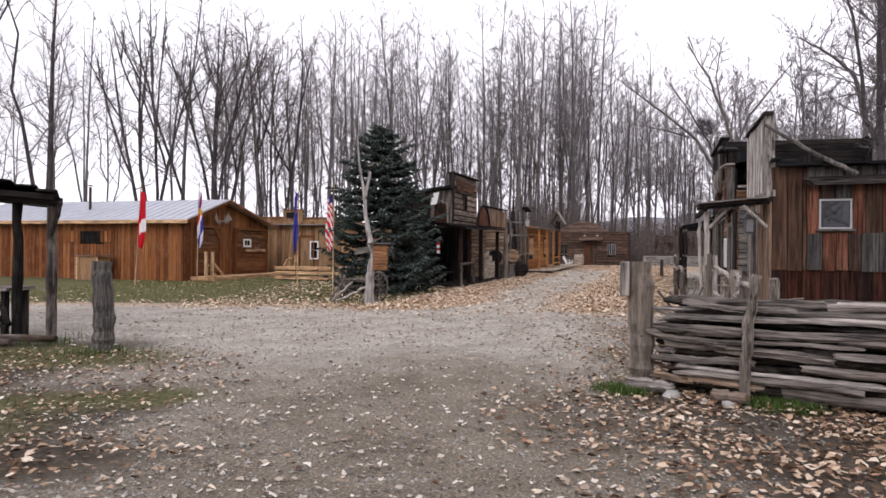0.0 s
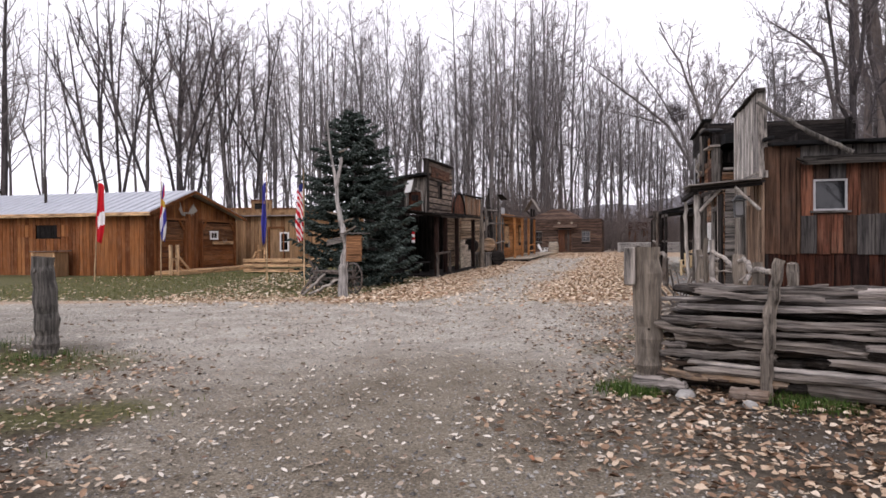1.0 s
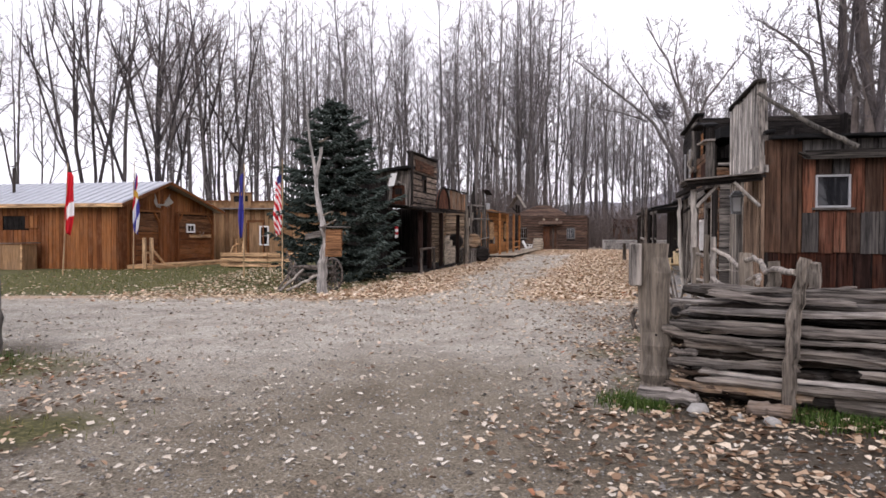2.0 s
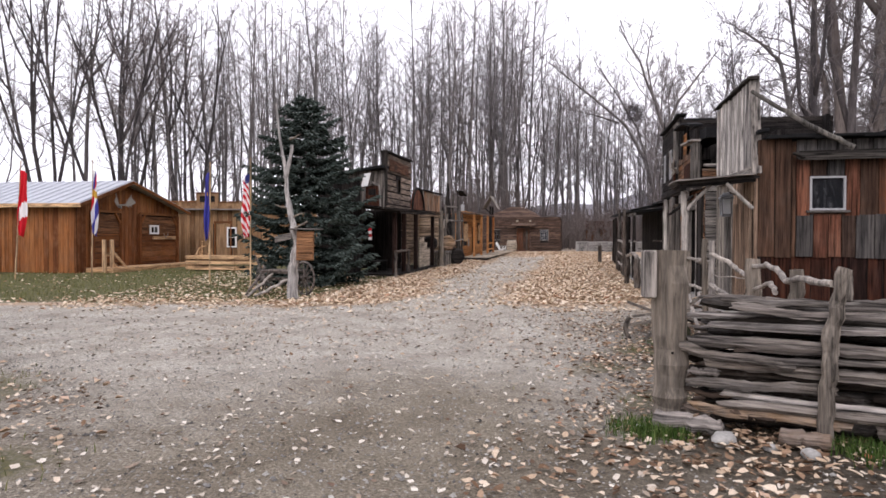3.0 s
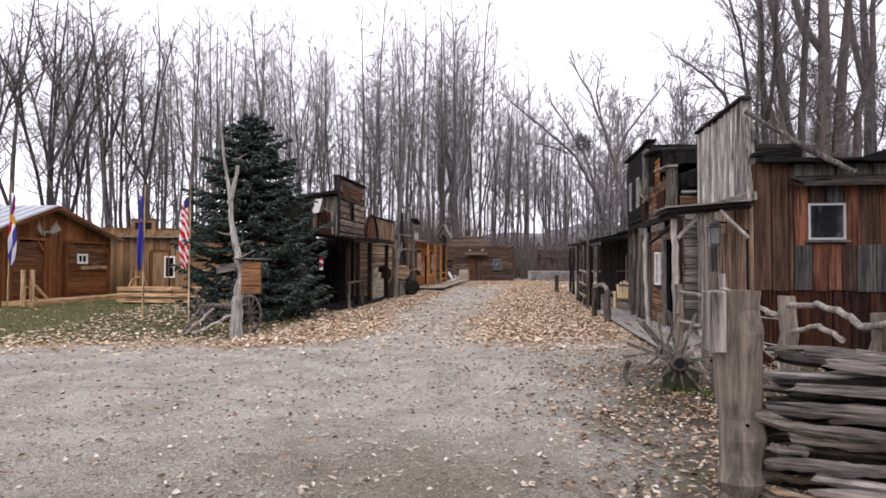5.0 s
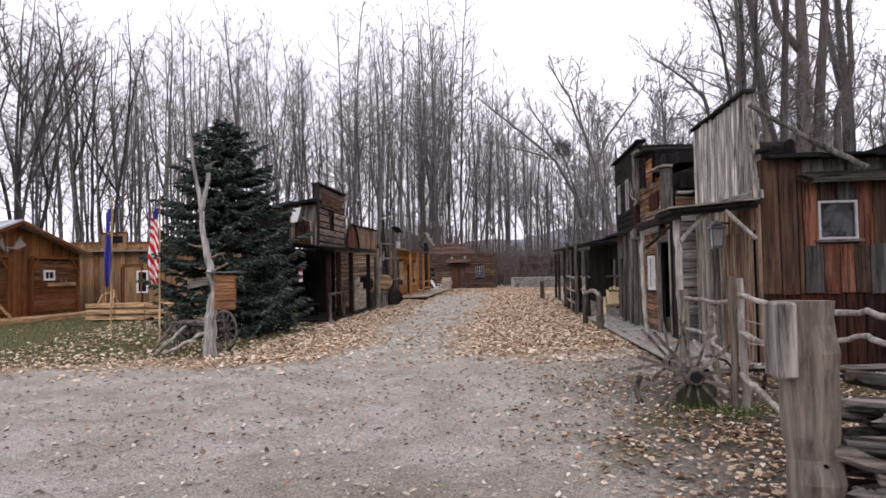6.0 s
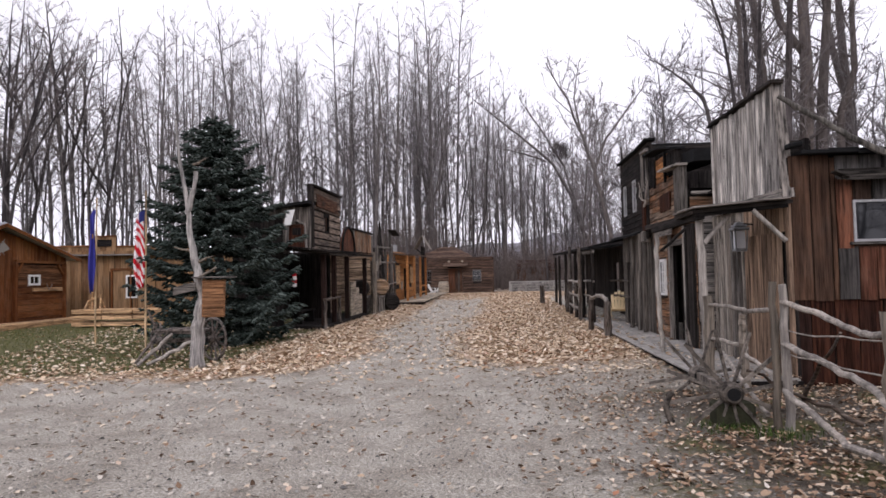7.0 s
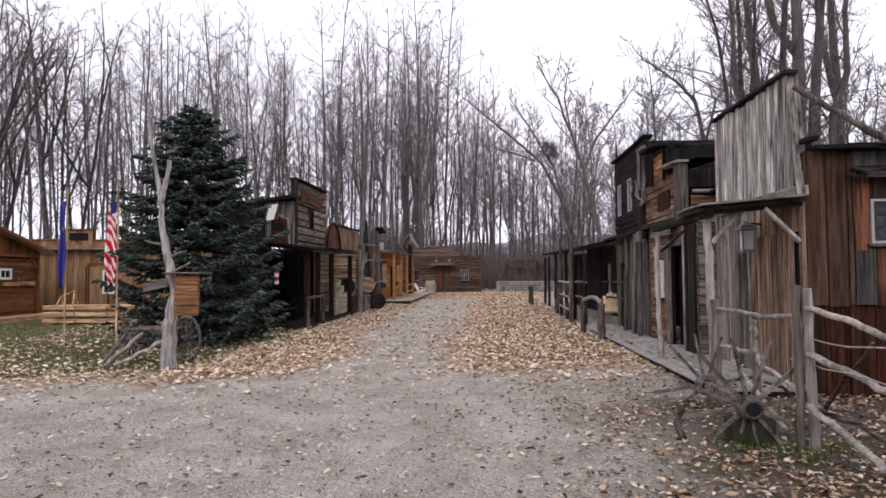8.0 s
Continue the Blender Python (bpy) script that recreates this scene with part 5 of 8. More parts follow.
def clump_tree(seed, height, stems, r0, skin, twig, limbs=15, fine=0.02):
    """Several dark stems from one root, curving apart, each forking once or twice."""
    rng = random.Random(seed)
    tv, tf, cv, cf = [], [], [], []

    def stem(start, way, length, r, depth):
        pts, rad = [start], [r]
        n = 8
        for k in range(1, n + 1):
            way = (way + Vector((rng.uniform(-1, 1), rng.uniform(-1, 1), 0)) * 0.09 + Z * 0.05).normalized()
            pts.append(pts[-1] + way * length / n)
            rad.append(r * (1 - k / n) ** 0.7 + 0.018)
        tube(tv, tf, pts, rad, 7, 0.14, rng)
        branch_out(rng, cv, cf, (pts, rad), limbs if depth == 0 else limbs * 2 // 3, lambda f: length * 0.2 * (1.25 - f), (0.3, 1.6), 0.3 if depth == 0 else 0.12, 7, fine, spray=4)
        if depth < 2:
            for k in ((3, 5) if depth == 0 else (4,)):
                a = rng.uniform(0, 6.28)
                side = (way + Vector((math.cos(a), math.sin(a), 0)) * 0.5).normalized()
                stem(pts[k], side, length * (1 - k / n) * rng.uniform(0.8, 1.0), rad[k] * 0.72, depth + 1)

    for k in range(stems):
        a = 6.28 * k / stems + rng.uniform(-0.5, 0.5)
        out = Vector((math.cos(a), math.sin(a), 0))
        stem(out * r0 * 1.4 * (stems > 1), (Z + out * rng.uniform(0.06, 0.24)).normalized(), height * rng.uniform(0.8, 1.0), r0 * rng.uniform(0.75, 1.1), 0)
    t = thing("bare_tree", (0, 0, 0))
    mesh_part("trunk", tv, tf, skin, t, smooth=True)
    mesh_part("crown", cv, cf, twig, t)
    return t


def spots_in(rng, x0, x1, y0, y1, count, apart, taken):
    tries = 0
    got = []
    while len(got) < count and tries < 6000:
        tries += 1
        x, y = rng.uniform(x0, x1), rng.uniform(y0, y1)
        if all((x - a) ** 2 + (y - b) ** 2 > apart ** 2 for a, b in taken):
            taken.append((x, y))
            got.append((x, y))
    return got


def forest():
    rng = random.Random(11)
    tall = [straight_tree(100 + k, rng.uniform(29, 35), rng.uniform(0.11, 0.20), fork=(k % 3), limbs=34 - 5 * (k % 3), spread=rng.uniform(0.14, 0.21), low=rng.uniform(0.22, 0.42), twigs=8, spray=4, fine=0.0135, lean=0.06, wander=rng.uniform(0.02, 0.055)) for k in range(8)]
    low = [straight_tree(300 + k, rng.uniform(15, 20), rng.uniform(0.10, 0.16), fork=1 + k % 2, limbs=30, spread=0.24, low=0.14, fine=0.017, wander=0.05, spray=6) for k in range(4)]
    dark = [straight_tree(400 + k, rng.uniform(30, 34), rng.uniform(0.27, 0.36), fork=1 + k % 2, limbs=30, spread=0.2, low=0.34, fine=0.016, lean=0.05, skin=M_BARK_DARK, twig=M_TWIG_DARK, wander=0.04) for k in range(3)]
    clump = [clump_tree(450 + k, rng.uniform(25, 29), 3 + k % 2, 0.19, M_BARK_DARK, M_TWIG_DARK, fine=0.015) for k in range(2)]
    thin = [straight_tree(500 + k, rng.uniform(14, 20), rng.uniform(0.06, 0.10), limbs=14, spread=0.16, low=0.25, twigs=5, fine=0.014, lean=0.08, wander=0.05, spray=3) for k in range(4)]
    great = [straight_tree(430 + k, 31, 0.43, fork=1, limbs=26, spread=0.19, low=0.22, twigs=7, fine=0.014, lean=0.05, skin=M_BARK_GREAT, twig=M_TWIG_DARK, wander=0.04) for k in range(2)]
    used = set()

    def plant(model, x, y, scale, label, group, turn=None):
        m = Matrix.Translation((x, y, ground_z(x, y) - 0.1)) @ Matrix.Rotation(rng.uniform(0, 6.28) if turn is None else turn, 4, "Z")
        ob = model
        if model.name in used:
            ob = copy_thing(model, m)
        else:
            used.add(model.name)
            ob.matrix_basis = m
        ob.scale = (scale, scale, scale * rng.uniform(0.94, 1.05))
        tagged(ob, label, "tree", group)

    taken = []
    slim = "tall bare poplar with a slim grey-brown trunk"
    for x0, x1, y0, y1, count in ((-75, -34, 62, 96, 16), (-36, -8, 68, 100, 24), (-14, 16, 72, 106, 46), (14, 32, 80, 112, 28)):
        for n, (x, y) in enumerate(spots_in(rng, x0, x1, y0, y1, count, 2.0, taken)):
            plant(tall[n % 8], x, y, rng.uniform(0.84, 1.1) * (0.8 if x > 16 else 1), slim, "woods behind the village")
    for n, (x, y) in enumerate(spots_in(rng, -22, 40, 68, 110, 90, 1.0, taken) + spots_in(rng, -4, 14, 70, 92, 22, 0.7, taken)):
        plant(thin[n % 4], x, y, rng.uniform(0.8, 1.3), "thin bare sapling among the poplars", "saplings in the wood")
    for n, (x, y) in enumerate(spots_in(rng, -26, -7, 60, 76, 26, 0.9, taken)):
        plant(thin[n % 4], x, y, rng.uniform(0.8, 1.4), "thin bare sapling among the poplars", "saplings in the wood")
    for n, (x, y) in enumerate(spots_in(rng, 26, 62, 66, 118, 34, 2.4, taken)):
        plant(low[n % 4], x, y, rng.uniform(0.8, 1.25), "medium bare tree with a fine twiggy crown", "thicket behind the stores")
    for n, (x, y) in enumerate(spots_in(rng, 22, 60, 38, 68, 32, 2.4, taken)):
        plant(low[n % 4], x, y, rng.uniform(0.7, 1.0), "medium bare tree with a fine twiggy crown", "thicket behind the stores")
    for n, (x, y) in enumerate(((-24.5, 58), (-21, 63), (-30.5, 60), (-38.3, 56), (-43, 52), (-20.5, 66.5), (-27, 66))):
        if n % 2 == 0 or n == 5:
            plant(clump[n // 2 % 2], x, y, rng.uniform(0.9, 1.1), "dark cottonwood clump of several curving stems", "cottonwoods by the long house")
            continue
        plant(dark[n % 3], x, y, rng.uniform(0.85, 1.05), "stout dark cottonwood forking high up", "cottonwoods by the long house")
    for n, (x, y) in enumerate(spots_in(rng, -30, 34, -42, -12, 8, 4.0, taken)):
        plant(low[n % 4], x, y, rng.uniform(0.9, 1.2), "medium bare tree with a fine twiggy crown", "trees across the lane")
    for n, (x, y) in enumerate(spots_in(rng, 4, 20, -30, -13, 12, 2.2, taken)):
        plant(low[n % 4], x, y, rng.uniform(0.7, 1.0), "medium bare tree with a fine twiggy crown", "trees across the lane")
    # the great trunks behind the near store
    for n, (x, y, s, a) in enumerate(((28.1, 41.0, 1.15, 2.0), (29.8, 41.6, 1.0, 4.1), (36.5, 46.5, 1.1, 3.0), (21.8, 36.0, 0.75, 1.2), (23.9, 36.5, 0.8, 5.2), (34.0, 30.0, 1.0, 0.9), (34.5, 38.0, 0.95, 1.0), (26.3, 40.5, 0.95, 0.3))):
        plant(great[n % 2] if n not in (3, 4) else dark[(n + 1) % 3], x, y, s, "great dark cottonwood trunk behind the stores", "cottonwoods behind the stores", a)


forest()


def crooked_tree(name, seed, limbs, label, fine=0.02, skin=None, twig=None, reach=0.24):
    """A leaning tree drawn by its limbs: each a list of points and two radii."""
    rng = random.Random(seed)
    t = thing(name, limbs[0][0][0], label, "tree")
    tv, tf, cv, cf = [], [], [], []
    for pts, r0, r1, count in limbs:
        pts = [Vector(p) for p in pts]
        fine_pts, rad = [], []
        for k in range(len(pts) - 1):
            for j in range(4):
                fine_pts.append(pts[k].lerp(pts[k + 1], j / 4) + shake(rng, r0 * 0.25) * (k + j > 0))
        fine_pts.append(pts[-1])
        for k in range(len(fine_pts)):
            rad.append(r0 + (r1 - r0) * k / (len(fine_pts) - 1))
        tube(tv, tf, fine_pts, rad, 8, 0.12, rng)
        span = sum((b - a).length for a, b in zip(pts, pts[1:]))
        branch_out(rng, cv, cf, (fine_pts, rad), count, lambda f: span * reach * (1.15 - 0.6 * f), (0.1, 1.4), 0.22, 7, fine)
    mesh_part("trunk", tv, tf, skin or M_BARK, t, smooth=True)
    mesh_part("crown", cv, cf, twig or M_TWIG, t)


def at_plane(rows, y):
    return [(x, y, z) for x, z in rows]


crooked_tree("leaning_tree", 71, [
    (at_plane([(31.0, 0.3), (30.0, 4.0), (27.6, 11.0), (25.5, 14.8), (22.2, 17.5), (18.8, 20.1), (16.0, 22.2)], 78), 0.30, 0.05, 26),
    (at_plane([(28.5, 8.4), (26.8, 14.5), (24.0, 19.0), (21.5, 22.5)], 78), 0.18, 0.035, 16),
    (at_plane([(24.5, 15.2), (21.0, 16.2), (16.8, 17.0)], 78), 0.12, 0.025, 13),
], "bare tree leaning far over towards the street")
def twig_broom(at, r, seed):
    rng = random.Random(seed)
    t = thing("twig_broom", at, "dense dark ball of twigs in the leaning tree", "twigs")
    v, f = [], []
    at = Vector(at)
    for _ in range(900):
        p = at + shake(rng, r * 0.45)
        way = (p - at + shake(rng, r * 0.5) + Z * 0.2).normalized()
        cone(v, f, p, p + way * r * rng.uniform(0.3, 0.8), 0.018)
    mesh_part("clump", v, f, M_TWIG_DARK, t)


twig_broom((26.3, 78.0, 16.3), 1.5, 4)
crooked_tree("forked_tree", 72, [
    (at_plane([(25.9, 0.2), (24.9, 7.1), (23.8, 11.3), (22.6, 14.9), (21.3, 18.0), (19.4, 21.2)], 62), 0.26, 0.045, 22),
    (at_plane([(23.8, 11.3), (25.0, 14.4), (27.2, 17.1), (29.0, 19.5)], 62), 0.15, 0.03, 16),
    (at_plane([(22.6, 14.9), (22.0, 18.0), (22.6, 21.5)], 62), 0.11, 0.03, 14),
], "bare forked tree with open spreading limbs")
crooked_tree("spreading_tree", 73, [
    (at_plane([(31.4, 0.2), (30.9, 12.3), (30.0, 16.1), (27.8, 17.9), (25.6, 19.0)], 54), 0.24, 0.045, 20),
    (at_plane([(30.9, 12.5), (32.0, 16.1), (34.0, 18.2)], 54), 0.14, 0.03, 16),
], "bare tree with spreading upper limbs")
crooked_tree("overhanging_tree", 74, [
    ([(11.6, 12.3, 0), (11.4, 12.2, 3.0), (11.0, 11.6, 5.0), (10.6, 11.4, 7.5)], 0.16, 0.04, 14),
    ([(11.4, 12.2, 3.0), (10.2, 12.4, 4.6), (8.9, 12.6, 5.0), (8.1, 12.6, 4.3), (7.9, 12.6, 3.5)], 0.07, 0.01, 22),
    ([(11.2, 12.0, 4.0), (9.8, 12.6, 5.9), (8.6, 12.8, 6.3), (7.9, 12.8, 5.6)], 0.07, 0.012, 20),
    ([(11.3, 12.1, 3.6), (10.2, 12.4, 5.0), (9.0, 12.5, 4.6), (8.3, 12.5, 3.6)], 0.06, 0.01, 18),
], "bare twiggy tree overhanging the near store", 0.006, M_BARK_DARK, M_TWIG_DARK, 0.2)


# ---- thicket along the wood's edge and the wooded ridge far off ----
def thicket():
    rng = random.Random(31)
    v, f = [], []
    for _ in range(15000):
        x = rng.uniform(-34, 62) if rng.random() < 0.65 else rng.uniform(4, 46)
        y = rng.uniform(69, 118)
        if x > 24:
            y = rng.uniform(52, 112)
        h = rng.uniform(1.2, 4.0) * rng.uniform(0.7, 1.6) * (1.7 if 3 < x < 14 else 1.1)
        z = ground_z(x, y)
        base = Vector((x, y, z - 0.05))
        top = base + Vector((rng.uniform(-0.3, 0.3) * h, rng.uniform(-0.3, 0.3) * h, h))
        cone(v, f, base, top, rng.uniform(0.02, 0.06))
        for _ in range(5):
            s = base.lerp(top, rng.uniform(0.25, 0.9))
            cone(v, f, s, s + Vector((rng.uniform(-1, 1), rng.uniform(-1, 1), rng.uniform(0.1, 1.1))) * h * rng.uniform(0.2, 0.42), 0.024)
    tagged(mesh_part("thicket", v, f, M_BRUSH), "bare brown brush along the edge of the wood", "brush", kind="stuff")


def ridge():
    rng = random.Random(8)
    v, f = [], []
    n = 90
    for k in range(n + 1):
        x = -150 + 900 * k / n
        top = 6 + 44 * min(1, max(0, (x + 60) / 300)) + 9 * noise.noise(Vector((x * 0.012, 0, 5))) + rng.uniform(-1.2, 1.2)
        v += [(x, 620, -8), (x, 700, top)]
    f = [(2 * k, 2 * k + 2, 2 * k + 3, 2 * k + 1) for k in range(n)]
    tagged(mesh_part("backdrop", v, f, M_RIDGE), "distant wooded ridge, haze painted blue-grey", "hill", kind="structure")


M_BRUSH = bark("brown_brush", (0.085, 0.071, 0.068), (0.20, 0.172, 0.162), 3.0)
# distance haze is mixed into the ridge's flat blue-grey colour
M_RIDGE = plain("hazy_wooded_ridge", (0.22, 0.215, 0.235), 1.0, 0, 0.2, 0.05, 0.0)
thicket()
ridge()


# ---- the spruce ----
def spruce():
    rng = random.Random(5)
    at = Vector((-3.0, 24.5, 0.02))
    t = thing("spruce_tree", at, "dense dark blue-green spruce with drooping boughs", "tree")
    v, f = [], []
    tip = Vector((-0.12, 0, 6.4))
    at = at + Vector((-0.12, 0, 0))
    outline = [(0.0, 1.15), (0.45, 1.62), (1.3, 1.95), (2.3, 2.0), (3.4, 1.68), (4.6, 1.18), (5.4, 0.72), (6.0, 0.36), (6.4, 0.08)]
    tube(v, f, [at, at + tip * 0.5, at + tip], [0.16, 0.1, 0.01], 8)
    mesh_part("trunk", v, f, M_BARK, t)
    v, f = [], []

    def needles(a, b, w):
        """A needled twig: a flat-sided spindle."""
        dirv = b - a
        if dirv.length < 0.03:
            return
        nrm = dirv.cross(Z)
        nrm = (nrm if nrm.length > 1e-4 else Vector((1, 0, 0))).normalized() * w
        mid = a.lerp(b, 0.45) + Z * 0.01
        i = len(v)
        v.extend([tuple(a), tuple(mid + nrm), tuple(b), tuple(mid - nrm), tuple(mid + Z * w * 0.9), tuple(mid - Z * w * 0.7)])
        f.extend([(i, i + 1, i + 4), (i + 1, i + 2, i + 4), (i + 2, i + 3, i + 4), (i + 3, i, i + 4), (i + 1, i, i + 5), (i + 2, i + 1, i + 5), (i + 3, i + 2, i + 5), (i, i + 3, i + 5)])

    height, z = 6.3, 0.25
    while z < height - 0.05:
        fz = z / height
        reach = follow(z, outline) * rng.uniform(0.84, 1.04)
        count = int(9 + 6.5 * reach)
        turn = rng.uniform(0, 6.28)
        for k in range(count):
            ang = turn + 6.283 * k / count + rng.uniform(-0.25, 0.25)
            ln = reach * rng.choice((0.6, 0.78, 0.95, 1.08, 1.24)) * rng.uniform(0.92, 1.08) + 0.08
            side = Vector((math.cos(ang), math.sin(ang), 0))
            across = Vector((-side.y, side.x, 0))
            zz = z + rng.uniform(-0.05, 0.05)
            steps = max(4, int(ln / 0.06))
            for j in range(steps):
                g = (j + rng.random()) / steps
                if g < 0.22 and ln > 0.9:
                    continue
                drop = (-0.34 * math.sin(g * 2.3) + 0.30 * g ** 4) * ln * 0.55 * (0.3 + 0.7 * (1 - fz)) + 0.3 * ln * g * ramped(fz, 0.6, 0.95)
                base = at + tip * fz + Z * (zz - tip.z * fz + drop) + side * (ln * g)
                wide = 0.46 * (1.05 - g * 0.75) * min(1, ln)
                for sgn in (-1, 1):
                    end = base + across * (sgn * wide * rng.uniform(0.55, 1.15)) + side * rng.uniform(0.06, 0.24) + Z * rng.uniform(-0.12, 0.02)
                    needles(base, end, 0.042)
                    m = base.lerp(end, 0.5)
                    needles(m, m + side * rng.uniform(0.08, 0.2) + across * sgn * rng.uniform(0, 0.1) + Z * rng.uniform(-0.09, 0.04), 0.04)
        z += 0.25 + 0.12 * (1 - fz)
    for k in range(9):
        p = at + tip * ((height - 0.5 + 0.07 * k) / tip.z)
        for q in range(4):
            a2 = rng.uniform(0, 6.28)
            needles(p, p + Vector((math.cos(a2) * 0.16, math.sin(a2) * 0.16, 0.14)) * (1.3 - 0.1 * k), 0.022)
    mesh_part("crown", v, f, M_NEEDLE, t, "drooping needled boughs")


spruce()


# ---- fallen leaves, gravel and grass ----
def in_the_way(x, y):
    """Inside a building's plan, where no leaves lie."""
    p = Vector((x, y, 0)) - C0
    s, o = p.dot(D), -p.dot(E)
    return (o < 0.0 and s > 0.0 and o > -6.5) or (s < 15 and s > -0.2 and o < 1.2 and RNG.random() < 0.75 and s > 0)


def fallen_leaves():
    rng = random.Random(21)
    v, f = [], []

    def leaf(x, y, size, lift):
        ang = rng.uniform(0, 6.283)
        c, s = math.cos(ang), math.sin(ang)
        z = ground_z(x, y) + lift
        p = Vector((x, y, 0)) - C0
        if -0.2 < p.dot(D) < 15 and 0 < -p.dot(E) < 1.2:
            z += 0.13
        tx, ty = rng.uniform(-0.28, 0.28), rng.uniform(-0.28, 0.28)
        curl, twist = rng.uniform(-0.08, 0.28), rng.uniform(-0.15, 0.15)
        wide = rng.uniform(0.65, 1.1)
        i = len(v)
        for a, b, h in ((-0.5, 0, 0), (-0.2, -0.33, curl + twist), (0.2, -0.28, curl), (0.55, 0, 0.1), (0.2, 0.29, curl - twist), (-0.2, 0.33, curl), (0.02, 0.0, 0.0)):
            px, py = size * (a * c - b * wide * s), size * (a * s + b * wide * c)
            v.append((x + px, y + py, z + size * h + px * tx + py * ty + size * 0.12))
        for k in range(6):
            f.append((i + k, i + (k + 1) % 6, i + 6))

    def scatter(x0, x1, y0, y1, per_m2, lo, hi):
        for _ in range(int((x1 - x0) * (y1 - y0) * per_m2)):
            x, y = rng.uniform(x0, x1), rng.uniform(y0, y1)
            thick = litter_amount(x, y)
            if rng.random() < thick and not in_the_way(x, y):
                leaf(x, y, rng.uniform(lo, hi) * rng.uniform(0.75, 1.15), rng.uniform(0.0, 0.01 + 0.035 * thick))

    scatter(-7, 9, 1.5, 16, 250, 0.042, 0.088)
    scatter(0.6, 7.5, 1.5, 7.0, 240, 0.045, 0.095)
    scatter(1.5, 7.5, 7.0, 14, 300, 0.036, 0.078)
    scatter(-10, -7, 1.5, 12, 60, 0.05, 0.10)
    scatter(-9, 9, -5, 1.5, 240, 0.042, 0.088)
    scatter(0.6, 7.5, -5, 1.5, 220, 0.045, 0.095)
    ob = mesh_part("fallen_leaves", v, f, M_LEAF, smooth=True)
    tagged(ob, "brown and tan fallen leaves strewn by the fence", "leaves", kind="stuff")
    v.clear()
    f.clear()
    scatter(-8, 12, 16, 32, 230, 0.07, 0.135)
    scatter(-16, 14, 17, 32, 30, 0.07, 0.13)
    scatter(0, 18, 32, 62, 80, 0.09, 0.17)
    ob = mesh_part("street_leaves", v, f, M_LEAF_STREET, smooth=True)
    tagged(ob, "pale tan fallen leaves carpeting the street", "leaves", kind="stuff")
    v.clear()
    f.clear()
    for k in range(7200):
        y = 1.6 + 19 * rng.random() ** 1.1 if k < 6200 else rng.uniform(-5, 2)
        x = rng.uniform(-0.8 * y - 1, 0.35 * y + 1) if k < 6200 else rng.uniform(-6, 5)
        if litter_amount(x, y) < 0.5 and lawn_amount(x, y) < 0.8:
            leaf(x, y, rng.uniform(0.028, 0.075), rng.uniform(-0.006, 0.003))
    tagged(mesh_part("pale_leaves", v, f, M_LEAF_PALE, smooth=True), "pale dry leaves scattered over the gravel", "leaves", kind="stuff")


def gravel():
    rng = random.Random(41)
    v, f = [], []
    for stone_no in range(48000):
        y = 1.8 + 14 * rng.random() ** 1.35 if stone_no < 36000 else rng.uniform(-5, 2.4)
        x = rng.uniform(-0.75 * y - 1, 0.5 * y + 1.2) if stone_no < 36000 else rng.uniform(-5, 4)
        if lawn_amount(x, y) > 0.3 or litter_amount(x, y) > 0.5:
            continue
        r = rng.uniform(0.005, 0.014) * (1 + (rng.random() < 0.1) * rng.uniform(0.4, 1.3))
        i = len(v)
        z = ground_z(x, y) - 0.012 + 0.018 * noise.noise(Vector((x * 1.3, y * 1.3, 0))) + 0.012 * noise.noise(Vector((x * 5, y * 5, 2)))
        track = -0.03 * math.exp(-((x - 0.35 - 0.06 * (y - 6)) / 0.45) ** 2)
        z += track + r * 0.25
        a = rng.uniform(0, 3)
        for k in range(4):
            rr = r * rng.uniform(0.7, 1.3)
            v.append((x + rr * math.cos(a + k * 1.57), y + rr * math.sin(a + k * 1.57), z))
        v.append((x, y, z + r * rng.uniform(0.5, 0.9)))
        f += [(i + k, i + (k + 1) % 4, i + 4) for k in range(4)]
    tagged(mesh_part("gravel_stones", v, f, M_PEBBLE), "small grey stones loose on the lane", "gravel", kind="stuff")


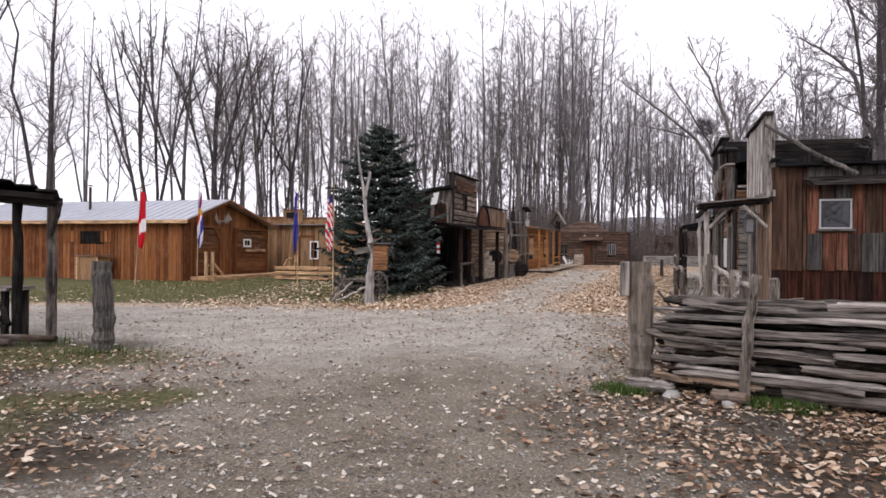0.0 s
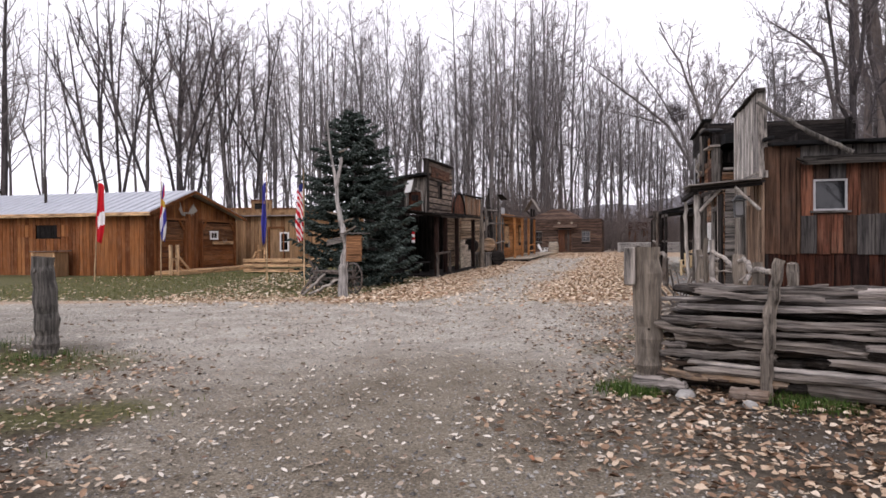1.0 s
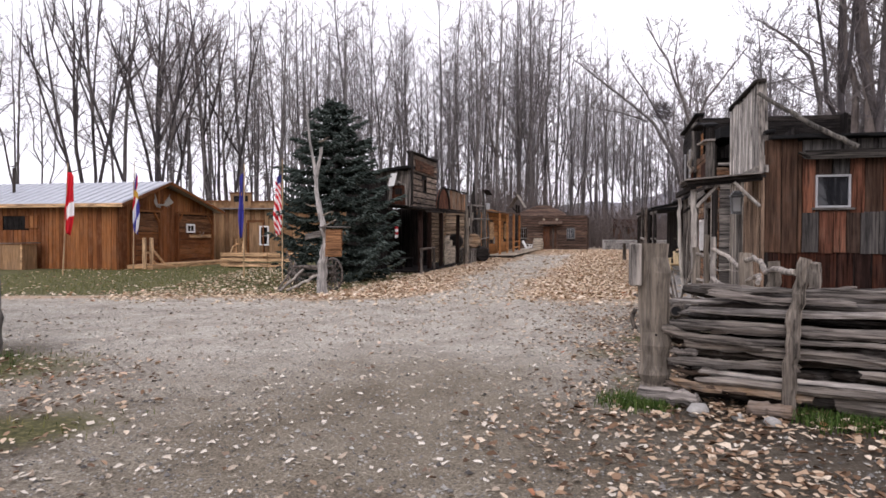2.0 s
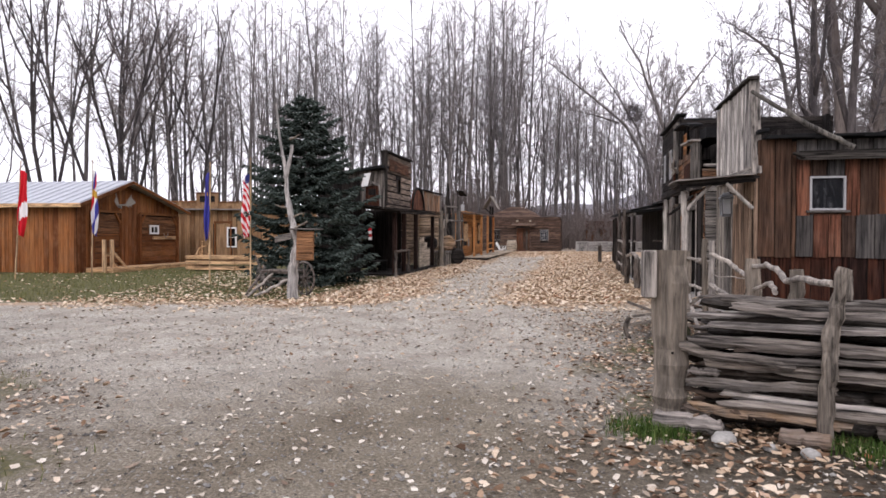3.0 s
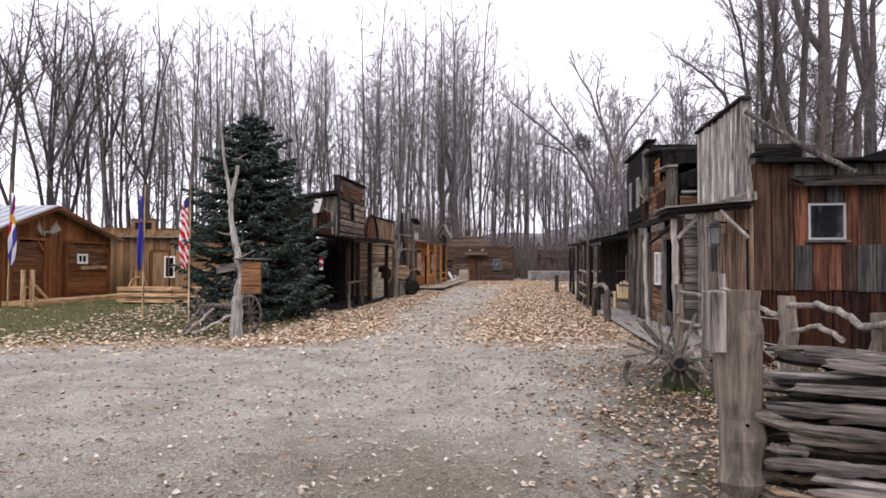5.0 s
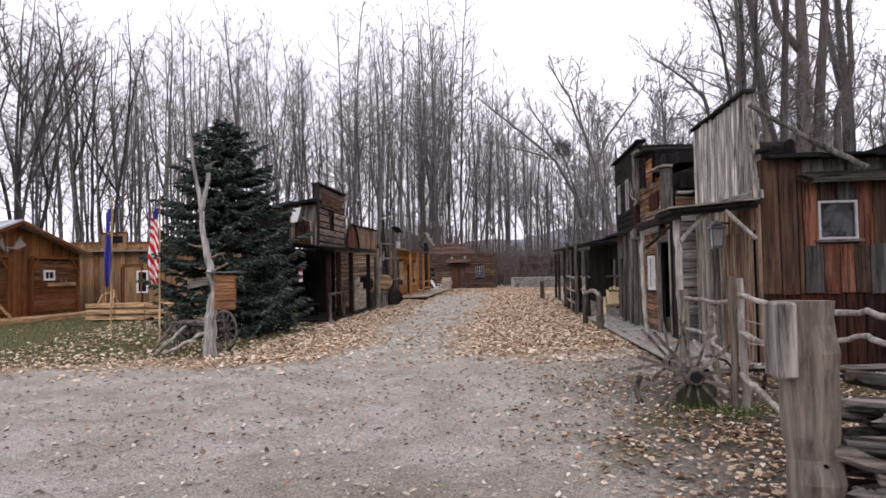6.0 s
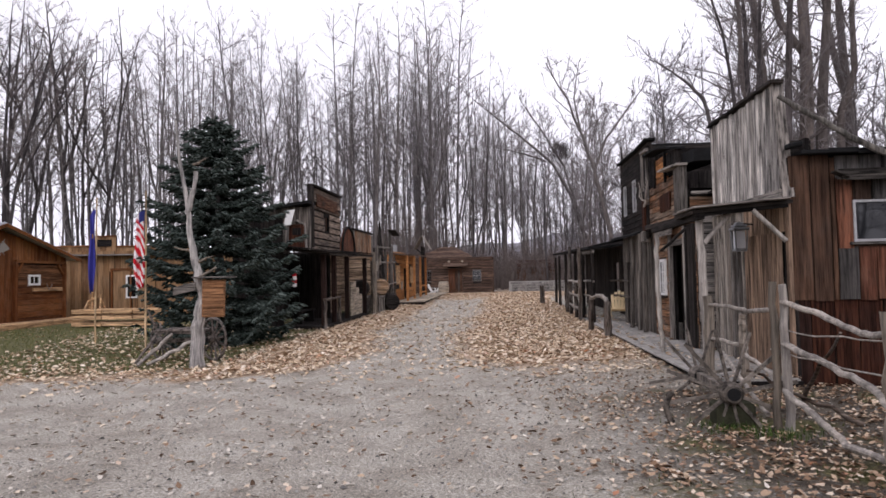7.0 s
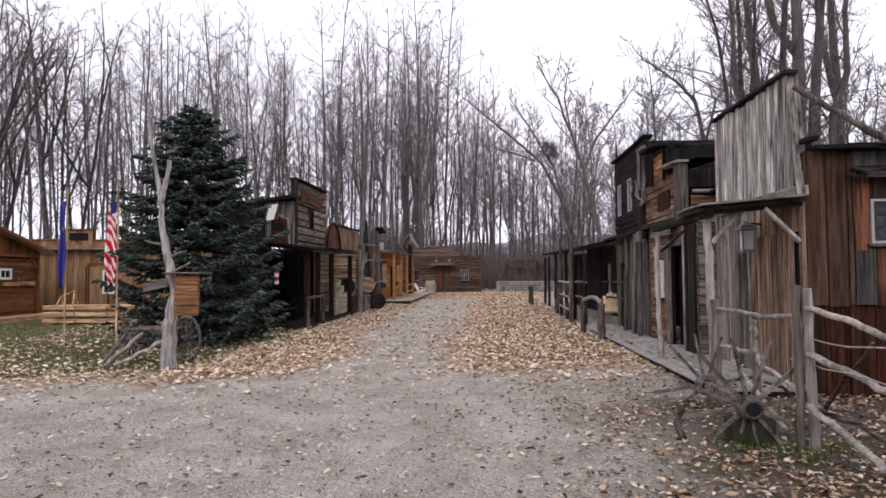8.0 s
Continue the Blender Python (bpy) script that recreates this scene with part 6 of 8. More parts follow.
def grass():
    rng = random.Random(51)
    v, f = [], []

    def blade(x, y, h):
        a = rng.uniform(0, 6.283)
        dx, dy = math.cos(a), math.sin(a)
        z = ground_z(x, y) - 0.01
        w = 0.004 + 0.05 * h * 0.12
        bend = rng.uniform(0.2, 0.8) * h
        i = len(v)
        v.extend([(x - dy * w, y + dx * w, z), (x + dy * w, y - dx * w, z), (x + dx * bend * 0.4 + dy * w * 0.7, y + dy * bend * 0.4 - dx * w * 0.7, z + h * 0.65), (x + dx * bend * 0.4 - dy * w * 0.7, y + dy * bend * 0.4 + dx * w * 0.7, z + h * 0.65), (x + dx * bend, y + dy * bend, z + h)])
        f.extend([(i, i + 1, i + 2, i + 3), (i + 3, i + 2, i + 4)])

    def tuft(x, y, r, n, h):
        for _ in range(n):
            blade(x + rng.gauss(0, r), y + rng.gauss(0, r), h * rng.uniform(0.5, 1.3))

    for _ in range(26000):
        x, y = rng.uniform(-16, 4), rng.uniform(17.8, 33)
        if rng.random() < lawn_amount(x, y):
            blade(x, y, rng.uniform(0.05, 0.11))
    for _ in range(16000):
        x, y = rng.uniform(-7.5, 6.5), rng.uniform(2.5, 14)
        if rng.random() < lawn_amount(x, y) * 0.8:
            blade(x, y, rng.uniform(0.03, 0.07))
    tagged(mesh_part("grass", v, f, M_GRASS), "short worn grass on the lawn and verges", "grass", kind="stuff")
    v.clear()
    f.clear()
    for x, y, r, n, h in ((2.22, 7.36, 0.13, 520, 0.10), (2.44, 7.27, 0.09, 240, 0.09), (3.72, 6.72, 0.15, 420, 0.11), (3.95, 6.6, 0.1, 180, 0.10), (4.2, 11.75, 0.2, 260, 0.09), (-5.15, 9.35, 0.25, 260, 0.10), (4.55, 11.3, 0.15, 160, 0.09), (-6.6, 10.3, 0.3, 180, 0.12)):
        tuft(x, y, r, n, h)
    tagged(mesh_part("grass_tufts", v, f, M_TUFT), "green grass tufts round the posts and the fence", "grass", kind="stuff")


M_TUFT = per_island("green_grass_tuft", [(0.0, (0.025, 0.05, 0.010)), (0.5, (0.055, 0.105, 0.022)), (1.0, (0.12, 0.15, 0.045))], 0.8)
M_PEBBLE = per_island("gravel_stone", [(0.0, (0.06, 0.056, 0.052)), (0.4, (0.20, 0.19, 0.18)), (0.7, (0.30, 0.29, 0.265)), (1.0, (0.42, 0.405, 0.37))], 0.9)
fallen_leaves()
gravel()
grass()


# ---- log pile fence and gate post ----
F0, FD = Vector((2.55, 7.66, 0)), Vector((0.86, -0.5, 0)).normalized()
FN = Vector((-FD.y, FD.x, 0))


def fence_at(s, n, z):
    return F0 + FD * s + FN * n + Z * z


def split_rail(name, mat, parent, s0, s1, n, z0, z1, w, h, seed):
    """A split rail or slab: an uneven flattened section, ends broken off."""
    rng = random.Random(seed)
    v, f = [], []
    steps, sides = 20, 8
    shape = [rng.uniform(0.55, 1.2) for _ in range(sides)]
    bow, sway, ph = rng.uniform(-0.03, 0.03), rng.uniform(-0.03, 0.03), rng.uniform(0, 6)
    for k in range(steps + 1):
        g = k / steps
        c = fence_at(s0 + (s1 - s0) * g, n + sway * math.sin(3.1 * g), z0 + (z1 - z0) * g + bow * math.sin(3.1 * g) + 0.01 * math.sin(ph + 9 * g))
        fat = rng.uniform(0.85, 1.1) * (0.75 if k in (0, steps) else 1)
        for j in range(sides):
            a = 6.283 * j / sides
            r = shape[j] * rng.uniform(0.84, 1.14) * fat
            e = FD * (rng.uniform(-0.05, 0.05) if k in (0, steps) else 0)
            v.append(tuple(c + e + FN * (0.5 * w * r * math.cos(a)) + Z * (0.5 * h * r * math.sin(a))))
    for k in range(steps):
        for j in range(sides):
            a, b = k * sides + j, k * sides + (j + 1) % sides
            f.append((a, b, b + sides, a + sides))
    f += [tuple(range(sides - 1, -1, -1)), tuple(steps * sides + j for j in range(sides))]
    return mesh_part(name, v, f, mat, parent)


def rail_stack():
    t = thing("rail_stack_fence", F0, "long stack of weathered grey split rails held by stakes", "fence")
    rng = random.Random(77)
    z, n = 0.05, 0
    while z < 0.98:
        h = rng.uniform(0.06, 0.11)
        # inner rails: shade between the rails is put into their near-black colour
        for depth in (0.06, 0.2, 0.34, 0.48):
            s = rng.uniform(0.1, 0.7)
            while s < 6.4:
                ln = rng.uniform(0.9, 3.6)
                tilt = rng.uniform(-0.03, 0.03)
                split_rail("rail", M_RAIL_SHADED if depth < 0.3 or rng.random() < 0.7 else M_RAIL_BROWN, t, s, min(s + ln, 6.8), depth + rng.uniform(-0.03, 0.05), z + h / 2 - tilt, z + h / 2 + tilt, rng.uniform(0.12, 0.18), h * rng.uniform(0.8, 1.1), n)
                s += ln + rng.uniform(-0.1, 0.15)
                n += 1
        z += h * 0.95
    # face of the stack: start, end, heights, thickness, wood
    face = ((0.02, 0.95, 0.68, 0.57, 0.11, M_RAIL_GREY), (0.15, 2.7, 0.75, 0.80, 0.10, M_RAIL), (0.30, 3.6, 0.87, 0.89, 0.08, M_RAIL), (0.12, 1.0, 0.92, 0.98, 0.05, M_RAIL),
            (0.50, 1.6, 1.03, 0.99, 0.07, M_RAIL), (0.52, 1.5, 0.665, 0.69, 0.045, M_RAIL_BROWN), (0.45, 2.2, 0.62, 0.66, 0.06, M_RAIL), (0.30, 1.95, 0.56, 0.50, 0.11, M_RAIL_GREY),
            (0.18, 0.40, 0.47, 0.47, 0.07, M_RAIL), (0.18, 1.2, 0.38, 0.42, 0.11, M_RAIL_GREY), (0.45, 2.9, 0.31, 0.30, 0.075, M_RAIL), (0.42, 2.2, 0.22, 0.21, 0.11, M_RAIL_GREY),
            (0.12, 0.5, 0.32, 0.29, 0.06, M_RAIL_BROWN), (2.0, 6.5, 0.57, 0.62, 0.10, M_RAIL), (1.7, 5.8, 0.42, 0.45, 0.10, M_RAIL_GREY), (1.5, 4.6, 0.13, 0.12, 0.12, M_RAIL_GREY))
    for k, (s0, s1, z0, z1, w, m) in enumerate(face):
        split_rail("rail", m, t, s0, s1, -0.09 + 0.03 * math.sin(k * 2.7), z0, z1, w * 0.9, w, 700 + k)
    top = ((1.3, 6.6, -0.02, 0.96, 1.05, 0.09), (2.6, 6.6, -0.08, 0.90, 1.00, 0.10), (3.2, 6.7, 0.1, 0.80, 0.86, 0.11), (0.4, 3.0, 0.12, 1.02, 1.05, 0.035), (1.2, 4.6, 0.04, 1.03, 1.14, 0.06), (2.4, 6.0, 0.16, 1.03, 1.30, 0.08), (0.3, 2.4, 0.3, 1.04, 1.0, 0.08), (0.2, 1.4, 0.42, 1.06, 1.0, 0.06), (2.0, 5.5, -0.06, 0.71, 0.76, 0.09))
    for k, (s0, s1, dep, z0, z1, w) in enumerate(top):
        split_rail("pole", M_RAIL, t, s0, s1, dep, z0, z1, w, w * 0.95, 760 + k)
    for k, pts in enumerate((((1.9, 1.02), (3.0, 1.12), (4.2, 1.27), (6.5, 1.33)), ((2.5, 1.0), (3.8, 1.13), (6.5, 1.22)), ((3.2, 1.02), (4.6, 1.2), (6.4, 1.12)))):
        log("limb", M_RAIL, t, [fence_at(s, 0.02 + 0.1 * k, z) for s, z in pts], 0.05, 0.035, steps=5, bend=0.012, wobble=0.12)
    rng = random.Random(91)
    for k in range(9):
        s0 = rng.uniform(0.1, 3.6)
        ln, z0, dep = rng.uniform(1.2, 2.8), rng.uniform(1.0, 1.07), rng.uniform(-0.05, 0.45)
        pts = [fence_at(s0 + ln * q / 4, dep + rng.uniform(-0.05, 0.05), z0 + 0.02 * q * rng.random() + rng.uniform(-0.02, 0.03)) for q in range(5)]
        log("crooked_pole", rng.choice((M_RAIL, M_RAIL_GREY, M_RAIL_BROWN)), t, pts, rng.uniform(0.022, 0.04), 0.016, sides=8, steps=4, bend=0.01, wobble=0.2)
    split_rail("rotten_slab", M_TAN_RAIL, t, 0.2, 1.3, -0.15, 0.19, 0.17, 0.12, 0.10, 903)
    split_rail("rotten_slab", M_RAIL_BROWN, t, 0.15, 0.8, -0.14, 0.18, 0.16, 0.1, 0.06, 904)
    for s, nn, h in ((1.17, -0.2, 1.36), (1.3, 0.6, 1.3), (4.4, -0.2, 1.4), (4.3, 0.62, 1.3)):
        log("stake", M_BARKED, t, [fence_at(s - 0.03, nn, 0), fence_at(s + 0.02, nn, h * 0.6), fence_at(s + 0.03 + 0.07 * (nn < 0), nn, h)], 0.056, 0.054, sides=12, wobble=0.2, bend=0.012, steps=9)
    for s0, s1, nn, z, r in ((-0.05, 0.45, -0.32, 0.09, 0.075), (0.85, 1.2, -0.3, 0.07, 0.07)):
        log("bottom_log", M_RAIL if r > 0.072 else M_RAIL_BROWN, t, [fence_at(s0, nn, z), fence_at(s1, nn, z)], r, r * 0.9)


def stone(at, r, seed, label="pale rounded field stone"):
    rng = random.Random(seed)
    bm = bmesh.new()
    bmesh.ops.create_icosphere(bm, subdivisions=2, radius=r)
    for v in bm.verts:
        v.co *= 1 + 0.35 * noise.noise(v.co / r * 1.3 + Vector((seed, 0, 0)))
        v.co.z *= 0.62
        v.co += Vector(at)
    me = bpy.data.meshes.new("field_stone")
    bm.to_mesh(me)
    bm.free()
    me.materials.append(M_STONE)
    me.shade_smooth()
    tagged(new("field_stone", me), label, "stone", "stones by the fence")


def gate_post():
    t = thing("gate_post", (2.53, 7.62, 0), "stout cracked grey log gate post", "post")
    g = Vector((2.53, 7.62, 0))
    log("post", M_LOGPOST, t, [g - Z * 0.1, g + Z * 0.5 + E * 0.01, g + Z * 1.48 - E * 0.02], 0.134, 0.142, sides=14, wobble=0.1, bend=0.012, steps=7)
    boxpart("cleat", M_GREY, t, g + Vector((-0.205, -0.05, 1.28)), Vector((0.10, -0.025, 0)), Vector((0.03, 0.17, 0)), Z * 0.40, "board nailed to the post", 0.012)
    for z, a, r in ((1.18, 0.45, 0.017), (0.62, -0.2, 0.012)):
        d = Vector((math.sin(a), -math.cos(a), 0))
        log("knot", M_DARK, t, [g + Z * z + d * 0.11, g + Z * z + d * 0.143], r, r * 0.8, sides=9, steps=1, bend=0.0)


M_BARKED = wood("half_barked_stake", [(0.0, (0.12, 0.104, 0.088)), (1.0, (0.22, 0.195, 0.168))], "z", weather=(0.25, 0.225, 0.195), grey_part=0.35, bump=1.0, dark=0.3)
# rail wood darkened to paint the shade inside the stack
M_RAIL_SHADED = wood("shade_dark_split_rail", [(0.0, (0.014, 0.011, 0.009)), (1.0, (0.042, 0.034, 0.028))], "h", grey_part=0.3, bump=0.9, dark=0.2)
M_RAIL_BROWN = wood("brown_split_rail", [(0.0, (0.06, 0.043, 0.033)), (1.0, (0.14, 0.104, 0.08))], "h", grey_part=0.3, bump=0.9, dark=0.3)
M_RAIL_GREY = wood("grey_brown_slab", [(0.0, (0.085, 0.075, 0.066)), (1.0, (0.235, 0.208, 0.184))], "h", grey_part=0.3, bump=0.9, dark=0.2)
M_TAN_RAIL = wood("rotten_tan_slab", [(0.0, (0.14, 0.09, 0.055)), (1.0, (0.30, 0.20, 0.12))], "h", grey_part=0.3, dark=0.4)
rail_stack()
gate_post()
for k, (x, y, r) in enumerate(((2.72, 7.02, 0.10), (3.2, 6.68, 0.07), (3.0, 6.85, 0.05), (2.2, 7.45, 0.04))):
    stone((x, y, r * 0.35), r, k + 5)


def lane_post():
    t = thing("lane_post", (-5.2, 9.55, 0), "weathered log post by the lane", "post")
    g = Vector((-5.2, 9.55, 0))
    log("post", M_GREYLOG, t, [g - Z * 0.1, g + Z * 0.6 + E * 0.02, g + Z * 1.38 - E * 0.02], 0.165, 0.14, sides=12, wobble=0.08, bend=0.015)
    for z, a in ((1.18, -0.3), (0.5, 0.9)):
        stub = g + Z * z
        log("knot", M_GREYLOG, t, [stub, stub + Vector((math.sin(a) * 0.17, -math.cos(a) * 0.17, 0.02))], 0.05, 0.035, sides=8, steps=2)


M_GREYLOG = wood("dark_grey_post", [(0.0, (0.075, 0.072, 0.067)), (1.0, (0.145, 0.137, 0.125))], "z", weather=(0.13, 0.12, 0.11), grey_part=0.3, bump=0.8, dark=0.8)
lane_post()


# ---- pole fence from the porch to the stack ----
def pole_fence():
    t = thing("pole_fence", (4.57, 11.5, 0), "rustic fence of crooked bleached poles", "fence")
    a, b = Vector((4.66, 11.62, 0)), Vector((4.72, 11.57, 0))
    log("post", M_LOGPOST, t, [a, a + Z * 1.58], 0.045, 0.04, wobble=0.12)
    log("post", M_BLEACHPOST, t, [b + E * 0.03, b + Z * 1.55 + E * 0.01], 0.05, 0.042, wobble=0.14)
    c = Vector((5.55, 14.35, 0.1))
    log("post", M_LOGPOST, t, [c, c + Z * 1.25], 0.08, 0.07)
    m = Vector((5.62, 13.55, 0))
    log("post", M_LOGPOST, t, [m, m + Z * 0.7 - E * 0.05, m + Z * 1.1 - E * 0.03], 0.06, 0.045)
    pb = Vector((4.46, 9.88, 0))
    log("post", M_LOGPOST, t, [pb, pb + Z * 1.34], 0.10, 0.09, wobble=0.22)
    pc = Vector((3.78, 7.95, 0))
    log("post", M_LOGPOST, t, [pc, pc + Z * 1.3 + E * 0.05], 0.06, 0.06)
    top = a + Z * 1.28
    for pts, r0, r1 in (([c + Z * 1.12, m + Z * 1.18, (5.0, 12.6, 1.2), top], 0.05, 0.045),
                        ([c + Z * 0.62, m + Z * 0.66, (5.15, 12.9, 0.68), a + Z * 0.52], 0.05, 0.04),
                        ([(5.3, 13.6, 0.58), (4.9, 12.5, 0.3), (4.75, 11.9, 0.1)], 0.045, 0.04),
                        ([b + Z * 1.36, (4.72, 11.0, 1.25), (4.62, 10.4, 1.12), pb + Z * 1.15], 0.05, 0.05),
                        ([b + Z * 0.92, (4.66, 10.9, 0.80), (4.6, 10.3, 0.66), pb + Z * 0.5], 0.055, 0.05),
                        ([b + Z * 0.42, (4.62, 11.0, 0.26), (4.52, 10.5, 0.12), pb + Z * 0.10], 0.055, 0.05),
                        ([pb + Z * 1.25, (4.15, 9.0, 1.30), (3.93, 8.35, 1.25), (3.84, 8.1, 1.18), (3.72, 7.6, 1.24), fence_at(1.2, -0.16, 1.24)], 0.045, 0.05),
                        ([pb + Z * 0.95, (4.3, 9.2, 1.1), (3.9, 8.4, 1.05)], 0.04, 0.04),
                        ([(4.9, 12.0, 1.05), (4.55, 10.9, 1.06), pb + Z * 1.1], 0.014, 0.012),
                        ([(4.95, 12.1, 0.8), (4.55, 10.9, 0.82), pb + Z * 0.8], 0.014, 0.012)):
        log("rail", M_BLEACH, t, pts, r0 * 0.6, r1 * 0.6, bend=0.014, steps=5, wobble=0.1)
    for p0, p1 in (((5.7, 12.6, 0), (5.1, 11.2, 1.05)), ((5.5, 11.4, 0.05), (4.7, 12.2, 0.55))):
        log("branch", M_RAIL_BROWN, t, [p0, p1], 0.03, 0.015, bend=0.05)


M_BLEACH = wood("bleached_pole", [(0.0, (0.25, 0.225, 0.20)), (1.0, (0.40, 0.37, 0.335))], "a", weather=(0.22, 0.195, 0.17), grey_part=0.3, bump=0.8, dark=0.9, streaks=0.8)
pole_fence()


# ---- broken wagon wheels on their axle ----
def spoked(parent, hub, axis, spokes, reach, skip=(), rim=None, mat=None, hub_r=0.085):
    mat = mat or M_SPOKE
    axis = axis.normalized()
    u = axis.cross(Z).normalized()
    w = u.cross(axis)
    v, f = [], []
    h0, h1 = hub - axis * 0.16, hub + axis * 0.14
    tube(v, f, [h0, h0.lerp(h1, 0.15), h0.lerp(h1, 0.5), h0.lerp(h1, 0.85), h1], [hub_r * 0.8, hub_r, hub_r * 1.15, hub_r, hub_r * 0.75], 14)
    hub_ob = mesh_part("hub", v, f, mat, parent, smooth=False)
    # solid black disc on the hub's end paints the dark of its bore
    v, f = [], []
    tube(v, f, [h0 - axis * 0.012, h0 + axis * 0.02], [hub_r * 0.62, hub_r * 0.62], 12)
    mesh_part("hub_bore_shade", v, f, M_FELT, hub_ob)
    for k in range(spokes):
        if k in skip:
            continue
        a = 6.283 * (k + 0.35) / spokes
        way = u * math.cos(a) + w * math.sin(a)
        ln = reach
        if way.z < -0.05 and rim is None:
            ln = min(reach, (hub.z - 0.0) / -way.z)
        beampart("spoke", mat, parent, hub + way * hub_r * 0.8, hub + way * ln + axis * 0.02, 0.03, 0.042)
    if rim is not None:
        n = 28
        for start, stop in rim:
            v, f = [], []
            pts = [hub + (u * math.cos(a) + w * math.sin(a)) * reach for a in [start + (stop - start) * k / n for k in range(n + 1)]]
            tube(v, f, pts, [0.03] * (n + 1), 6)
            mesh_part("felloe", v, f, mat, parent)


def wheel_pair():
    h1, h2 = Vector((4.27, 11.86, 0.37)), Vector((5.0, 13.75, 0.27))
    t = thing("broken_wagon_wheels", (4.3, 11.9, 0), "broken wooden wagon wheels on an axle without rims", "wheels")
    axis = (h2 - h1).normalized()
    spoked(t, h1, axis, 12, 0.70, hub_r=0.112)
    spoked(t, h2, axis, 12, 0.66, skip=(1, 5, 8), hub_r=0.12)
    boxpart("block", M_MOSSY, t, Vector((4.36, 11.98, 0.12)), E * 0.42, D * 0.3, Z * 0.26, "dark mossy block under the hub", 0.03)
    beampart("axle", M_SPOKE, t, h1, h2, 0.09, 0.11)
    v, f = [], []
    n = 8
    u = axis.cross(Z).normalized()
    pts = [h1 - u * (0.62 + 0.06 * math.sin(3.1 * k / n)) + Z * (-0.34 + 0.34 * k / n) for k in range(n + 1)]
    tube(v, f, pts, [0.035] * (n + 1), 6)
    mesh_part("felloe", v, f, M_SPOKE, t, "last piece of the rim")


M_SPOKE = wood("weathered_wheel_wood", [(0.0, (0.085, 0.074, 0.064)), (1.0, (0.19, 0.17, 0.15))], "a", weather=(0.13, 0.115, 0.10), grey_part=0.25, bump=0.7)
M_MOSSY = plain("dark_mossy_wood", (0.035, 0.036, 0.022), 0.95, 0, 0.5, 14.0, 0.6)
wheel_pair()


# ---- hitching posts, chair, lantern and small things along the boardwalk ----
def hitching_rail():
    t = thing("hitching_rail", (7.27, 21.97, 0), "low hitching rail with a curved bleached top", "hitching rail")
    a, b = Vector((7.27, 21.97, 0)), Vector((7.66, 24.1, 0.02))
    log("post", M_DARKLOG, t, [a, a + Z * 0.98], 0.10, 0.095, sides=10, wobble=0.08)
    log("post", M_DARKLOG, t, [b, b + Z * 0.95], 0.09, 0.085, sides=10, wobble=0.08)
    log("top_rail", M_BLEACH, t, [b + Z * 0.98, b.lerp(a, 0.4) + Z * 1.1, b.lerp(a, 0.75) + Z * 1.1, a + Z * 0.98], 0.05, 0.055)


M_DARKLOG = wood("dark_brown_log", [(0.0, (0.05, 0.040, 0.034)), (1.0, (0.115, 0.093, 0.078))], "z", grey_part=0.3, bump=0.8)
hitching_rail()


def porch_fence():
    t = thing("porch_fence", right_row(15.5, 1.5, 0), "ladder-like porch rail of pale crooked poles", "fence")
    for s, h in ((14.0, 2.75), (15.3, 1.5), (17.2, 2.9), (18.6, 1.45)):
        log("post", M_DARKLOG, t, [right_row(s, 1.45, 0), right_row(s, 1.45, h)], 0.075, 0.065)
    for z in (0.5, 0.95, 1.45):
        log("rail", M_BLEACH, t, [right_row(14.0, 1.5, z), right_row(17.2, 1.5, z + 0.08)], 0.04, 0.035)
    for z in (1.0, 1.5):
        log("rail", M_DARKLOG, t, [right_row(11.0, 0.25, z), right_row(14.0, 0.35, z)], 0.035, 0.035)
    for s in (26.4, 27.6):
        log("post", M_DARKLOG, t, [right_row(s, 2.0, 0.1), right_row(s, 2.0, 1.2)], 0.1, 0.09)


porch_fence()


def garden_chair(at, face, mat, label, scale=1.0, name="garden_chair"):
    """A slatted garden chair with a fanned back and broad arms."""
    f = Vector(face).normalized()
    r = Vector((f.y, -f.x, 0))
    t = thing(name, at, label, "chair")
    o = Vector(at)

    def p(x, y, z):
        return o + (r * x + f * y + Z * z) * scale

    for k in range(5):
        x = (k - 2) * 0.105
        top = 0.98 - 0.05 * abs(k - 2) ** 1.5
        beampart("back_slat", mat, t, p(x * 0.9, -0.12, 0.32), p(x * 1.15, -0.42, top), 0.095 * scale, 0.02 * scale, up=f)
    for k in range(5):
        beampart("seat_slat", mat, t, p(-0.27, 0.35 - k * 0.1, 0.38 - k * 0.022), p(0.27, 0.35 - k * 0.1, 0.38 - k * 0.022), 0.09 * scale, 0.02 * scale)
    for s in (-1, 1):
        beampart("arm", mat, t, p(s * 0.34, 0.42, 0.56), p(s * 0.33, -0.35, 0.58), 0.12 * scale, 0.022 * scale)
        beampart("leg", mat, t, p(s * 0.29, 0.36, 0.0), p(s * 0.29, 0.36, 0.55), 0.09 * scale, 0.025 * scale)
        beampart("leg", mat, t, p(s * 0.29, 0.38, 0.36), p(s * 0.29, -0.52, 0.02), 0.025 * scale, 0.1 * scale)
    beampart("back_brace", mat, t, p(-0.26, -0.34, 0.7), p(0.26, -0.34, 0.7), 0.02 * scale, 0.07 * scale)


garden_chair((9.7, 26.6, 0.17), (-0.45, -0.89, 0), M_CHAIR, "pale yellow slatted garden chair on the boardwalk")
garden_chair((8.3, 60.2, 0.37), (0.8, -0.5, 0), M_WHITE, "small white garden chair by the cabin", 0.95)


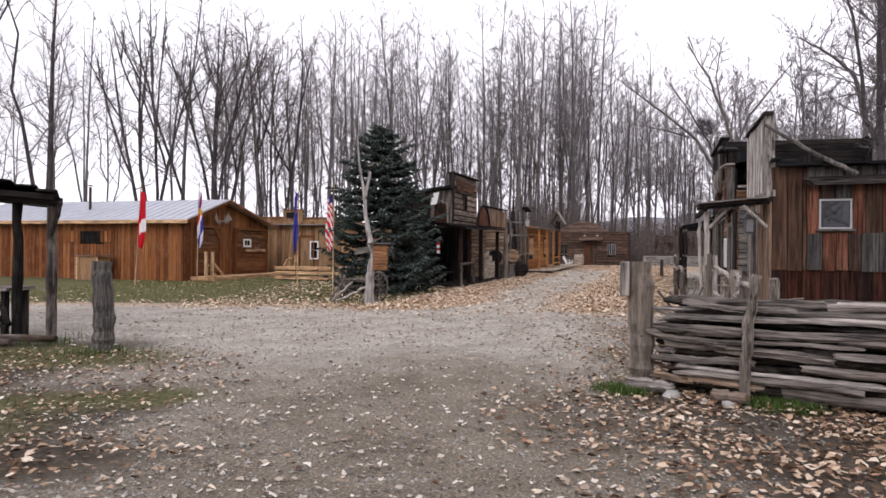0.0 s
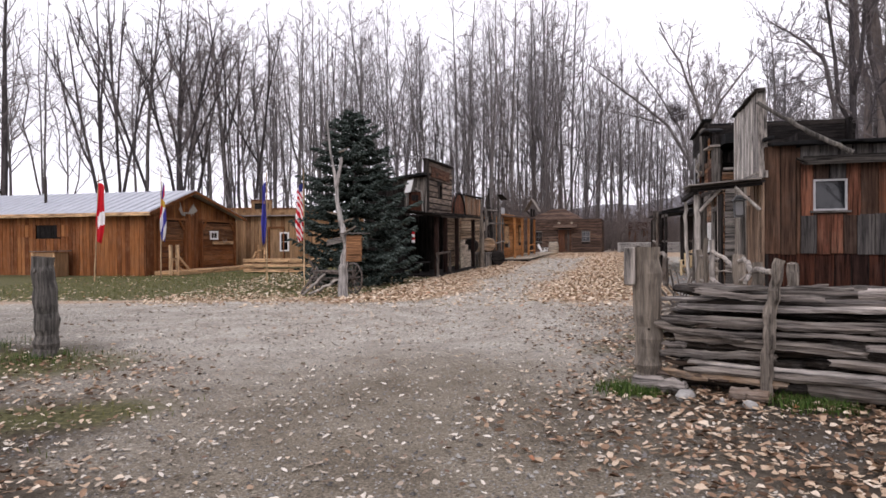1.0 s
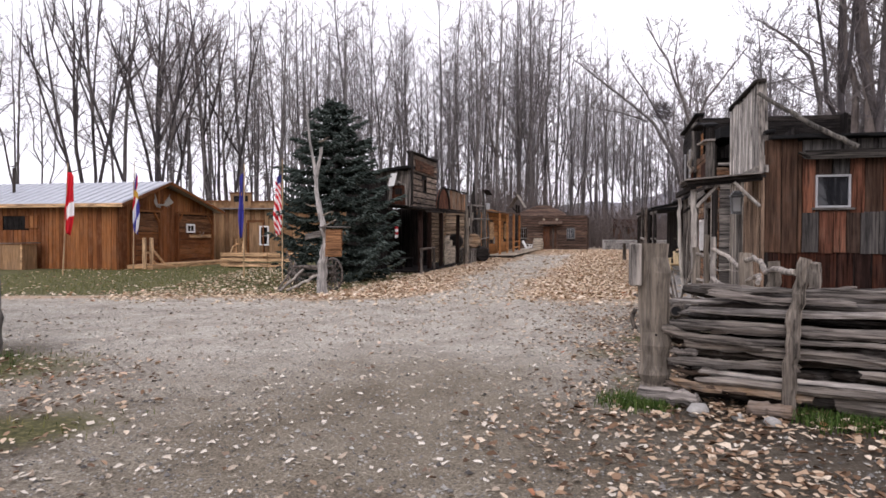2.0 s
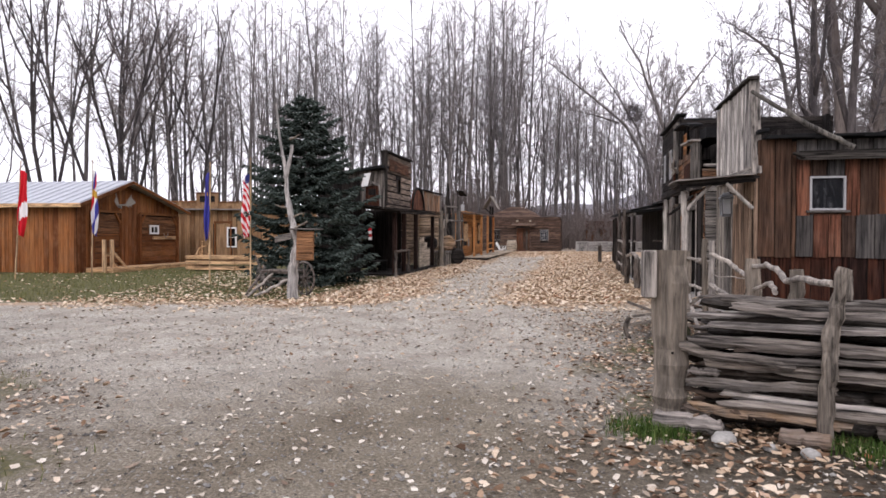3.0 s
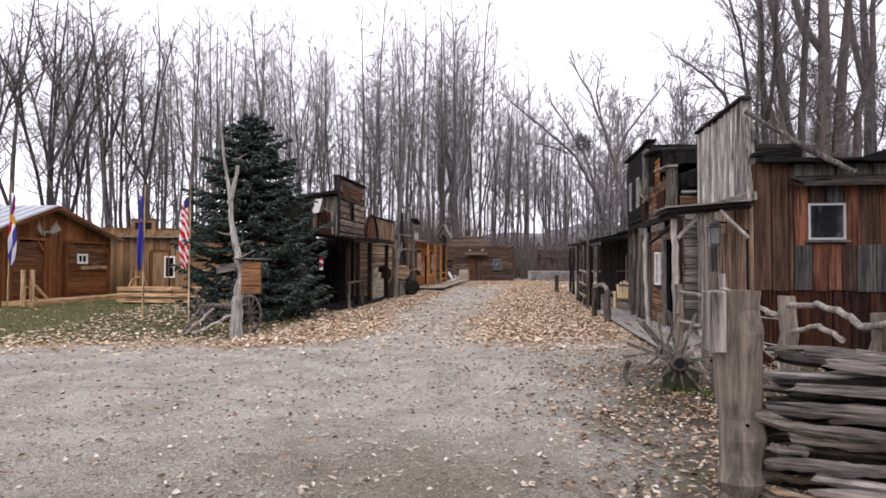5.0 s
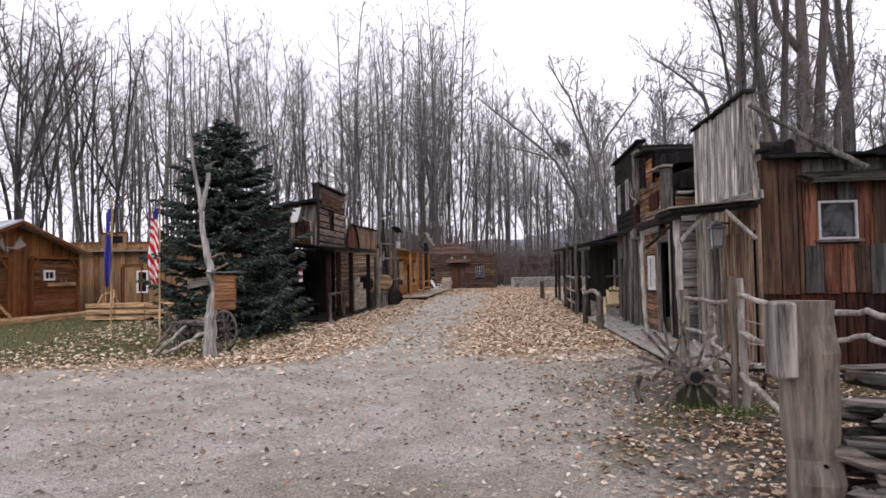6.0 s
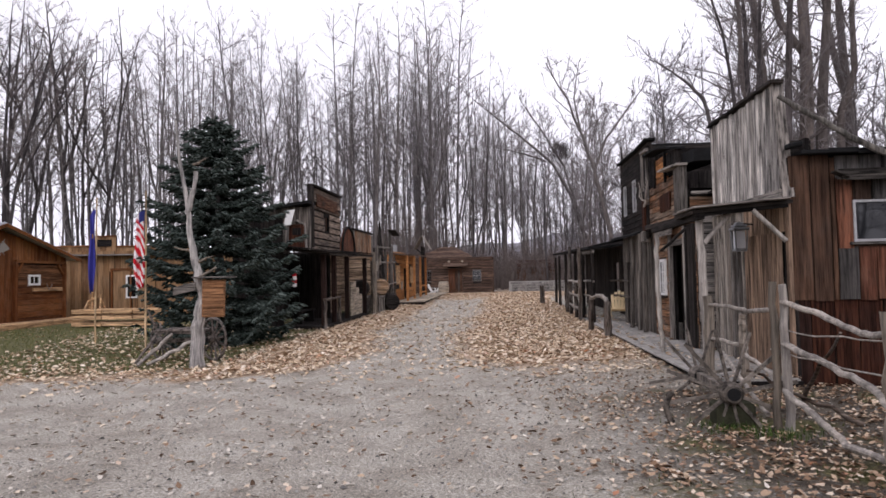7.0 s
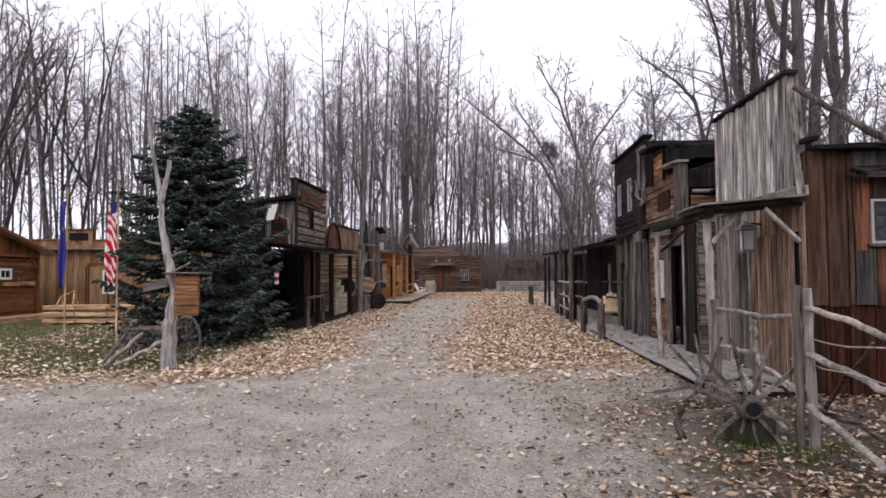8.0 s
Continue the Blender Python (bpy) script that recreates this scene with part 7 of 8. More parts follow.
def lantern():
    t = thing("wall_lantern", right_row(1.35, 0.3, 2.2), "grey metal wall lantern by the door", "lantern")
    c = right_row(1.35, 0.26, 2.27)
    for s in (-1, 1):
        for q in (-1, 1):
            beampart("bar", M_ZINC, t, c + D * (s * 0.085) + E * (q * 0.085) - Z * 0.18, c + D * (s * 0.1) + E * (q * 0.1) + Z * 0.14, 0.022, 0.022)
    for z, w in ((-0.2, 0.19), (0.16, 0.26), (0.21, 0.2), (0.25, 0.12)):
        boxpart("plate", M_ZINC, t, c + Z * z, D * w, E * w, Z * 0.04, bevel=0.008)
    boxpart("glass", M_LAMPGLASS, t, c - Z * 0.02, D * 0.15, E * 0.15, Z * 0.3, "frosted pane")
    beampart("bracket", M_IRON, t, c + Z * 0.25, right_row(1.35, 0.0, 2.5), 0.03, 0.03)


M_ZINC = plain("dull_zinc", (0.20, 0.21, 0.22), 0.55, 0.3, 0.3, 20.0)
M_LAMPGLASS = plain("frosted_glass", (0.66, 0.68, 0.70), 0.25, 0, 0.1)
lantern()


def leaning_log():
    t = thing("leaning_log", C0 + Z * 3.6, "long grey log leaning on the false front", "log")
    log("log", M_GREYLOG, t, [C0 - E * 0.15 - D * 0.15 + Z * 4.3, C0 + E * 0.65 - D * 0.27 + Z * 3.70, C0 + E * 1.5 - D * 0.34 + Z * 3.20], 0.036, 0.052, sides=10, wobble=0.1)


leaning_log()


# ---- notice post: a dead trunk with a hanging board ----
def notice_post():
    g = Vector((-2.71, 19.12, 0))
    t = thing("notice_post", g, "dead grey trunk carrying a wooden notice board", "post")
    log("trunk", M_DEADWOOD, t, [g - Z * 0.05, g + Vector((0.0, 0, 0.8)), g + Vector((0.1, 0, 1.4)), g + Vector((-0.0, 0, 1.9)), g + Vector((-0.12, 0, 2.6)), g + Vector((-0.24, 0, 3.5)), g + Vector((-0.42, 0, 5.0))], 0.15, 0.02, sides=11, wobble=0.12, steps=4)
    log("fork", M_DEADWOOD, t, [g + Vector((-0.2, 0, 3.1)), g + Vector((-0.07, -0.05, 3.5)), g + Vector((-0.02, -0.05, 3.95))], 0.06, 0.04, sides=9, steps=3)
    for z, a, ln in ((2.3, -1, 0.35), (2.1, 1, 0.4), (4.1, 1, 0.3)):
        log("snag", M_LOGPOST, t, [g + Vector((-0.08, 0, z)), g + Vector((-0.08 + a * ln, -0.1, z + 0.12))], 0.03, 0.012, steps=3)
    c = g + Vector((0.34, -0.17, 1.38))
    body = boxpart("board", M_NOTICE, t, c, Vector((0.43, 0.02, 0)), Vector((0, 0.12, 0)), Vector((0.015, 0, 0.74)), "orange-brown notice box", 0.01)
    for k in range(5):
        piece("slat", M_NOTICE, c + Vector((0, -0.068, -0.28 + 0.14 * k)), Vector((0.39, 0.018, 0)), Z * 0.132, Vector((0, -0.012, 0)), body)
    boxpart("roof_board", M_GREY_H, t, c + Vector((0.02, -0.02, 0.42)), Vector((0.82, 0.03, 0.0)), Vector((0, 0.3, 0)), Z * 0.03, bevel=0.006)
    boxpart("arrow_board", M_GREY_H, t, g + Vector((-0.22, -0.15, 1.58)), Vector((0.42, 0.03, 0.10)), Vector((0, 0.03, 0)), Z * 0.16, "small grey pointing board")
    log("prop", M_LOGPOST, t, [g + Vector((0.05, -0.1, 1.8)), g + Vector((0.38, -0.1, 2.0))], 0.025, 0.02, steps=3)


M_DEADWOOD = wood("dead_grey_trunk", [(0.0, (0.27, 0.26, 0.25)), (1.0, (0.40, 0.385, 0.37))], "z", weather=(0.22, 0.21, 0.20), grey_part=0.35, bump=0.8, dark=0.8, streaks=0.85)
M_NOTICE = wood("notice_board_wood", [(0.0, (0.21, 0.105, 0.052)), (1.0, (0.29, 0.15, 0.075))], "h", weather=(0.20, 0.115, 0.07), grey_part=0.2, dark=0.6)
notice_post()


# ---- the old cart beside it ----
def old_cart():
    t = thing("old_cart", (-3.0, 20.1, 0), "old two-wheeled wooden cart with its shafts down", "cart")
    wr, wl2 = Vector((-2.60, 20.25, 0.47)), Vector((-3.80, 20.75, 0.42))
    axis = (wl2 - wr).normalized()
    ax2 = Vector((0.72, 0.69, 0))
    spoked(t, wr, ax2, 12, 0.45, rim=((0, 6.283),), mat=M_CART, hub_r=0.07)
    spoked(t, wl2, ax2, 12, 0.41, skip=(2, 5), rim=((2.2, 6.0),), mat=M_CART, hub_r=0.07)
    beampart("axle", M_CART, t, wr, wl2, 0.09, 0.09)
    beampart("bed_beam", M_CART, t, (-2.75, 20.1, 0.62), (-3.85, 20.35, 0.66), 0.1, 0.07)
    beampart("bed_beam", M_CART, t, (-2.7, 20.7, 0.62), (-3.7, 21.0, 0.66), 0.1, 0.07)
    for k in range(4):
        beampart("bed_board", M_CART, t, (-2.85 - 0.27 * k, 20.05 + 0.06 * k, 0.68), (-2.7 - 0.27 * k, 20.85 + 0.06 * k, 0.68), 0.22, 0.03)
    log("shaft", M_BLEACH, t, [(-2.85, 20.0, 0.52), (-3.75, 19.4, 0.06)], 0.04, 0.035)
    log("shaft", M_BLEACH, t, [(-3.45, 20.2, 0.6), (-3.95, 19.5, 0.04)], 0.04, 0.035)
    log("shaft", M_CART, t, [(-3.8, 20.3, 0.78), (-3.95, 20.2, 1.12)], 0.035, 0.02)
    log("prop", M_CART, t, [(-3.7, 20.4, 0.75), (-4.1, 19.9, 0.03)], 0.035, 0.03)


M_CART = wood("dark_cart_wood", [(0.0, (0.075, 0.064, 0.057)), (1.0, (0.17, 0.145, 0.13))], "a", grey_part=0.3)
old_cart()


# ---- flags ----
def cloth_material(name, colour):
    m = plain(name, colour, 0.85, 0, 0.1, 14.0, 0.1)
    return m


M_CRED, M_CWHITE, M_CBLUE, M_CNAVY, M_CGOLD = (cloth_material(a, b) for a, b in (("red_flag_cloth", (0.55, 0.02, 0.03)), ("white_flag_cloth", (0.78, 0.76, 0.76)), ("blue_flag_cloth", (0.06, 0.06, 0.30)), ("navy_flag_cloth", (0.03, 0.035, 0.14)), ("gold_flag_cloth", (0.60, 0.36, 0.06))))
M_POLE = wood("thin_pine_pole", [(0.0, (0.40, 0.28, 0.16)), (1.0, (0.52, 0.38, 0.23))], "z", grey_part=0.2, dark=0.7)


def flag(x, y, top, z0, z1, side, width, palette, paint, label, seed, lean=0.0):
    """A pole with a limp flag that hangs in folds; paint(u, v) picks the cloth."""
    z = ground_z(x, y)
    t = thing("flag_pole", (x, y, z), label, "flag", "flags on the lawn")
    log("pole", M_POLE, t, [(x, y, z - 0.1), (x + lean, y, z + top)], 0.028, 0.02, bend=0.006, wobble=0.05, sides=8)
    rng = random.Random(seed)
    v, f, pick = [], [], []
    nu, nv = 16, 36
    for j in range(nv + 1):
        g = j / nv
        px = x + lean * (z1 - (z1 - z0) * g) / top
        for i in range(nu + 1):
            u = i / nu
            fold = 0.055 * math.sin(u * 9.5 + g * 2.6 + seed) * (0.4 + g)
            w = width * (0.55 + 0.45 * math.sin(0.6 + 2.0 * g)) * u
            sag = 0.18 * u * u + 0.05 * u * math.sin(5 * g + seed)
            v.append((px + side * (0.02 + w + 0.03 * math.sin(7 * g + u * 3)), y - 0.02 + fold, z + z1 - (z1 - z0) * g - sag * (1 - 0.5 * g)))
    for j in range(nv):
        for i in range(nu):
            a = j * (nu + 1) + i
            f.append((a, a + 1, a + nu + 2, a + nu + 1))
            pick.append(paint((i + 0.5) / nu, (j + 0.5) / nv))
    ob = mesh_part("cloth", v, f, palette[0], t, smooth=True)
    for m in palette[1:]:
        ob.data.materials.append(m)
    ob.data.polygons.foreach_set("material_index", pick)
    solid = ob.modifiers.new("thickness", "SOLIDIFY")
    solid.thickness = 0.004


flag(-4.67, 22.8, 4.05, 1.6, 3.55, -1, 0.24, [M_CRED, M_CWHITE, M_CNAVY], lambda u, v: 2 if (v < 0.14 and u < 0.6) else int(u * 4.0 + v * 15.0 + 0.7 * math.sin(6 * v)) % 2, "limp red and white striped flag on a thin pole", 1)
flag(-6.65, 25.2, 4.15, 1.5, 3.8, -1, 0.17, [M_CBLUE, M_CGOLD], lambda u, v: 1 if (0.28 < v < 0.34 and 0.3 < u < 0.7) else 0, "limp royal blue flag on a thin pole", 2, 0.03)
flag(-11.9, 27.9, 4.5, 1.65, 4.1, 1, 0.17, [M_CWHITE, M_CRED, M_CBLUE, M_CGOLD], lambda u, v: (3 if v < 0.42 and v > 0.3 else (0, 2, 1, 0, 2)[int((u * 2.2 + v * 4.5)) % 5]), "limp white, red and blue flag on a thin pole", 3, 0.05)
flag(-14.06, 26.7, 4.3, 1.6, 3.95, 1, 0.27, [M_CRED, M_CWHITE], lambda u, v: 1 if 0.50 < v + 0.15 * (u - 0.5) < 0.72 and u > 0.1 else 0, "limp red and white flag on a thin pole", 4, 0.23)


# ---- the long house's details ----
def house_details():
    def front(name, mat, s, z, w, h, d=0.05, out=0.06, label="", parent=None):
        return boxpart(name, mat, parent, house(s, 0, z) - HL * out, HD * w, HL * d, Z * h, label)

    t = thing("porch_bay", house(3.7, -0.1, 0), "level-boarded bays with arched brackets on the gable", "porch")
    for s0, s1 in ((0.75, 2.65), (4.0, 7.1)):
        bay = front("bay", M_DARK, (s0 + s1) / 2, 1.35, s1 - s0, 2.5, 0.03, 0.05, parent=t)
        board_wall(bay, house(s0, 0, -0.06) - HL * 0.065, house(s1, 0, -0.06) - HL * 0.065, 0.15, 1.75, -HL, M_CEDAR_H, upright=False, width=0.26, jitter=0.02)
        board_wall(bay, house(s0, 0, -0.06) - HL * 0.065, house(s1, 0, -0.06) - HL * 0.065, 1.75, 2.6, -HL, M_BAY, upright=False, width=0.24, jitter=0.02)
        for s in (s0, s1):
            front("post", M_CEDAR, s, 1.33, 0.14, 2.6, 0.14, 0.14, parent=t)
            k = 1 if s == s0 else -1
            beampart("bracket", M_CEDAR, t, house(s + 0.05 * k, -0.14, 2.15), house(s + 0.42 * k, -0.14, 2.6), 0.08, 0.09)
        front("head", M_CEDAR_H, (s0 + s1) / 2, 2.66, s1 - s0, 0.1, 0.12, 0.14, parent=t)
    front("shelf", M_PINE, 6.0, 1.5, 1.9, 0.16, 0.1, 0.12, "pale shelf board", parent=t)
    window(t, house(5.15, -0.12, 1.9), HD, -HL, 0.62, 0.36, cols=2, rows=1, trim=0.09, label="small white window")
    part("skull", antler_bmesh(house(6.0, -0.18, 1.55), HD, -HL, 0.3), M_ANTLER, t, "small bleached skull", smooth=True)
    a = thing("moose_antlers", house(2.5, -0.2, 3.0), "bleached moose antlers under the gable", "antlers")
    part("antler_rack", moose_bmesh(house(2.5, -0.12, 2.98), HD, -HL, 0.8), M_ANTLER, a)
    sh = thing("wall_hatch", house(0, 5.4, 2.1), "dark hatch window with board shutters open", "window")
    # near-black sheet fills the hatch, painting the unlit inside
    boxpart("opening", M_DARK, sh, house(0.03, 5.42, 2.1), HL * 1.3, HD * 0.03, Z * 0.62)
    for b in (4.45, 6.75):
        w2 = boxpart("shutter", M_CEDAR, sh, house(-0.06, b, 2.12), HL * 0.72, HD * 0.03, Z * 0.58)
        for q in range(3):
            beampart("slat", M_CEDAR, w2, house(-0.09, b - 0.22 + 0.22 * q, 1.85), house(-0.09, b - 0.22 + 0.22 * q, 2.4), 0.03, 0.19, up=HL)
    bx = thing("bin_box", house(-0.7, 4.6, 0), "pale wooden storage bin by the wall", "box")
    c = house(-0.75, 4.55, 0.56)
    body = boxpart("body", M_PALE, bx, c, HL * 1.25, HD * 0.8, Z * 1.1)
    beampart("lid", M_GREY_H, bx, c + HL * 0.7 + Z * 0.6, c - HL * 0.75 + Z * 0.62, 0.95, 0.04)
    for q in (-0.6, 0.6):
        beampart("corner", M_PINE, body, c + HL * q - HD * 0.41 - Z * 0.55, c + HL * q - HD * 0.41 + Z * 0.55, 0.09, 0.03, up=HD)
    st = thing("stove_pipe", house(1.6, 7.0, 3.5), "thin metal stove pipe with a cap", "chimney")
    v, f = [], []
    base = house(1.4, 6.9, 3.4)
    tube(v, f, [base, base + Z * 1.35], [0.07, 0.07], 12)
    mesh_part("pipe", v, f, M_IRON, st)
    v, f = [], []
    tube(v, f, [base + Z * 1.4, base + Z * 1.46], [0.16, 0.06], 12)
    mesh_part("cap", v, f, M_IRON, st)
    boxpart("flashing", M_WHITE, st, base - Z * 0.02, HD * 0.7, HL * 0.6, Z * 0.06)
    tr = thing("braced_posts", (-12.45, 30.6, 0.08), "two fresh pine posts with braces", "posts")
    for s in (0.38, 0.86):
        p = Vector((-12.6, 29.9, 0.08)) + HD * s
        beampart("post", M_PINE_V, tr, p, p + Z * 1.4, 0.13, 0.13)
    p = Vector((-12.6, 29.9, 0.08)) + HD * 0.9
    beampart("brace", M_PINE, tr, p + Z * 0.9, p + HD * 1.1 + Z * 0.02, 0.06, 0.1)
    beampart("brace", M_PINE, tr, p + Z * 0.4, p + HD * 0.6 + Z * 0.02, 0.06, 0.1)
    beampart("rail", M_PINE, tr, p - HD * 0.6 + Z * 0.75, p + HD * 0.1 + Z * 0.75, 0.05, 0.1)
    dk = thing("house_deck", house(3.5, -1.2, 0), "low pine deck along the gable wall", "deck")
    body = boxpart("body", M_PINE, dk, house(4.2, -0.75, 0.1), HD * 7.6, HL * 1.3, Z * 0.16)
    for q in range(6):
        piece("plank", M_PINE, house(4.2, -0.2 - 0.22 * q, 0.2), HD * 7.6, HL * 0.21, Z * 0.03, body)


def moose_bmesh(at, u, out, size):
    """Two flat, dished blades edged with short points, on a piece of skull."""
    v, f = [], []
    tube(v, f, [at - Z * (0.1 * size), at + out * (0.1 * size), at + out * (0.16 * size) - Z * (0.2 * size)], [0.09 * size, 0.08 * size, 0.04 * size], 7)
    for s in (-1, 1):
        root = at + u * (s * 0.1 * size) + out * (0.1 * size)
        neck = root + u * (s * 0.18 * size) + out * (0.1 * size)
        tube(v, f, [root, neck], [0.05 * size, 0.05 * size], 6)
        rim = [neck + u * (s * size * (0.02 + 0.34 * q)) + Z * (size * (0.06 + 0.42 * q)) + out * (size * 0.12 * q) for q in (0.0, 0.25, 0.5, 0.75, 1.0)]
        low = [neck + u * (s * size * (0.05 + 0.58 * q)) + Z * (size * (0.22 * q * q - 0.05)) + out * (size * 0.2 * q) for q in (0.0, 0.25, 0.5, 0.75, 1.0)]
        for side in (0.0, 0.035 * size):
            i = len(v)
            v += [tuple(q + out * side) for q in rim] + [tuple(q + out * side) for q in low]
            f += [(i + k, i + k + 1, i + k + 6, i + k + 5) for k in range(4)]
        for q in rim[1:]:
            tube(v, f, [q, q + Z * (0.16 * size) + u * (s * 0.06 * size)], [0.03 * size, 0.008 * size], 5)
        for q in low[1:3]:
            tube(v, f, [q, q - Z * (0.14 * size) + out * (0.08 * size)], [0.028 * size, 0.008 * size], 5)
    bm = bmesh.new()
    vs = [bm.verts.new(p) for p in v]
    for q in f:
        bm.faces.new([vs[k] for k in q])
    return bm


M_BAY = wood("dark_bay_board", [(0.0, (0.11, 0.052, 0.026)), (1.0, (0.20, 0.095, 0.045))], "h", weather=(0.12, 0.07, 0.045), grey_part=0.3, dark=1.1)
house_details()


def roof_ribs():
    """Standing ribs of the metal roof, part of the long house."""
    t = thing("roof_ribs", house(1.5, 7, 3.5), "raised ribs of the metal roof", "roof")
    for k in range(30):
        b = -0.5 + k * 0.5
        beampart("rib", M_TIN, t, house(-0.43, b, 2.96), house(2.92, b, 4.14), 0.03, 0.03)


roof_ribs()


# ---- pallets, bench and the pale saloon ----
def pallets():
    u = Vector((0.975, -0.22, 0)).normalized()
    w = Vector((0.22, 0.975, 0)).normalized()
    for k, (off, n) in enumerate(((-0.1, 3), (1.1, 3), (2.3, 3))):
        t = thing("pallet_stack", Vector((-9.0, 32.6, 0.1)) + u * off, "stacked fresh pine pallets on the lawn", "pallets", "pallets by the saloon")
        c = Vector((-9.0, 32.6, 0.1)) + u * off
        for q in range(n):
            z = 0.02 + q * 0.24
            for b in (-0.5, 0.0, 0.5):
                beampart("block", M_PINE, t, c + w * b - u * 0.55 + Z * (z + 0.08), c + w * b + u * 0.55 + Z * (z + 0.08), 0.09, 0.1)
            for b in range(5):
                beampart("slat", M_PINE, t, c + u * (-0.5 + 0.25 * b) - w * 0.6 + Z * (z + 0.15), c + u * (-0.5 + 0.25 * b) + w * 0.6 + Z * (z + 0.15), 0.2, 0.03)
            beampart("edge", M_PINE, t, c - w * 0.61 - u * 0.58 + Z * (z + 0.1), c - w * 0.61 + u * 0.58 + Z * (z + 0.1), 0.03, 0.15)
    t = thing("sawhorse", Vector((-9.05, 32.5, 0.8)), "small pine sawhorse on the pallets", "sawhorse")
    c = Vector((-9.05, 32.4, 0.78))
    beampart("top", M_PINE, t, c + u * 0.28 + Z * 0.52, c - u * 0.28 + Z * 0.30, 0.08, 0.06)
    for s in (-0.25, 0.25):
        for q in (-0.18, 0.18):
            beampart("leg", M_PINE, t, c + u * s + Z * (0.4 + 0.3 * s), c + u * s * 1.2 + w * q, 0.05, 0.05)
    beampart("upright", M_PINE, t, c - u * 0.1, c - u * 0.1 + Z * 0.65, 0.06, 0.06)


pallets()


def saloon():
    u = Vector((0.975, -0.22, 0)).normalized()
    out = Vector((u.y, -u.x, 0))
    o = Vector((-10, 39.5, 0))
    t = thing("pale_saloon", o, "pale board building with a stepped parapet", "building")

    def p(s, n=0.0, z=0.0):
        return o + u * s + out * n + Z * z

    wall(t, p(-3.6), p(3.4), 0.15, 3.35, out, M_PALE, [(2.95, 3.85, 0.15, 2.35), (3.65 + 0.05, 4.15, 1.1, 2.1)], width=0.28, jitter=0.03)
    for s0, s1, z1 in ((-3.6, -1.85, 3.6), (-1.85, -0.48, 4.06), (-0.48, 3.4, 3.55)):
        wall(t, p(s0), p(s1), 3.35, z1, out, M_PALE, width=0.3)
        beampart("cap", M_CEDAR_H, t, p(s0, 0.03, z1 + 0.03), p(s1, 0.03, z1 + 0.03), 0.16, 0.06)
    beampart("band", M_GREY_H, t, p(-3.7, 0.25, 3.18), p(3.5, 0.25, 3.12), 0.5, 0.07, "grey board canopy")
    boxpart("door", M_PALE, t, p(-0.2 - 0.0, 0.0, 1.25), u * 0.85, out * 0.05, Z * 2.2, "pale plank door")
    for s in (-0.68, 0.28):
        beampart("door_frame", M_CEDAR, t, p(s, 0.05, 0.15), p(s, 0.05, 2.4), 0.06, 0.12, up=out)
    beampart("door_frame", M_CEDAR_H, t, p(-0.75, 0.05, 2.45), p(0.35, 0.05, 2.45), 0.06, 0.1)
    window(t, p(0.33 + 0.0, 0.05, 1.6), u, out, 0.5, 1.05, cols=1, rows=2, trim=0.08, label="white sash window")
    boxpart("sign", M_DARK_H, t, p(-1.15, 0.06, 3.75), u * 0.9, out * 0.04, Z * 0.34, "dark weathered sign board")
    wall(t, p(3.4), p(3.4, -5), 0.15, 3.3, u, M_PALE, width=0.4)
    lg = thing("cut_log", p(-3.2, 1.2, 0), "pale end of a cut log by the house", "log")
    log("log", M_LOGPOST, lg, [p(-3.3, 1.6, 0.9), p(-2.2, 1.4, 0.92)], 0.26, 0.25, sides=14)
    beampart("trestle", M_DARK, lg, p(-3.1, 1.55, 0.1), p(-3.1, 1.55, 0.68), 0.4, 0.12)
    beampart("trestle", M_DARK, lg, p(-2.4, 1.45, 0.1), p(-2.4, 1.45, 0.68), 0.4, 0.12)


saloon()


# ---- barrels and clutter by the left stores ----
def barrel_verts(at, axis, r, ln, sides=18):
    v, f = [], []
    axis = axis.normalized()
    n = 8
    pts = [at + axis * (ln * (k / n - 0.5)) for k in range(n + 1)]
    rad = [r * (0.8 + 0.2 * math.sin(math.pi * k / n)) for k in range(n + 1)]
    tube(v, f, pts, rad, sides)
    return v, f


def barrel(at, axis, mat, label, r=0.42, ln=0.95):
    t = thing("barrel", at, label, "barrel", "barrels by the stores")
    v, f = barrel_verts(Vector(at), axis, r, ln)
    mesh_part("body", v, f, mat, t, smooth=False)
    for k in (-0.36, -0.15, 0.15, 0.36):
        v, f = [], []
        c = Vector(at) + axis.normalized() * (ln * k)
        rr = r * (0.8 + 0.2 * math.sin(math.pi * (k + 0.5))) + 0.006
        tube(v, f, [c - axis.normalized() * 0.025, c + axis.normalized() * 0.025], [rr, rr], 18)
        mesh_part("hoop", v, f, M_IRON, t)


M_BARREL = wood("brown_barrel_stave", [(0.0, (0.22, 0.14, 0.085)), (1.0, (0.42, 0.29, 0.18))], "h", grey_part=0.3)
barrel(left_row(8.8, 0.62, 1.17), -D + E * 0.15, M_DARK_H, "dark wooden barrel lying on a rack")
barrel(left_row(10.2, -0.08, 1.19), -D + E * 0.25, M_BARREL, "brown wooden barrel lying on a rack")
barrel(left_row(10.5, -0.46, 0.45), -D + E * 0.5, M_DARK_H, "black barrel lying on the ground", 0.45, 0.9)


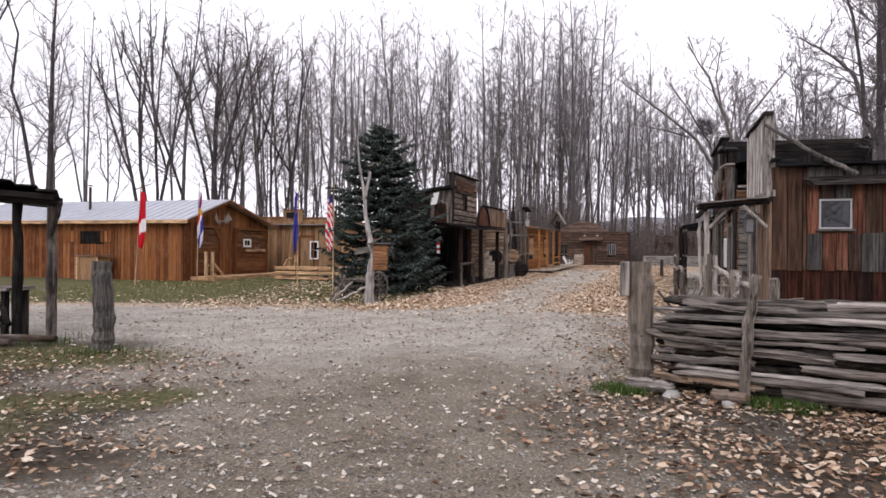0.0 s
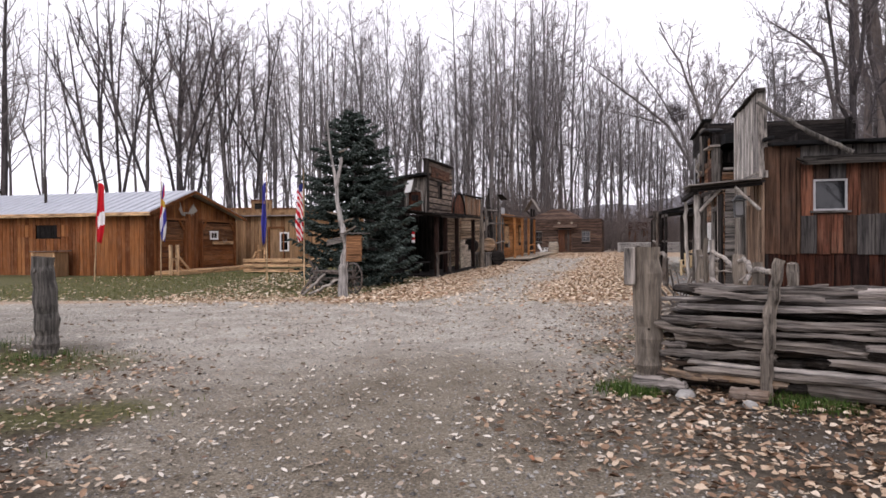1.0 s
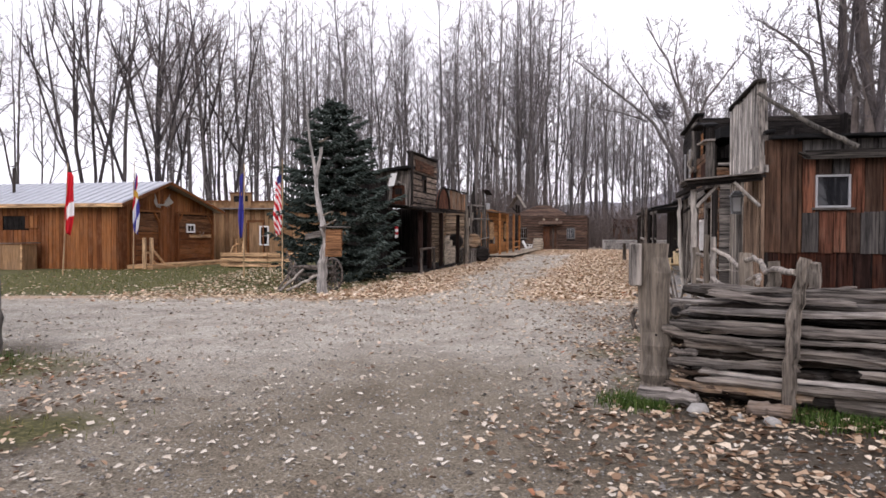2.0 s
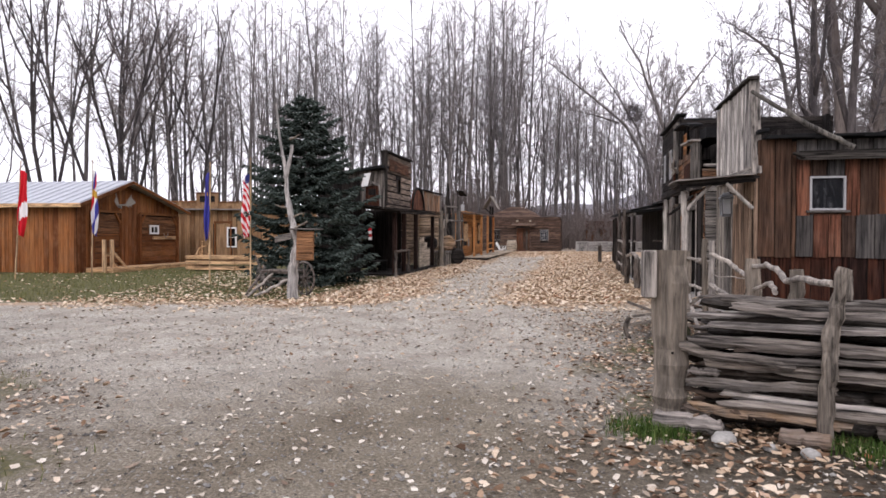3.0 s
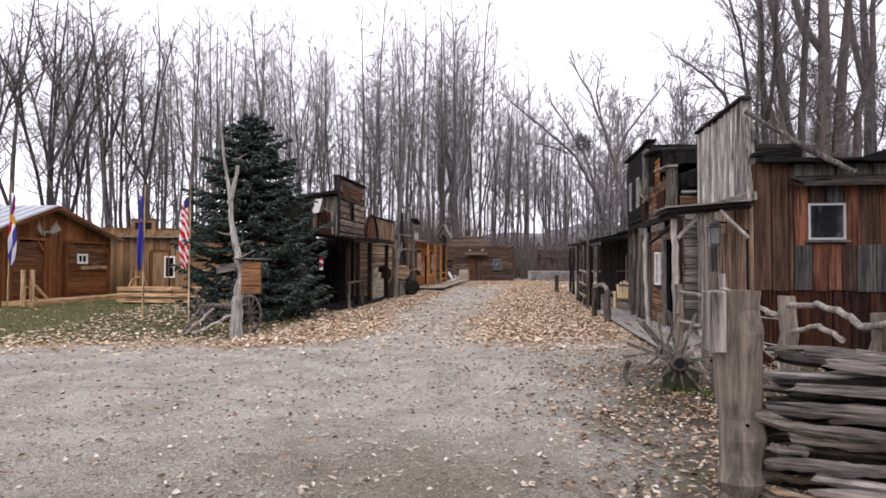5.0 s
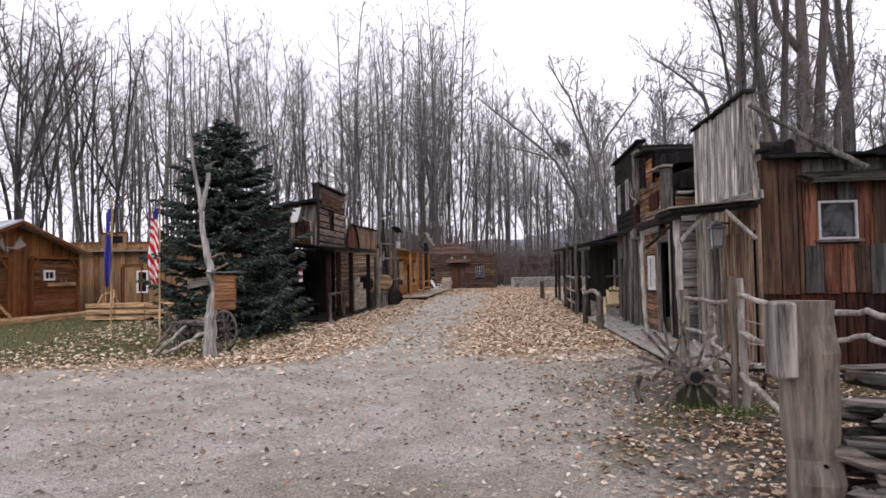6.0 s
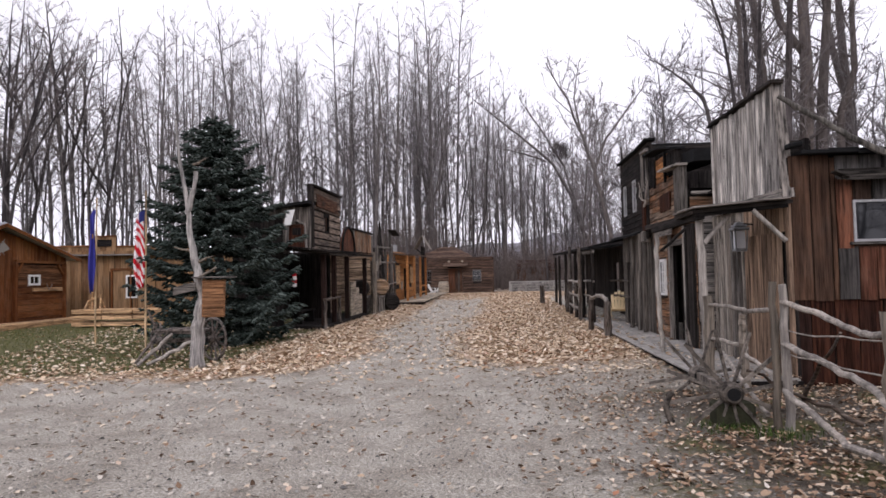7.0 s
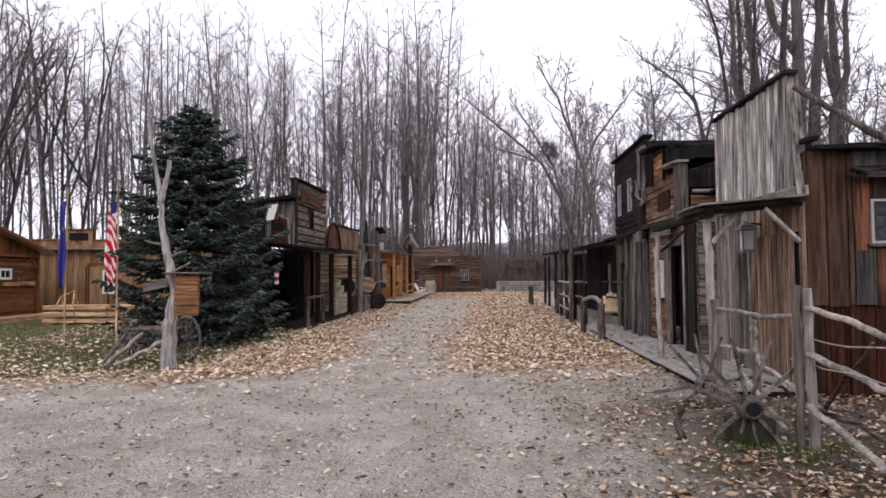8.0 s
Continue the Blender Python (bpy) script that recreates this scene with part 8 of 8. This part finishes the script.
def barrel_rack():
    t = thing("barrel_rack", left_row(10.6, 0.1, 0), "rough timber rack under the barrels", "rack")
    for s in (8.6, 9.1, 9.8, 10.5):
        for i in (-0.25, 0.5):
            beampart("leg", M_GREY, t, left_row(s, i, 0), left_row(s, i, 0.78), 0.12, 0.12)
    for i in (-0.25, 0.5):
        beampart("beam", M_GREY_H, t, left_row(8.4, i, 0.74), left_row(10.7, i, 0.74), 0.12, 0.1)


barrel_rack()


def stepped_counter():
    t = thing("stepped_screen", left_row(5.2, 0.4, 0), "pale stepped board screen on the porch", "screen")
    for k, (s0, s1, h) in enumerate(((4.5, 5.4, 1.4), (5.4, 6.0, 1.15), (6.0, 6.6, 0.85))):
        boxpart("panel", M_DECK, t, left_row((s0 + s1) / 2, 0.14, 0.14 + h / 2), D * (s1 - s0), E * 0.06, Z * h)


stepped_counter()


def porch_clutter():
    t = thing("barber_pole", left_row(0.15, 1.15, 1.7), "short red and white striped pole on the wall", "pole")
    for k in range(5):
        v, f = [], []
        c = left_row(0.05, 1.05, 1.45 + 0.12 * k)
        tube(v, f, [c, c + Z * 0.12], [0.07, 0.07], 12)
        mesh_part("band", v, f, M_CRED if k % 2 else M_CWHITE, t)
    b = thing("porch_bench", left_row(1.6, 1.3, 0.1), "dark plank bench on the porch", "bench")
    beampart("seat", M_DARK_H, b, left_row(0.6, 1.2, 0.55), left_row(2.4, 1.2, 0.55), 0.4, 0.05)
    for s in (0.8, 2.2):
        beampart("leg", M_DARK, b, left_row(s, 1.2, 0.12), left_row(s, 1.2, 0.53), 0.36, 0.06)
    r = thing("hitch_bar", left_row(0.2, -0.0, 0), "dark hitching bar before the porch", "hitching rail")
    for s in (-0.1, 1.9):
        log("post", M_DARKLOG, r, [left_row(s, -0.05, 0), left_row(s, -0.05, 1.0)], 0.06, 0.055)
    log("bar", M_DARKLOG, r, [left_row(-0.2, -0.05, 1.0), left_row(2.0, -0.05, 1.02)], 0.05, 0.045)


porch_clutter()


# ---- at the street's end ----
def stone_wall():
    t = thing("stone_wall", (18, 63.4, 0.4), "low grey stone wall past the cabin", "wall")
    a, b = Vector((16.0, 64.0, 0)), Vector((22.6, 62.3, 0))
    body = part("wall", sheet(a, b, 0.3, 1.33, -D, 0.45), M_STONE, t)
    u = (b - a).normalized()
    for r in range(4):
        s = RNG.uniform(0, 0.3)
        while s < 6.6:
            w = RNG.uniform(0.35, 0.75)
            piece("stone", M_STONEWALL, a + u * (s + w / 2) - D * 0.03 + Z * (0.46 + 0.235 * r), u * (w - 0.02), Z * 0.22, D * -0.08, body)
            s += w


M_STONEWALL = wood("grey_wall_stone", [(0.0, (0.16, 0.155, 0.15)), (1.0, (0.30, 0.29, 0.28))], "a", grey_part=0.3, dark=0.6)
stone_wall()


def shed_far():
    t = thing("far_shed", (22, 74, 0.5), "small brown shed among the trees", "shed")
    a, b = Vector((19.5, 73.5, 0)), Vector((23.5, 72.5, 0))
    wall(t, a, b, 0.4, 2.6, -D, M_BROWN, width=0.3)
    slab_roof("roof", M_RED, t, [a - D * 0.3 + Z * 2.7, b - D * 0.3 + Z * 2.7, b + D * 2 + Z * 3.6, a + D * 2 + Z * 3.6], 0.08)


shed_far()


def cask():
    t = thing("pale_cask", (9.6, 62.6, 0.38), "pale upright cask by the cabin door", "barrel")
    v, f = barrel_verts(Vector((9.75, 63.2, 0.9)), Z, 0.5, 1.1)
    mesh_part("body", v, f, M_DECK, t)


cask()


# ---- the open shelter by the lane ----
def lane_shelter():
    t = thing("lane_shelter", (-7.0, 10.6, 0), "open dark pole shelter with a plank roof", "shelter")
    for x, y in ((-6.6, 10.4), (-7.42, 10.68), (-10.4, 11.2), (-9.4, 12.6)):
        log("post", M_DARKLOG if y < 10.5 else M_DARK, t, [(x, y, 0), (x, y, 2.4)], 0.085, 0.075, sides=10)
    slab_roof("roof", M_DARK_H, t, [(-6.42, 10.15, 2.47), (-8.3, 13.0, 2.5), (-12.4, 13.0, 2.9), (-11.0, 10.15, 2.85)], 0.09, "dark plank roof")
    for k in range(12):
        x = -6.45 - k * 0.38
        z = 2.5 + 0.088 * k * 0.9
        beampart("roof_board", M_DARK_H, t, (x, 10.02 + 0.06 * math.sin(k * 2.2), z + 0.03), (x - 1.88, 12.95, z + 0.03), 0.3, 0.03)
    beampart("beam", M_DARK_H, t, (-6.45, 10.4, 2.36), (-11.0, 10.55, 2.68), 0.1, 0.14)
    beampart("beam", M_DARK_H, t, (-6.55, 10.3, 2.36), (-8.3, 12.8, 2.36), 0.1, 0.14)
    log("brace", M_DARK, t, [(-6.6, 10.35, 1.75), (-6.4, 10.3, 2.35)], 0.04, 0.035, steps=3)
    log("sill", M_RAIL_BROWN, t, [(-6.25, 10.0, 0.11), (-8.4, 10.1, 0.14)], 0.055, 0.05)
    log("sill", M_RAIL_BROWN, t, [(-6.9, 9.85, 0.06), (-8.6, 9.9, 0.08)], 0.06, 0.05)
    b = thing("shelter_table", (-8.2, 10.9, 0), "rough plank table with boxes under the shelter", "table")
    beampart("top", M_GREY_H, b, (-7.5, 10.9, 0.86), (-9.4, 11.0, 0.86), 0.7, 0.06)
    for x in (-7.65, -9.2):
        beampart("leg", M_DARK, b, (x, 10.7, 0), (x, 10.7, 0.83), 0.1, 0.1)
        beampart("leg", M_DARK, b, (x, 11.2, 0), (x, 11.2, 0.83), 0.1, 0.1)
    bk = thing("dark_barrow", (-7.75, 10.75, 0), "dark iron wheel and frame under the shelter", "barrow")
    spoked(bk, Vector((-7.6, 10.35, 0.36)), Vector((0.25, 1, 0)), 8, 0.32, rim=((0, 6.283),), mat=M_DARK, hub_r=0.06)
    log("handle", M_DARK, bk, [(-7.2, 10.2, 0.3), (-7.5, 10.4, 0.62), (-8.2, 10.6, 0.7)], 0.045, 0.035)


lane_shelter()
